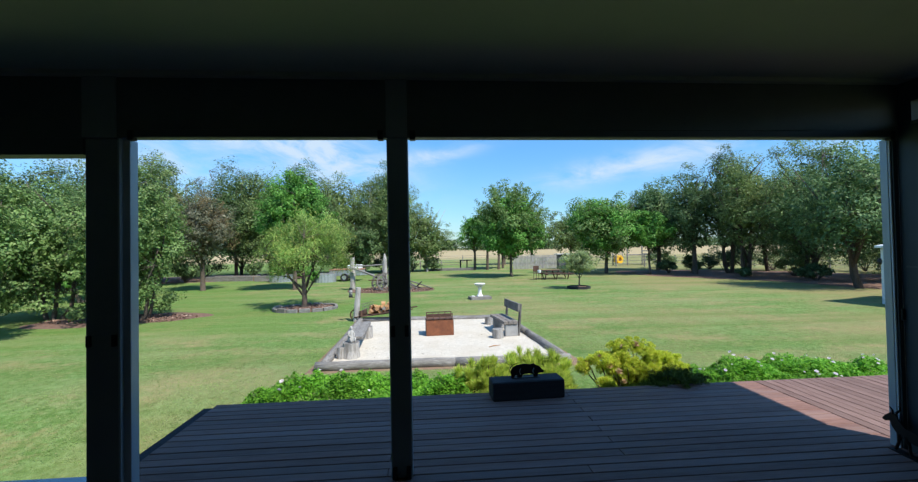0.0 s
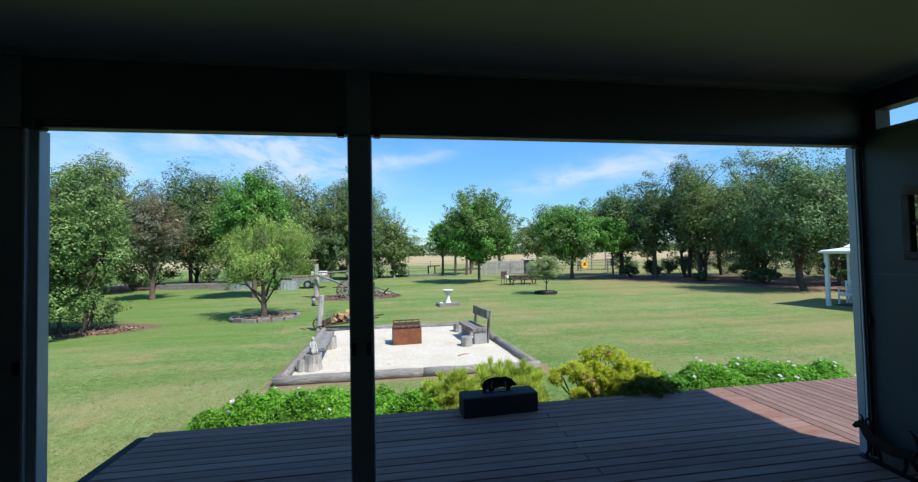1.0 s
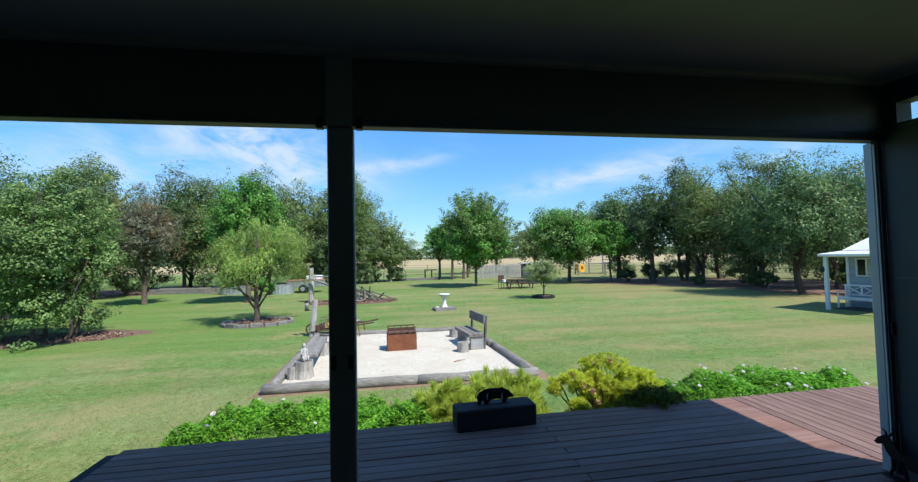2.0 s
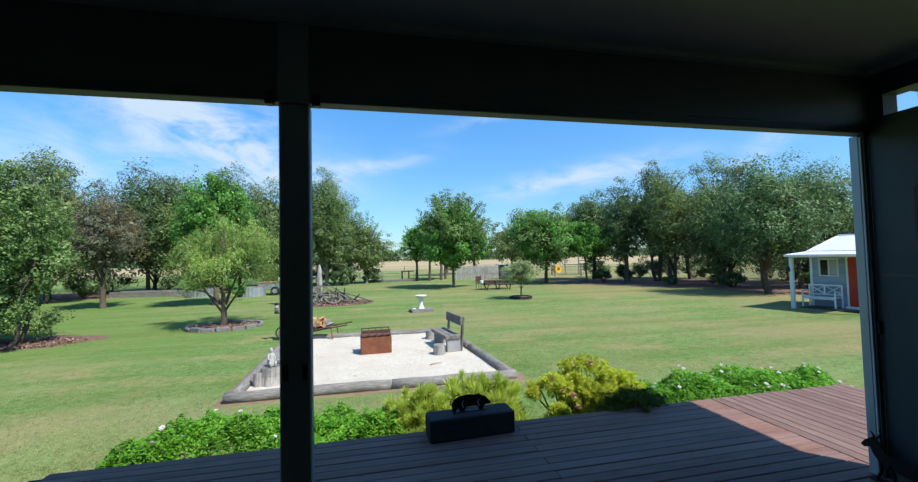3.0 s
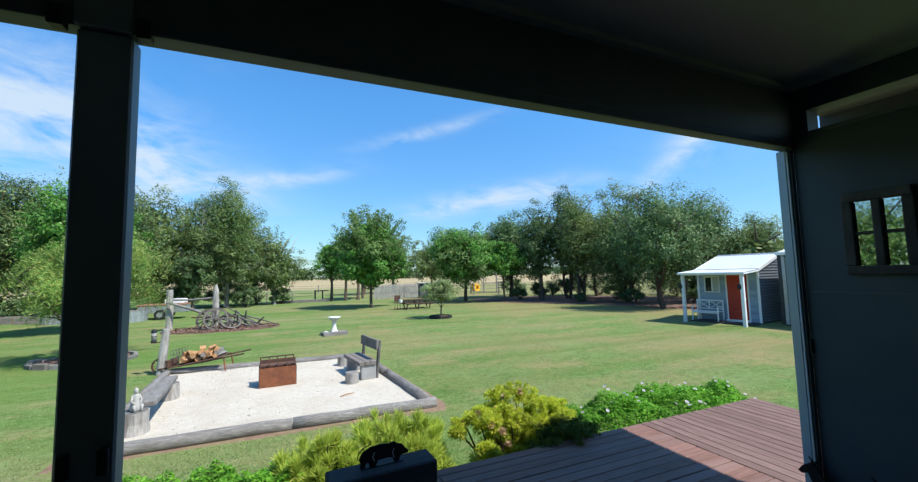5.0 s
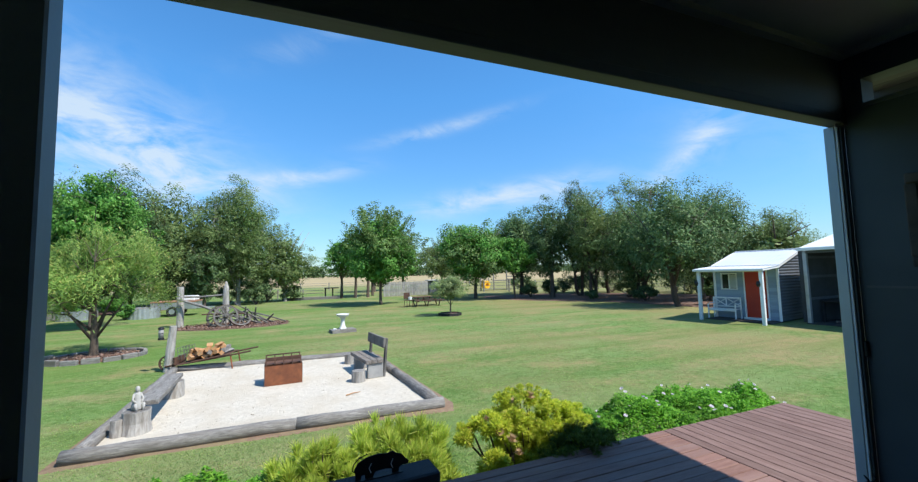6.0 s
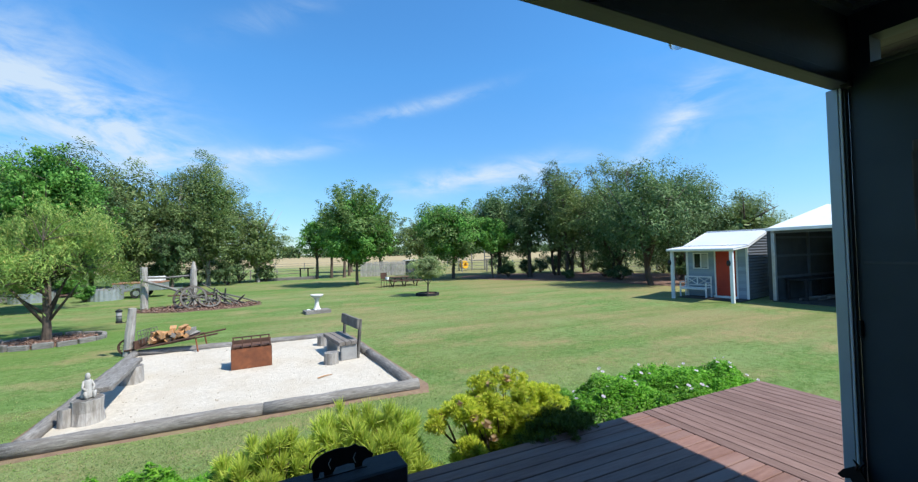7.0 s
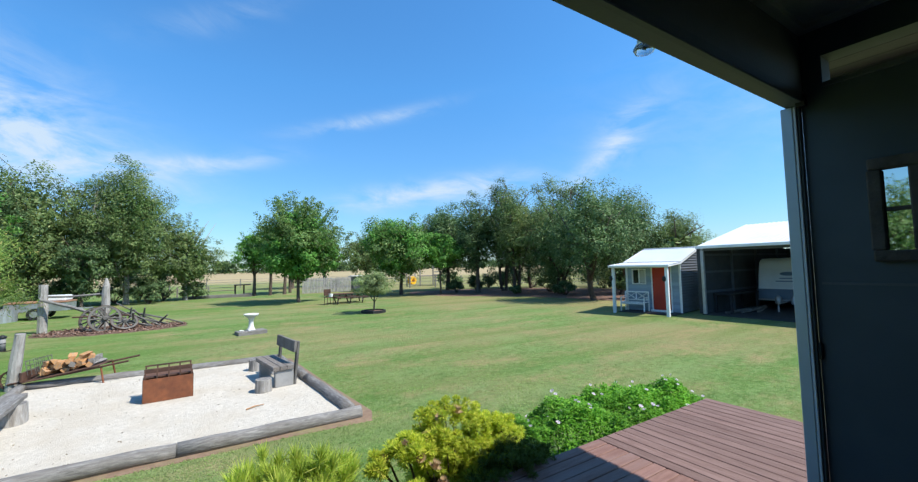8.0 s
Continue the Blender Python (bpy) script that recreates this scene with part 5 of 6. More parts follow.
random.seed(3)
for k in range(16):                         # sleepers round the pepper tree bed
    a = 2 * math.pi * k / 16 + 0.2
    x, y = -8.3 + 1.2 * math.cos(a), 14.2 + 0.95 * math.sin(a)
    s = thing("bed_sleeper", x, y, 0, math.degrees(math.atan2(0.95 * math.cos(a), -1.2 * math.sin(a))), "short grey timber edging the tree bed", "timber", "timbers round the tree bed")
    part("timber", boxed(-0.2, 0.2, -0.06, 0.06, -0.03, random.uniform(0.10, 0.16), 0.015), TIMBER_GREY, s)


def picnic_table():
    t = thing("picnic_table", 5.85, 26.3, 0, 3, "rusty brown picnic table with fixed benches", "picnic table")
    for k in range(5):
        part("top_board", boxed(-1.1, 1.1, -0.38 + k * 0.155, -0.24 + k * 0.155, 0.60, 0.65, 0.004), RUST_DARK, t)
    for s in (-1, 1):
        for k in range(2):
            part("seat_board", boxed(-1.1, 1.1, s * 0.72 - 0.13 + k * 0.135, s * 0.72 - 0.005 + k * 0.135, 0.39, 0.43, 0.004), RUST_DARK, t)
    for x in (-0.85, 0.0, 0.85):
        part("brace", boxed(x - 0.025, x + 0.025, -0.85, 0.85, 0.33, 0.39), RUST_DARK, t)
        for s in (-1, 1):
            part("leg", tubed([(x - s * 0.16, s * 0.2, 0.60), (x + s * 0.16, s * 0.6, 0.0)], 0.04, 6), RUST_DARK, t)


picnic_table()
ar = thing("rusty_chair", 4.45, 26.0, 0, 15, "rusty iron garden chair by the picnic table", "chair")
for x in (-0.22, 0.22):
    for y in (-0.2, 0.2):
        part("leg", tubed([(x, y, 0), (x * 0.9, y * 0.9, 0.45)], 0.018, 6), RUST_DARK, ar)
part("seat", boxed(-0.24, 0.24, -0.22, 0.22, 0.45, 0.48, 0.01), RUST_DARK, ar)
part("back", boxed(-0.24, 0.24, 0.2, 0.23, 0.55, 0.98, 0.02), RUST_DARK, ar)
bx = thing("white_tub", 4.55, 25.9, 0.481, 20, "small white tub standing on the rusty chair", "tub")
part("tub", lathe(bmesh.new(), [(0.10, 0.0), (0.12, 0.02), (0.14, 0.2), (0.13, 0.2), (0.09, 0.04)], 16), WHITE, bx)


def rail_fence(name, pts, h, rails, label, mat_):
    t = thing(name, 0, 0, 0, 0, label, "fence")
    for a, b in zip(pts, pts[1:]):
        part("post", boxed(a[0] - 0.06, a[0] + 0.06, a[1] - 0.06, a[1] + 0.06, -0.1, h, 0.01), mat_, t)
        for z in rails:
            part("rail", tubed([(a[0], a[1], z), (b[0], b[1], z)], 0.022, 5), mat_, t)
    a = pts[-1]
    part("post", boxed(a[0] - 0.06, a[0] + 0.06, a[1] - 0.06, a[1] + 0.06, -0.1, h, 0.01), mat_, t)


rail_fence("paddock_fence", [(-14 + 4 * k, 62 + 0.3 * k) for k in range(12)], 1.2, (0.45, 0.8, 1.1), "thin timber post and wire fence along the paddock", TIMBER_UP)
rail_fence("low_rail", [(-4.4, 44), (-2.0, 44), (0.2, 44)], 0.95, (0.45, 0.75), "low grey timber rail by the paddock", TIMBER_UP)
rail_fence("side_fence", [(15.0 + 2.2 * k, 42.5 - 1.9 * k) for k in range(10)], 1.25, (0.35, 0.7, 1.05), "grey post and rail fence behind the trees", TIMBER_UP)
kb = thing("log_border", -1.3, 40.2, 0, -2, "long grey timber border lying on the lawn", "timber")
part("timber", boxed(-2.6, 2.6, -0.15, 0.15, -0.03, 0.26, 0.02), TIMBER_GREY, kb)
gt = thing("dark_bin", 0.4, 41.5, 0, 0, "dark open-framed stand beside the border", "stand")
for x in (-0.35, 0.35):
    part("leg", boxed(x - 0.06, x + 0.06, -0.06, 0.06, 0, 0.98), TIMBER_BLACK, gt)
part("top", boxed(-0.45, 0.9, -0.25, 0.25, 0.98, 1.06, 0.01), TIMBER_BLACK, gt)
part("side", boxed(-0.41, -0.30, -0.2, 0.2, 0.05, 0.97), TIMBER_BLACK, gt)

# orchard enclosure of pale pickets
oe = thing("picket_fence", 0, 0, 0, 0, "pale grey picket fence round the vegetable plot", "fence")
for k in range(44):
    x = 5.6 + k * 0.135
    part("picket", boxed(x, x + 0.10, 40.0, 40.025, -0.02, 1.42 + 0.05 * random.random()), CONCRETE_PALE, oe)
part("rail", boxed(5.5, 11.6, 40.03, 40.07, 0.4, 0.47), TIMBER_UP, oe)
part("rail", boxed(5.5, 11.6, 40.03, 40.07, 1.15, 1.22), TIMBER_UP, oe)
sr = thing("small_shelter", 10.4, 38.6, 0, 0, "dark garden shelter with a flat metal top", "shelter")
part("hood", boxed(-0.7, 0.75, -0.5, 0.5, 1.5, 1.58, 0.02), GALV, sr)
part("body", boxed(-0.42, 0.45, -0.35, 0.35, 0, 1.499, 0.02), SHEET_GREY, sr)

# play frame with a yellow slide
pf = thing("play_frame", 19.9, 42.9, 0, -18, "timber play frame with a yellow tube slide", "play equipment")
for x in (-1.6, -0.2, 1.2, 2.4):
    part("pole", boxed(x - 0.06, x + 0.06, -0.06, 0.06, 0, 2.1, 0.01), TIMBER_UP, pf)
for z in (0.5, 0.8, 1.1, 1.4):
    part("rung", boxed(1.26, 2.34, -0.03, 0.03, z, z + 0.1), TIMBER_UP, pf)
part("deck", boxed(-0.2, 2.4, 0.07, 1.2, 1.0, 1.08), TIMBER_GREY, pf)
bm = bmesh.new()
ring_of(bm, 0.42, 0.22, 0.5, 24, Matrix.Translation((-1.1, -0.25, 0.62)) @ pose(0, 0, 0, 0, 0, 35))
part("slide", bm, YELLOW, pf, "round yellow slide mouth")
pf.matrix_basis = pf.matrix_basis @ Matrix.Scale(1.14, 4)

# garden beds, tank and trailer on the far side
for (x, y, w, lab) in ((-19.6, 32.2, 2.0, "long low sleeper bed by the tree row"), (-15.9, 31.2, 1.4, "long low sleeper bed by the tree row")):
    t = thing("sleeper_bed", x, y, 0, -8, lab, "garden bed", "sleeper beds")
    for k in range(2):
        part("sleeper", boxed(-w, w, -0.6, -0.5, 0.0 + 0.2 * k, 0.195 + 0.2 * k, 0.01), TIMBER_GREY, t)
        part("sleeper", boxed(-w, w, 0.5, 0.6, 0.0 + 0.2 * k, 0.195 + 0.2 * k, 0.01), TIMBER_GREY, t)
    part("soil", boxed(-w + 0.02, w - 0.02, -0.49, 0.49, 0.0, 0.34), SOIL, t)
for (x, y, r, h) in ((-11.25, 28.6, 0.85, 0.62), (-14.9, 30.0, 0.9, 0.55)):
    t = thing("raised_bed", x, y, 0, 0, "round corrugated steel raised garden bed", "garden bed", "steel garden beds")
    bm = bmesh.new()
    n = 96
    q = [(bm.verts.new(((r + 0.012 * math.sin(k * math.pi / 2)) * math.cos(2 * math.pi * k / n), (r + 0.012 * math.sin(k * math.pi / 2)) * math.sin(2 * math.pi * k / n), 0)),
          bm.verts.new(((r + 0.012 * math.sin(k * math.pi / 2)) * math.cos(2 * math.pi * k / n), (r + 0.012 * math.sin(k * math.pi / 2)) * math.sin(2 * math.pi * k / n), h))) for k in range(n)]
    for k in range(n):
        bm.faces.new((q[k][0], q[(k + 1) % n][0], q[(k + 1) % n][1], q[k][1]))
    part("wall", bm, GALV, t)
    part("soil", lathe(bmesh.new(), [(r - 0.03, 0.0), (r - 0.03, h - 0.08), (r * 0.5, h - 0.05)], 24), SOIL, t)
tr_ = thing("box_trailer", -9.7, 29.4, 0, -5, "grey box trailer with an orange tray parked by the trees", "trailer")
part("tray", boxed(-1.2, 1.2, -0.7, 0.7, 0.42, 0.85, 0.01), GALV, tr_)
part("rim_board", boxed(-1.22, 1.22, -0.72, 0.72, 0.851, 0.92, 0.01), ORANGE, tr_, "orange rim")
part("load", boxed(0.1, 1.1, -0.5, 0.5, 0.921, 1.22, 0.05), WHITE, tr_, "white wrapped load")
part("drawbar", boxed(1.2, 2.1, -0.04, 0.04, 0.42, 0.5), GALV, tr_)
for y in (-0.8, 0.8):
    w = part("wheel", tubed([(0, y - 0.09, 0.3), (0, y + 0.09, 0.3)], 0.3, 18), RUBBER, tr_)
    part("rim", tubed([(0, y - 0.095, 0.3), (0, y + 0.095, 0.3)], 0.16, 12), GALV, w)


# ---- trees ----
def skeleton_tree(t, H, rx, ry, zb, trunk_r, limbs, clump_n, bark, stems=1, crown_pts=None, lean=(0, 0)):
    """Trunk, limbs and twigs that lead to the leaf clumps."""
    bm = bmesh.new()
    zc = (zb + H) / 2
    fork = max(0.25, zb * 0.75)
    heads = []
    for s in range(stems):
        off = Vector((random.uniform(-.25, .25), random.uniform(-.2, .2), 0)) * (stems > 1)
        a = Vector((0, 0, -0.1)) + off
        b = Vector((off.x * 2 + lean[0] * 0.4 + random.uniform(-.06, .06), off.y * 2 + lean[1] * 0.4 + random.uniform(-.06, .06), fork))
        c = Vector((off.x * 3.5 + lean[0], off.y * 3.5 + lean[1], zc + (H - zc) * 0.35))
        mid = b.lerp(c, 0.5) + Vector((random.uniform(-.15, .15), random.uniform(-.15, .15), 0)) * rx * 0.3
        k = 1.0 / math.sqrt(stems)
        tube(bm, [a, a.lerp(b, 0.12), b, mid, c], [trunk_r * 1.5 * k, trunk_r * 1.1 * k, trunk_r * 0.9 * k, trunk_r * 0.55 * k, trunk_r * 0.15 * k], 9, rough=0.06)
        heads.append((b, mid, c))
    ends = []
    for i in range(limbs):
        b, mid, c = heads[i % stems]
        w = 2 * math.pi * (i + random.random() * 0.7) / limbs
        u = random.random()
        root = b.lerp(mid, u) if random.random() < 0.6 else mid.lerp(c, u * 0.8)
        tip = Vector((math.cos(w) * rx * random.uniform(.5, .8), math.sin(w) * ry * random.uniform(.5, .8), 0))
        tip.z = zb + (H - zb) * random.uniform(0.28, 0.85)
        tip.x += lean[0]
        tip.y += lean[1]
        elbow = root.lerp(tip, 0.5) + Vector((0, 0, (H - zb) * random.uniform(-0.02, 0.10)))
        tube(bm, [root, elbow, tip], [trunk_r * 0.42, trunk_r * 0.25, trunk_r * 0.07], 6)
        ends += [elbow, tip]
    if crown_pts is not None and ends:
        for p in crown_pts[:70]:
            p = Vector(p)
            e = min(ends, key=lambda q: (q - p).length)
            tube(bm, [e, e.lerp(p, 0.55) + Vector((0, 0, 0.06 * rx)), p], [trunk_r * 0.09, trunk_r * 0.06, trunk_r * 0.025], 4, cap=False)
    return part("trunk", bm, bark, t, "", True)


def crown_points(n, rx, ry, zb, H, shape, lean=(0, 0), skirt=0):
    """Clump centres gathered on boughs, with gaps between them, and the heart of each one's bough."""
    nb = max(10, n // 7)
    bd = unit(np.random.normal(size=(nb, 3)) + (0, 0, 0.12))
    bough = bd * np.random.uniform(0.16, 0.92, (nb, 1)) ** 0.5 * 0.86
    if skirt:                               # low boughs that hide the stems
        w = np.random.uniform(0, 2 * math.pi, skirt)
        r = np.random.uniform(0.45, 0.80, skirt)
        bough = np.concatenate([bough, np.column_stack([r * np.cos(w), r * np.sin(w), np.random.uniform(-0.95, -0.62, skirt)])])
        nb += skirt
    swell = np.random.uniform(0.17, 0.34, nb)
    pick = np.random.randint(0, nb, n)
    off = unit(np.random.normal(size=(n, 3)) + (0, 0, 0.2)) * (np.random.uniform(0.45, 1.0, n) ** 0.5 * swell[pick])[:, None]
    zc = zb + (H - zb) * 0.44

    def spread_out(p):
        z = np.clip(p[:, 2], -1.0, 1.0)
        narrow = np.where(z > 0, 1 - shape * z ** 2, 1 - (0.0 if skirt else 0.35) * z ** 2)
        return np.column_stack([p[:, 0] * rx * narrow + lean[0], p[:, 1] * ry * narrow + lean[1], zc + np.where(z > 0, z * (H - zc), z * (zc - zb))])
    return spread_out(bough[pick] + off * np.array([1.0, 1.0, 0.85])), spread_out(bough[pick] - np.array([0, 0, 0.10]))


def crown_leaves(t, pts, per, spread, size, slim, material, droop=0.0, label="", hearts=None):
    """Leaves set round each clump, their faces turned out of the bough, so that every bough has a lit and a shaded side."""
    n = len(pts)
    c = np.repeat(pts, per, axis=0)
    sp = np.repeat(np.random.uniform(0.6, 1.3, (n, 1)), per, axis=0) * spread
    o = unit(np.random.normal(size=c.shape))
    pos = c + o * np.random.uniform(0.25, 1.0, (len(c), 1)) ** 0.6 * sp * 1.35 * np.array([1, 1, 0.7])
    pos[:, 2] = np.maximum(pos[:, 2], 0.05)
    out = o if hearts is None else unit(unit(pos - np.repeat(hearts, per, axis=0)) + o * 0.35)
    face = unit(out + np.random.normal(size=c.shape) * 0.36 + np.array([0, 0, 0.22]))
    d = unit(np.cross(face, np.random.normal(size=c.shape)) + np.array([0, 0, -droop]))
    w = unit(np.cross(face, d))
    s = np.random.uniform(0.55, 1.25, (len(c), 1)) * size * 0.5
    return leaves_mesh("foliage" if len(t.children) > 1 else "crown", pos, d * s, w * s * slim, material, t, label, 0.25)


# how full the crowns are and how large their leaves, by where the trees stand
FULLNESS = {"garden trees": (0.74, 0.90), "shelter belt": (0.58, 0.97), "boundary trees": (0.30, 0.92)}


def tree(x, y, H, rx, zb, label, leaf, bark=BARK, ry=None, trunk=0.14, limbs=9, clumps=150, per=46, spread=None, size=0.2, slim=0.5, stems=1, shape=0.25, droop=0.0, seed=1, lean=(0, 0), group="garden trees", second=None, sprays=34, upright=0.35, skirt=0):
    random.seed(seed)
    np.random.seed(seed)
    rx *= 1.1
    ry = (ry or rx)
    t = thing("tree", x, y, ground_z(x, y), 0, label, "tree", group)
    pts, hearts = crown_points(clumps, rx, ry, zb, H, shape, lean, skirt)
    skeleton_tree(t, H, rx, ry, zb, trunk, limbs, clumps, bark, stems, pts, lean)
    full, big = FULLNESS.get(group, (0.5, 0.95))
    per, size = int(per * full), size * big
    rx, ry = rx * 1.04, ry * 1.04
    sp = (spread or 0.15 * rx) * (1.02 if group == "shelter belt" else 0.84)
    crown_leaves(t, pts, per, sp, size, slim, leaf, droop, "", hearts)
    # broad leaves inside the crown, in its own shade
    n_in = int(clumps * (6 if group == "garden trees" else 4))
    q = unit(np.random.normal(size=(n_in, 3))) * np.random.uniform(0.05, 1.0, (n_in, 1)) ** 0.5 * 0.58
    low = q[:, 2] < 0
    zc = zb + (H - zb) * 0.44
    q = np.column_stack([q[:, 0] * rx + lean[0], q[:, 1] * ry + lean[1], zc + np.where(low, q[:, 2] * (zc - zb) * 1.25, q[:, 2] * (H - zc) * (1 - 0.2 * shape))])
    crown_leaves(t, q, 1, sp * 0.3, size * 2.3, max(slim, 0.5), leaf, droop)
    # loose sprays that break the outline
    mid = np.array([lean[0], lean[1], zb + (H - zb) * 0.45])
    rays = unit(np.random.normal(size=(sprays, 3)) * (1, 1, 0.7) + (0, 0, upright))
    rays[:, 2] = np.where(rays[:, 2] < -0.35, -rays[:, 2], rays[:, 2])
    reach = (1.20 if upright > 0.9 else 0.93) * np.random.uniform(0.74, 0.96, sprays)
    half = np.array([rx, ry, (H - zb) * 0.55])
    edge = 1.0 / np.sqrt(((rays / half) ** 2).sum(axis=1))
    line = np.concatenate([mid + rays * (edge * reach)[:, None] * f + np.array([0, 0, 0.10 * rx * (f - 0.7)]) for f in (0.66, 0.75, 0.83, 0.91, 0.98)])
    crown_leaves(t, line, max(12, per // 2), sp * 0.5, size * 0.66, slim, second or leaf, droop)
    if second:
        cut, cut_hearts = crown_points(int(clumps * 0.35), rx * 0.98, ry * 0.98, zb, H, shape, lean)
        crown_leaves(t, cut, per, sp, size, slim, second, droop, "", cut_hearts)
    return t


def pepper_tree():
    """Light crown of short drooping strands on a low forked trunk."""
    random.seed(21)
    np.random.seed(21)
    t = thing("tree", -8.4, 14.35, 0.05, 0, "pepper tree with drooping light green foliage in a mulch bed", "tree", "garden trees")
    pts, _ = crown_points(220, 2.25, 2.05, 1.15, 4.05, 0.1, (0.1, 0))
    skeleton_tree(t, 3.3, 1.9, 1.8, 0.45, 0.115, 14, 0, BARK, 1, pts)
    strands = []
    for p in pts:
        if math.hypot(p[0], p[1]) < 1.0 and p[2] < 1.75:
            continue
        for _ in range(10):
            out = np.array([p[0], p[1], 0.0])
            out /= np.linalg.norm(out) + 1e-6
            o = p + np.random.normal(size=3) * 0.12
            L = random.uniform(0.2, 0.80) * (1.35 if math.hypot(p[0], p[1]) > 1.3 and p[2] < 2.5 else 1.0)
            k = 13
            s = np.linspace(0, 1, k)[:, None]
            line = o + out * (s * 0.62 * L) + np.array([0, 0, -1.0]) * (s ** 2.0 * L) + np.array([0, 0, 0.10]) * s + np.random.normal(size=(k, 3)) * 0.018
            strands.append(line)
    pos = np.concatenate(strands)
    pos = pos[pos[:, 2] > 0.72]
    d = unit(np.random.normal(size=pos.shape) * (1, 1, 0.6) + (0, 0, -0.8))
    rad = unit(pos - np.array([0, 0, 1.9]))
    w = unit(np.cross(rad + np.random.normal(size=pos.shape) * 0.4 + (0, 0, 0.4), d))
    s = np.random.uniform(0.6, 1.2, (len(pos), 1)) * 0.066
    leaves_mesh("crown", pos, d * s, w * s * 0.16, L_PEPPER, t, "drooping light green leaves", 0.2)


pepper_tree()
tree(-13.6, 12.2, 5.75, 1.85, 0.1, "dense mid green tree with several slim trunks", L_MID, trunk=0.13, stems=4, clumps=380, per=120, size=0.10, spread=0.30, slim=0.62, seed=2, skirt=8)
tree(-17.3, 13.4, 5.6, 2.4, 0.6, "dense mid green tree with low branches", L_MID, trunk=0.14, stems=3, clumps=330, per=95, size=0.13, slim=0.62, seed=3, skirt=14)
tree(-15.4, 8.5, 5.5, 1.5, 1.2, "bright mid green tree at the lawn edge", L_MID, trunk=0.12, stems=1, clumps=240, per=95, size=0.115, slim=0.62, seed=8)
tree(-20.5, 19.0, 6.9, 2.9, 0.8, "dense blue-green tree in the garden", L_BLUE, trunk=0.16, stems=2, clumps=254, per=80, size=0.161, seed=4)
tree(-24.5, 15.0, 7.2, 3.2, 0.7, "broad mid green tree at the garden edge", L_MID, trunk=0.18, clumps=254, per=72, size=0.186, seed=5)
tree(-11.6, 23.0, 8.15, 2.2, 1.5, "upright bright green maple behind the pepper tree", L_BRIGHT, trunk=0.14, clumps=314, per=83, size=0.161, slim=0.6, seed=6, shape=0.4, droop=0.5)
tree(-17.6, 24.0, 7.4, 1.9, 1.1, "grey-brown thin-leaved tree with rusty patches", L_GREY, trunk=0.15, clumps=254, per=76, size=0.153, slim=0.3, seed=7, second=L_RUSTY)
for i, (x, y, H, rx, leaf) in enumerate(((-20.6, 35.0, 10.6, 2.7, L_DARK), (-17.6, 35.0, 10.4, 2.9, L_OLIVE), (-14.6, 35.0, 10.2, 2.7, L_DARK), (-12.2, 37.0, 9.9, 2.5, L_OLIVE), (-23.6, 29.0, 9.4, 3.0, L_OLIVE),
                                         (-27.5, 26.5, 8.9, 3.0, L_DARK), (-31.0, 24.2, 8.3, 3.2, L_OLIVE), (-35.5, 22.0, 8.2, 3.4, L_MID), (-10.4, 39.5, 8.6, 2.4, L_OLIVE), (-26.0, 33.0, 10.5, 3.2, L_DARK), (-21.5, 38.0, 11.0, 3.4, L_DARK), (-15.5, 40.5, 10.5, 3.2, L_DARK))):
    tree(x, y, H * 1.08, rx * 1.15, 0.4, "tall dark gum in the shelter belt", leaf, trunk=0.17, limbs=8, clumps=320, per=70, size=0.217, slim=0.42, seed=30 + i, group="shelter belt", shape=0.3)
for i, (x, y, H, rx) in enumerate(((-27.0, 9.5, 7.0, 3.0), (-30.0, 4.5, 7.4, 3.2), (-33.5, 13.0, 8.0, 3.4), (-36.0, 7.5, 8.2, 3.4), (-28.0, 0.0, 7.2, 3.2))):
    tree(x, y, H, rx, 0.6, "leafy boundary tree beside the lawn", L_MID, trunk=0.17, limbs=8, clumps=204, per=59, size=0.194, slim=0.5, seed=140 + i, group="boundary trees")
tree(-7.3, 38.0, 11.4, 3.2, 0.7, "tall olive gum with a pale trunk", L_OLIVE, BARK_PALE, trunk=0.2, clumps=560, per=84, size=0.185, slim=0.42, seed=50, shape=0.12, second=L_MID)
tree(-3.6, 39.5, 7.7, 2.6, 0.2, "lower olive gum beside the paddock gap", L_OLIVE, BARK_PALE, trunk=0.15, clumps=224, per=72, size=0.202, slim=0.42, seed=51)
tree(-9.3, 35.5, 5.5, 1.7, 0.6, "dark shrubby wattle under the gum", L_DARK, trunk=0.1, clumps=134, per=70, size=0.177, seed=52)
# middle: young acer, the line behind it, the round bright tree
tree(3.2, 29.2, 7.3, 2.65, 0.7, "upright green tree with a loose leafy crown", L_BRIGHT, trunk=0.12, clumps=314, per=70, size=0.20, slim=0.6, seed=60, shape=0.7, sprays=130, upright=1.1, second=L_MID)
for i, (x, y, H, rx) in enumerate(((1.5, 40.5, 6.9, 1.8), (2.8, 40.2, 7.4, 1.8), (4.1, 40.6, 7.2, 1.7), (5.0, 43.0, 7.0, 1.9))):
    tree(x, y, H, rx, 2.0, "slim green tree in a row by the paddock", L_BRIGHT if i < 2 else L_MID, trunk=0.14, clumps=150, per=66, size=0.202, seed=61 + i, group="row of slim trees", second=L_BRIGHT if i < 2 else None)
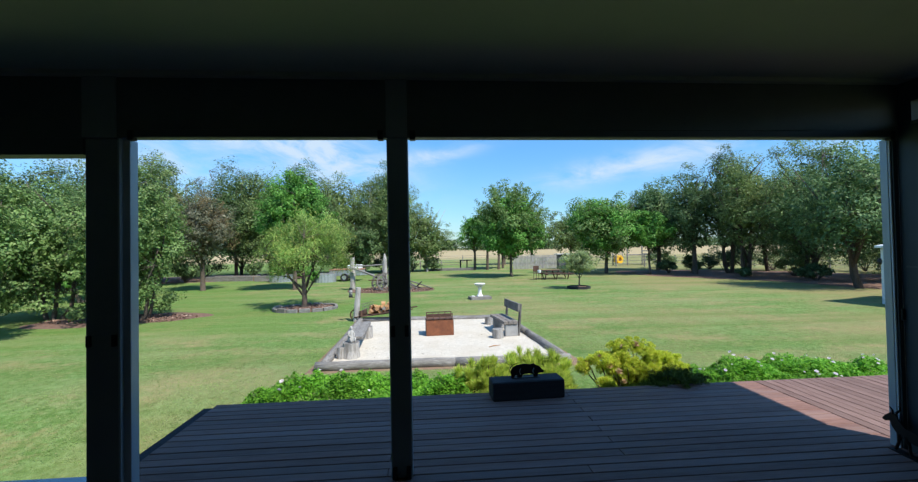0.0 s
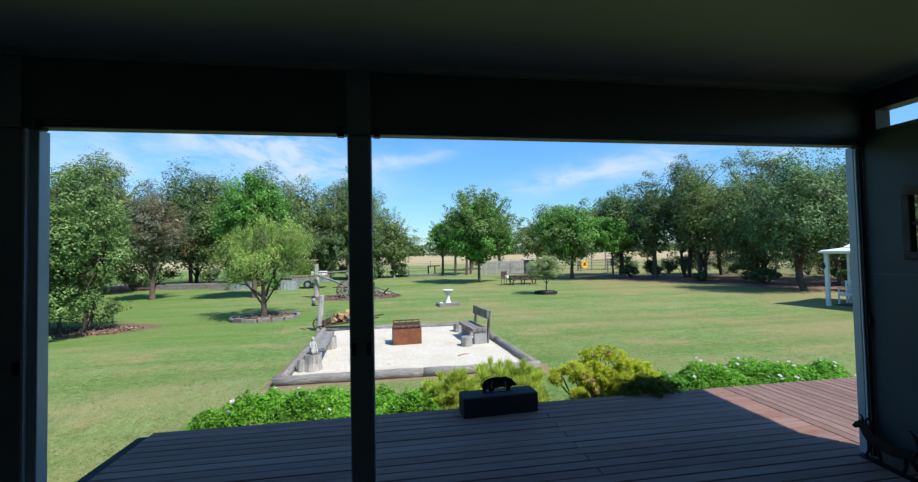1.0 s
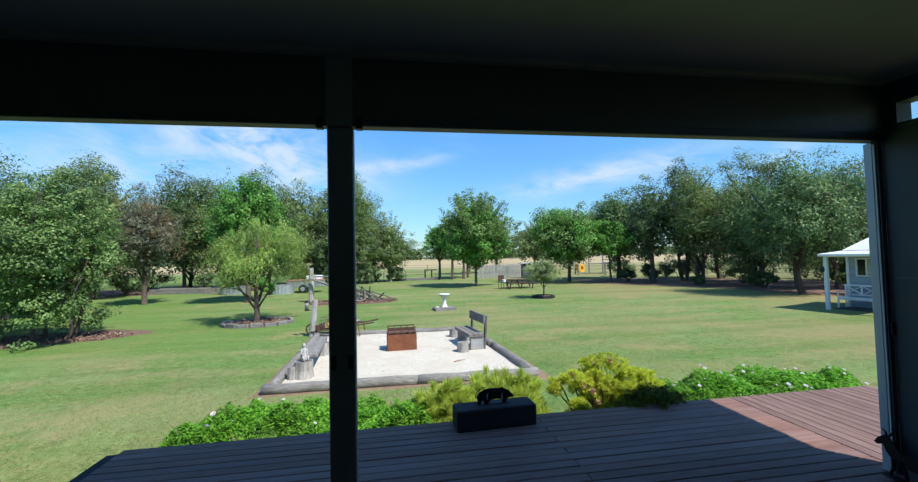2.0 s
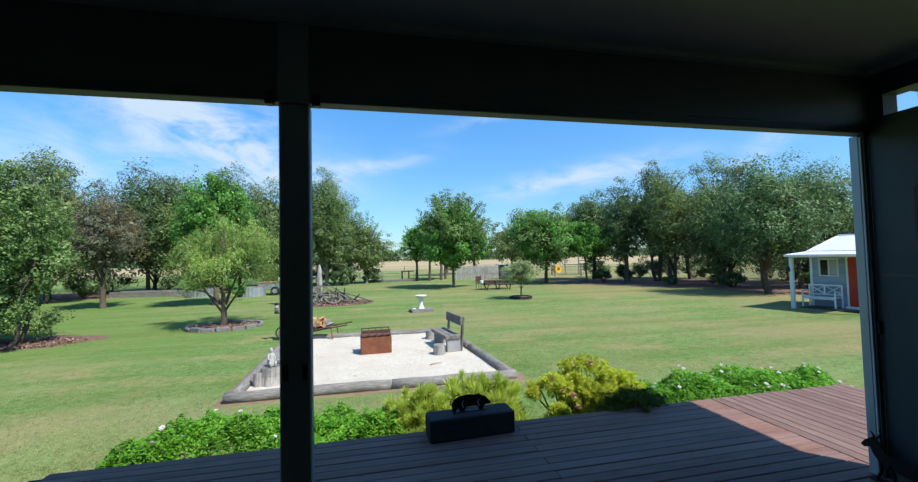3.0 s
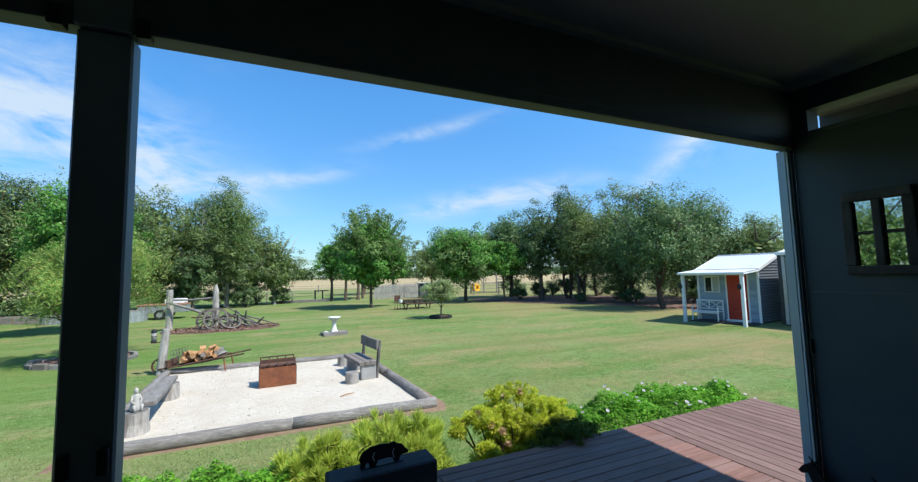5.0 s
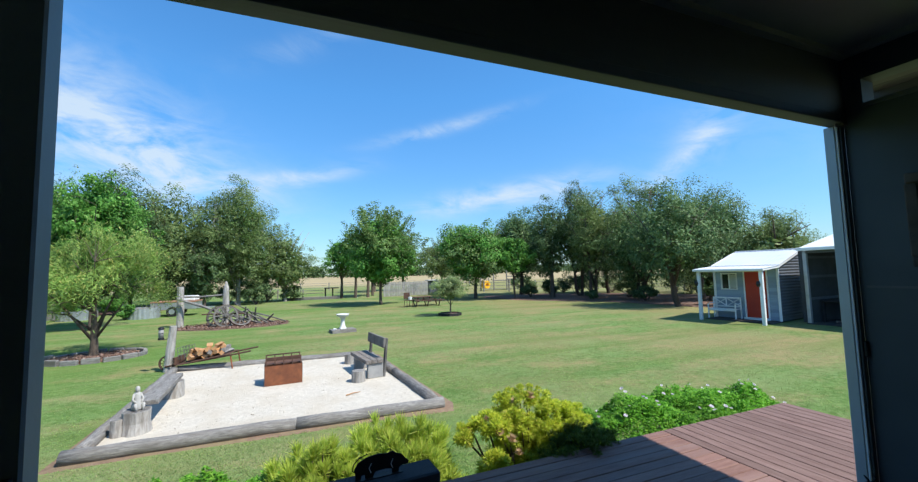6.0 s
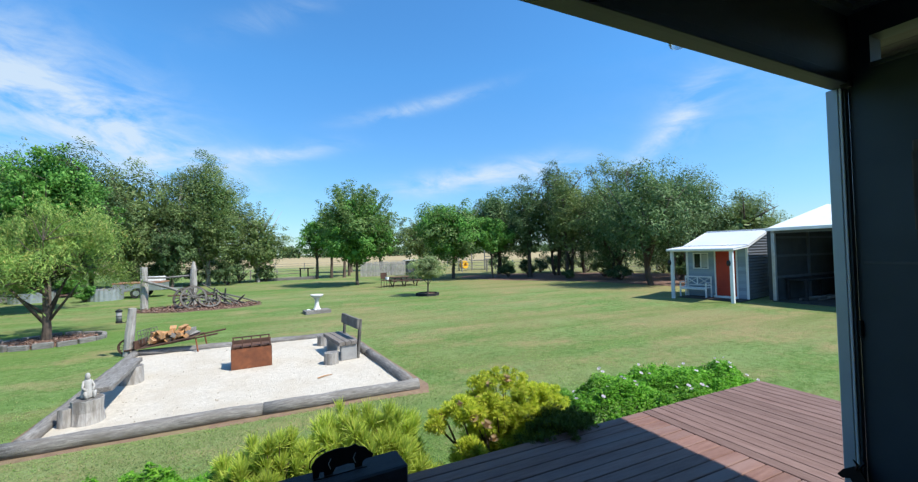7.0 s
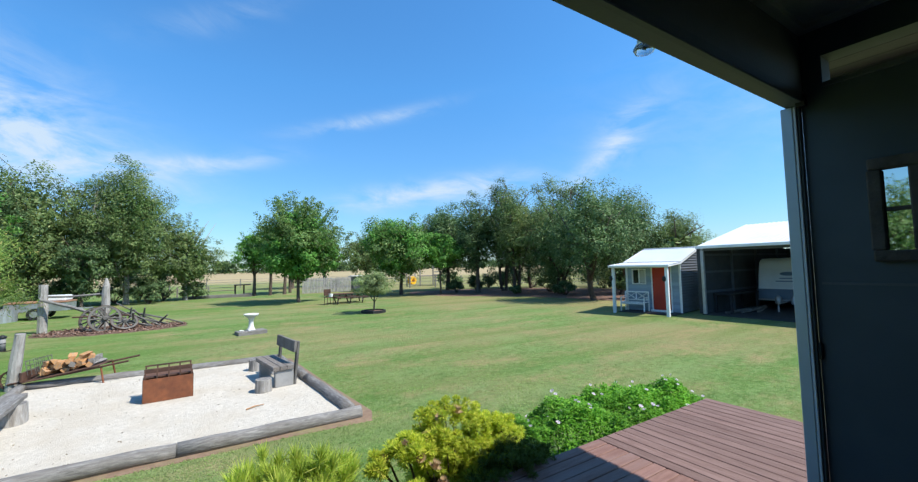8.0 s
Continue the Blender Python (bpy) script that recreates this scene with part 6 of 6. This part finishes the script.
tree(11.6, 30.6, 7.2, 3.3, 1.0, "round bright green shade tree", L_BRIGHT, trunk=0.15, clumps=344, per=80, size=0.186, slim=0.75, seed=70, shape=0.15, second=L_MID)
tree(14.0, 28.0, 5.2, 1.75, 1.9, "small bright green tree with a slim trunk", L_BRIGHT, trunk=0.08, clumps=164, per=70, size=0.161, slim=0.75, seed=71)
tree(17.3, 32.5, 8.7, 3.2, 1.3, "large blue-green she-oak behind the lawn", L_BLUE, trunk=0.2, clumps=360, per=76, size=0.226, slim=0.4, seed=72)
tree(6.8, 52.0, 8.8, 2.4, 1.0, "distant grey-green tree beyond the garden", L_GREY, trunk=0.2, clumps=164, per=62, size=0.274, seed=73, group="far trees", second=L_OLIVE)
tree(11.2, 54.0, 8.4, 3.2, 1.0, "distant olive tree beyond the garden", L_OLIVE, trunk=0.2, clumps=194, per=62, size=0.274, seed=74, group="far trees")
tree(15.5, 50.0, 8.0, 3.2, 1.0, "distant olive tree beyond the garden", L_OLIVE, trunk=0.2, clumps=194, per=62, size=0.274, seed=75, group="far trees")
# right-hand shelter belt
for i, (x, y, H, rx, leaf, bk, sl) in enumerate(((17.0, 27.0, 9.3, 2.0, L_DARK, BARK, 0.4), (20.2, 27.3, 10.9, 1.9, L_DARK, BARK, 0.4), (19.0, 24.2, 9.4, 2.3, L_OLIVE, BARK, 0.4), (22.9, 24.0, 10.2, 2.4, L_OLIVE, BARK, 0.4),
                                                (20.3, 21.0, 7.8, 2.7, L_BLUE, BARK, 0.42), (18.2, 16.0, 8.0, 2.7, L_BLUE, BARK, 0.42), (22.3, 17.5, 8.7, 3.0, L_BLUE, BARK, 0.42), (26.0, 15.2, 6.2, 2.3, L_OLIVE, BARK, 0.3), (26.5, 20.5, 9.0, 3.2, L_DARK, BARK, 0.4),
                                                (24.5, 28.5, 9.5, 3.0, L_DARK, BARK, 0.4))):
    tree(x, y, H, rx * 1.10, 0.85, "spreading shelter-belt tree with a low forked trunk", leaf, bk, trunk=0.2, stems=1 if i in (0, 3) else 2, limbs=11, clumps=314, per=76, size=0.177, slim=sl, seed=80 + i, group="shelter belt", shape=0.2)
tree(33.0, 9.0, 6.4, 2.0, 1.0, "olive tree behind the shed", L_OLIVE, trunk=0.15, clumps=134, per=62, size=0.202, seed=99, group="shelter belt")
tree(4.95, 19.2, 2.32, 1.08, 0.65, "small pale olive tree in a timber ring", L_PALE, trunk=0.045, limbs=9, clumps=170, per=80, spread=0.15, size=0.085, slim=0.3, seed=100)


def shrub(x, y, h, r, label, leaf, seed, size=0.13, group="low shrubs", clumps=70, per=42):
    random.seed(seed)
    np.random.seed(seed)
    t = thing("shrub", x, y, ground_z(x, y), 0, label, "shrub", group)
    pts, hearts = crown_points(clumps, r, r, 0.12, h, 0.1)
    bm = bmesh.new()
    for p in pts[:14]:
        tube(bm, [(0, 0, -0.05), (p[0] * 0.4, p[1] * 0.4, p[2] * 0.5), tuple(p)], [0.03, 0.02, 0.006], 5, cap=False)
    part("woody_base", bm, BARK, t)
    crown_leaves(t, pts, per, 0.18 * r, size, 0.5, leaf, 0.0, "", hearts)


for i, (x, y, h, r, leaf) in enumerate(((19.6, 19.8, 1.0, 0.9, L_DARK), (21.5, 23.2, 1.4, 1.1, L_OLIVE), (18.2, 23.6, 0.8, 0.6, L_DARK), (20.0, 14.6, 1.5, 1.1, L_DARK), (22.8, 14.2, 1.4, 1.1, L_OLIVE), (24.5, 18.5, 1.7, 1.4, L_DARK), (18.5, 29.5, 1.5, 1.1, L_DARK),
                                        (-14.0, 33.0, 1.3, 0.9, L_BRIGHT), (-18.5, 33.5, 1.7, 1.2, L_DARK), (-11.2, 36.5, 1.8, 1.3, L_DARK), (-23.0, 31.5, 1.8, 1.4, L_DARK), (-28.0, 29.0, 1.9, 1.6, L_DARK), (-5.8, 37.0, 1.9, 1.4, L_DARK), (-3.0, 40.0, 1.5, 1.1, L_DARK),
                                        (-33.0, 26.5, 2.0, 1.7, L_DARK), (-25.8, 24.0, 1.5, 1.1, L_BRIGHT), (-16.0, 37.0, 2.2, 1.6, L_DARK), (-8.3, 40.5, 2.2, 1.6, L_DARK), (9.0, 40.8, 1.3, 0.9, L_BRIGHT), (26.0, 30.0, 2.4, 2.2, L_DARK), (22.5, 33.0, 2.2, 2.0, L_DARK), (30.0, 26.0, 2.6, 2.4, L_DARK), (31.0, 20.0, 2.4, 2.2, L_DARK), (28.0, 23.0, 2.2, 2.0, L_OLIVE), (20.0, 36.5, 2.0, 1.8, L_DARK), (15.8, 28.5, 1.2, 0.8, L_DARK), (-12.5, 40.0, 3.0, 2.4, L_DARK), (-18.0, 39.0, 3.2, 2.6, L_DARK), (-24.0, 36.0, 3.2, 2.8, L_DARK), (-30.0, 31.0, 3.0, 2.6, L_DARK), (-36.0, 28.0, 3.0, 2.8, L_DARK), (-6.8, 41.5, 2.6, 2.0, L_DARK), (-9.8, 37.5, 2.3, 1.7, L_DARK), (-15.2, 29.8, 1.25, 0.7, L_BRIGHT), (21.8, 30.2, 2.6, 1.7, L_DARK), (24.4, 31.2, 2.7, 1.9, L_DARK), (27.5, 27.6, 2.7, 2.0, L_DARK), (29.3, 23.4, 2.7, 2.0, L_DARK), (26.6, 18.0, 2.6, 1.8, L_DARK), (-5.2, 40.6, 2.6, 1.7, L_DARK), (-11.9, 27.9, 0.95, 0.55, L_BRIGHT))):
    shrub(x, y, h, r, "low leafy shrub under the trees", leaf, 200 + i, 0.15)

# far shelter belts beyond the paddock
random.seed(9)
np.random.seed(9)
belt = []
for k in range(900):
    x = random.uniform(-420, 420)
    h = 7 + 4 * noise.noise(Vector((x * 0.03, 0, 0))) + random.uniform(-1, 1.5)
    belt.append((x, 330 + random.uniform(-8, 8), h))
b = np.array(belt)
c = np.repeat(b, 42, axis=0)
pos = c.copy()
pos[:, 0] += np.random.normal(size=len(c)) * 2.2
pos[:, 1] += np.random.normal(size=len(c)) * 2.2
pos[:, 2] *= np.random.uniform(0.05, 1.0, len(c)) ** 0.8
d = unit(np.random.normal(size=pos.shape))
w = unit(np.cross(d, np.random.normal(size=pos.shape)))
tagged(leaves_mesh("far_tree_line", pos, d * 0.9, w * 0.65, L_DARK), "dark distant line of trees across the paddock", "trees", "", "stuff")
for rx0, ry0, n, x1, y1 in ((34, 26, 260, 90, 60), (-45, 30, 260, -110, 90), (30, 2, 160, 60, -40), (-44, 36, 240, -15, 50)):
    q = np.column_stack([np.linspace(rx0, x1, n) + np.random.normal(size=n) * 2.5, np.linspace(ry0, y1, n) + np.random.normal(size=n) * 2.5, np.random.uniform(4.5, 7.0, n)])
    c = np.repeat(q, 36, axis=0)
    c[:, :2] += np.random.normal(size=(len(c), 2)) * 1.0
    c[:, 2] *= np.random.uniform(0.12, 1.0, len(c)) ** 0.7
    d = unit(np.random.normal(size=c.shape))
    w = unit(np.cross(d, np.random.normal(size=c.shape)))
    tagged(leaves_mesh("far_tree_line", c, d * 0.17, w * 0.10, L_DARK), "dark line of trees along the boundary", "trees", "", "stuff")


# ---- planting along the deck ----
def rosette(name, petals, r, wide, cup, material):
    """One connected flower head."""
    bm = bmesh.new()
    c = bm.verts.new((0, 0, 0))
    for ring in range(2):
        n = petals - 2 * ring
        for i in range(n):
            a = 2 * math.pi * (i + 0.5 * ring) / n
            rr = r * (1 - 0.35 * ring)
            ux, uy = math.cos(a), math.sin(a)
            tip = bm.verts.new((ux * rr, uy * rr, cup * r * (1 + ring)))
            l = bm.verts.new((ux * rr * 0.6 - uy * wide, uy * rr * 0.6 + ux * wide, cup * r * 0.7 * (1 + ring)))
            q = bm.verts.new((ux * rr * 0.6 + uy * wide, uy * rr * 0.6 - ux * wide, cup * r * 0.7 * (1 + ring)))
            bm.faces.new((c, q, tip, l))
    me = bpy.data.meshes.new(name)
    bm.to_mesh(me)
    bm.free()
    me.materials.append(material)
    return me


PETALS = rosette("flower", 7, 0.034, 0.013, 0.35, FLOWER)
FADED = rosette("flower_head", 15, 0.062, 0.008, 0.6, DEADHEAD)


def place_flower(name, mesh, t, p, label):
    ob = new(name, mesh)
    ob.parent = t
    ob.matrix_basis = pose(*p, random.uniform(-40, 15), random.uniform(-30, 30), random.uniform(0, 360)) @ Matrix.Scale(random.uniform(0.5, 0.9), 4)
    tagged(ob, label)


def ground_cover(x0, x1, y0, y1, h, label, seed, count, flowers, size=0.021):
    """A low mound of small ferny leaves with pale flowers."""
    random.seed(seed)
    np.random.seed(seed)
    t = thing("ground_cover", (x0 + x1) / 2, (y0 + y1) / 2, 0, 0, label, "plant", "plants along the deck")
    cx, cy = (x0 + x1) / 2, (y0 + y1) / 2

    def top(u, v):
        e = max(0.0, 1 - abs(u) ** 3.2) * max(0.0, 1 - abs(v) ** 3.0)
        return h * (e ** 0.5) * (0.86 + 0.22 * noise.noise(Vector((u * (x1 - x0) * 1.6 + seed, v * (y1 - y0) * 1.6, 0))) + 0.10 * noise.noise(Vector((u * (x1 - x0) * 5, v * (y1 - y0) * 5, seed))))
    u, v = np.random.uniform(-1, 1, count), np.random.uniform(-1, 1, count)
    z = np.array([max(0.02, top(a, b)) for a, b in zip(u, v)])
    z = z * (1 - np.abs(np.random.normal(size=count)) * 0.09)
    pos = np.column_stack([u * (x1 - x0) / 2, v * (y1 - y0) / 2, z])
    d = unit(np.random.normal(size=pos.shape) * (1, 1, 0.45))
    w = unit(np.cross(d, np.random.normal(size=pos.shape) * 0.35 + (0, 0, 1)))
    s = np.random.uniform(0.5, 1.3, (count, 1)) * size
    leaves_mesh("foliage", pos, d * s, w * s * 0.42, L_COVER, t, "small ferny bright green leaves", 0.3)
    bm = bmesh.new()
    for k in range(50):
        a, b = random.uniform(-0.9, 0.9), random.uniform(-0.9, 0.9)
        zz = top(a, b)
        tube(bm, [(a * (x1 - x0) / 2 * 0.8, b * (y1 - y0) / 2 * 0.8, -0.05), (a * (x1 - x0) / 2, b * (y1 - y0) / 2, max(0.05, zz - 0.03))], [0.008, 0.004], 4, cap=False)
    part("woody_base", bm, BARK, t)
    for k in range(flowers):
        a, b = random.uniform(-0.9, 0.9), random.uniform(-0.9, 0.9)
        p = np.array([a * (x1 - x0) / 2, b * (y1 - y0) / 2, top(a, b) + 0.025])
        place_flower("flower", PETALS, t, p, "small white flower head")
    return t


def tuft_bush(x, y, z0, pts, label, leaf, seed, per=26, L=0.10, heads=0, thick=0.0045):
    """A wiry shrub whose twigs end in tufts of needles."""
    random.seed(seed)
    np.random.seed(seed)
    t = thing("needle_shrub", x, y, 0, 0, label, "shrub", "plants along the deck")
    bm = bmesh.new()
    for p in pts[:: max(1, len(pts) // 60)]:
        p = Vector(p)
        tube(bm, [(p.x * 0.12, p.y * 0.12, -0.05), (p.x * 0.45, p.y * 0.45, p.z * 0.55), tuple(p)], [0.014, 0.009, 0.004], 5, cap=False)
    part("woody_base", bm, BARK, t, "dark wiry stems")
    n = len(pts)
    c = np.repeat(pts, per, axis=0)
    out = unit(np.repeat(pts - np.array([0, 0, z0 * 0.45]), per, axis=0))
    d = unit(out * 0.9 + np.array([0, 0, 0.55]) + np.random.normal(size=c.shape) * 0.62)
    ln = np.random.uniform(0.6, 1.2, (len(c), 1)) * L * 0.5
    back = np.random.uniform(0, 0.5, (len(c), 1)) * L
    pos = c - out * back + d * ln
    w = unit(np.cross(d, out + np.random.normal(size=c.shape) * 0.45 + np.array([0.25, -0.3, 0.7])))
    leaves_mesh("foliage", pos, d * ln, w * thick, leaf, t, "tufts of soft needles", 0.0)
    for k in range(heads):
        p = pts[random.randrange(n)] * np.array([1.02, 1.02, 1.02])
        place_flower("flower_head", FADED, t, p, "faded pink-brown flower head")
    return t


def mound(n, rx, ry, z0, h, seed, flat=0.5):
    np.random.seed(seed)
    d = unit(np.random.normal(size=(n, 3)))
    d[:, 2] = np.abs(d[:, 2]) * 1.0 - 0.15
    r = np.random.uniform(0.55, 1.0, n) * np.array([1 + 0.35 * noise.noise(Vector(v * 2.3) + Vector((seed, 0, 0))) for v in d])
    p = d * r[:, None]
    return np.column_stack([p[:, 0] * rx, p[:, 1] * ry, z0 + p[:, 2] * (h - z0)])


ground_cover(-5.65, -2.65, 1.45, 2.75, 1.02, "mound of bright green scented pelargonium with a few flowers", 301, 52000, 10)
ground_cover(-3.45, -2.35, 1.40, 2.2, 1.12, "bright green pelargonium beside the post", 302, 16000, 5)
ground_cover(-0.62, 2.85, 1.42, 2.72, 1.02, "mound of bright green pelargonium dotted with white flowers", 303, 57000, 70)
def pompom_bush(x, y, pts, label, leaf, seed, radius, per, heads=0, thick=0.0045):
    """A shrub of round needle balls on dark stems."""
    random.seed(seed)
    np.random.seed(seed)
    t = thing("needle_shrub", x, y, 0, 0, label, "shrub", "plants along the deck")
    bm = bmesh.new()
    for p in pts[:: max(1, len(pts) // 70)]:
        p = Vector(p)
        tube(bm, [(p.x * 0.12, p.y * 0.12, -0.05), (p.x * 0.4, p.y * 0.4, p.z * 0.6), tuple(p * 0.98)], [0.014, 0.009, 0.004], 5, cap=False)
    part("woody_base", bm, BARK, t, "dark wiry stems")
    n = len(pts)
    c = np.repeat(pts, per, axis=0)
    rr = np.repeat(np.random.uniform(0.7, 1.3, (n, 1)), per, axis=0) * radius
    d = unit(np.random.normal(size=c.shape) + np.array([0, 0, 0.45]))
    ln = rr * np.random.uniform(0.28, 0.5, (len(c), 1))
    pos = c + d * (rr - ln)
    w = unit(np.cross(d, np.random.normal(size=c.shape) * 0.6 + np.array([0.25, -0.3, 0.8])))
    leaves_mesh("foliage", pos, d * ln, w * thick, leaf, t, "round tufts of soft needles", 0.0)
    for k in range(heads):
        p = pts[random.randrange(n)] * np.array([1.04, 1.04, 1.03])
        place_flower("flower_head", FADED, t, p, "faded pink-brown flower head")
    return t


def lumps(n, seed, balls):
    """Points spread over the skins of several rounded lumps: x, y, z, half width, half height."""
    np.random.seed(seed)
    share = np.array([r * h for _, _, _, r, h in balls])
    which = np.random.choice(len(balls), n, p=share / share.sum())
    b = np.array(balls)[which]
    d = unit(np.random.normal(size=(n, 3)) + (0, 0, 0.35))
    r = np.random.uniform(0.55, 1.0, (n, 1))
    return b[:, :3] + d * r * np.column_stack([b[:, 3], b[:, 3] * 0.85, b[:, 4]])


pompom_bush(-0.95, 1.80, lumps(620, 311, ((0.05, 0.06, 1.09, 0.33, 0.19), (0.34, 0.0, 0.97, 0.27, 0.17), (-0.16, 0.0, 0.98, 0.24, 0.16), (-0.38, -0.05, 1.06, 0.17, 0.08), (-0.58, -0.04, 1.01, 0.09, 0.07),
                                          (0.12, -0.12, 0.80, 0.33, 0.18), (-0.42, -0.26, 0.84, 0.11, 0.09), (0.50, 0.12, 0.82, 0.20, 0.14), (0.0, 0.1, 0.62, 0.40, 0.22))),
            "open shrub of yellow-green needle tufts on bare dark stems", L_NEEDLE, 311, 0.060, 105, 0, 0.0038)
t = bpy.data.objects["needle_shrub"]
random.seed(91)
for p in ((-0.44, -0.10, 1.13), (-0.34, -0.16, 1.03), (-0.55, -0.05, 1.04), (-0.20, 0.0, 1.08), (-0.10, 0.0, 1.19), (0.02, -0.02, 1.21), (-0.28, -0.22, 0.98), (-0.22, -0.24, 0.88)):
    place_flower("flower_head", FADED, t, p, "faded pink-brown flower head")
bm = bmesh.new()
for p in ((-0.38, -0.05, 1.02), (-0.50, -0.03, 1.0), (-0.42, -0.26, 0.84), (-0.24, -0.1, 0.98)):
    tube(bm, [(-0.22, -0.22, -0.05), (-0.26, -0.24, 0.55), (p[0] * 0.8 - 0.03, p[1] - 0.06, 0.80), p], [0.016, 0.013, 0.010, 0.006], 6, cap=False)
part("stem", bm, BARK, t, "bare dark stems")
# front shrub under the eave, its shade painted in with the darker leaves
pompom_bush(-0.72, 1.42, lumps(330, 312, ((0.06, 0.03, 0.92, 0.30, 0.13), (0.26, 0.02, 0.86, 0.20, 0.11), (-0.18, -0.02, 0.83, 0.19, 0.09), (0.04, 0.05, 0.72, 0.34, 0.17))), "needle shrub leaning over the deck, roof shade put into its leaf colour", L_SHADY, 312, 0.055, 80, 0, 0.0032)
tuft_bush(-2.02, 1.85, 0.9, mound(250, 0.48, 0.38, 0.72, 1.25, 313), "loose shrub of soft yellow-green needles behind the sleeper", L_NEEDLE2, 313, 105, 0.11, 3, 0.0030)
tuft_bush(-2.65, 1.82, 0.8, mound(190, 0.44, 0.36, 0.72, 1.16, 314), "loose shrub of soft yellow-green needles by the deck", L_NEEDLE2, 314, 105, 0.10, 3, 0.0030)

# ---- lawn blades near the house ----
np.random.seed(77)
NB = 170000
gr, ga = 1.5 + np.abs(np.random.normal(size=NB)) * 6.2, np.random.uniform(radians(-5), radians(185), NB)
gx, gy = -1.8 + gr * np.cos(ga), 0.6 + gr * np.sin(ga)
keep = ~((gx > -5.6) & (gx < -0.2) & (gy > 5.3) & (gy < 10.9)) & (gy > 0.6) & ~((gx > -5.4) & (gx < 1.9) & (gy < 1.5))
gx, gy = gx[keep], gy[keep]
gz = np.array([ground_z(a, b) for a, b in zip(gx, gy)])
d = unit(np.random.normal(size=(len(gx), 3)) * (1, 1, 0.2) + (0, 0, 0.35))
w = unit(np.cross(d, np.random.normal(size=d.shape) * 0.35 + (0, 0, 1)))
hl = np.random.uniform(0.010, 0.024, (len(gx), 1))
tagged(leaves_mesh("grass", np.column_stack([gx, gy, gz + 0.012]), d * hl, w * 0.004, BLADE), "short mown grass blades", "grass", "", "stuff")

# ---- deck boards ----
random.seed(1)
pitch = 0.0925
shared = {}


def board_mesh(L, wd, along_x, mat_):
    key = (round(L, 3), wd, along_x)
    if key not in shared:
        bm = boxed(-L / 2, L / 2, -wd / 2, wd / 2, -0.024, 0.0, 0.004) if along_x else boxed(-wd / 2, wd / 2, -L / 2, L / 2, -0.024, 0.0, 0.004)
        me = bpy.data.meshes.new("board")
        bm.to_mesh(me)
        bm.free()
        me.materials.append(mat_)
        shared[key] = me
    return shared[key]


k = 0
y = 1.37
while y > -5.5:
    spans = ((-5.24, -1.9), (-1.897, 0.115)) if k % 2 else ((-5.24, -3.5), (-3.497, 0.115))
    if y - pitch < -0.1:
        spans = ((-9.0, -5.25), (-5.247, -2.2), (-2.197, 0.045)) if k % 2 else ((-9.0, -6.2), (-6.197, -3.5), (-3.497, 0.045))
    for a, b in spans:
        ob = new("board", board_mesh(b - a, pitch - 0.0055, True, DECK))
        ob.parent = deck
        ob.location = ((a + b) / 2, y - pitch / 2, DZ + random.uniform(-0.0015, 0.0015))
    y -= pitch
    k += 1
for k in range(17):
    x = 0.122 + k * 0.0965
    L = 1.37 + 5.5
    ob = new("board", board_mesh(L, 0.0895, False, DECK_Y))
    ob.parent = deck
    ob.location = (x + 0.0925 / 2, 1.37 - L / 2, DZ + random.uniform(-0.0015, 0.0015))
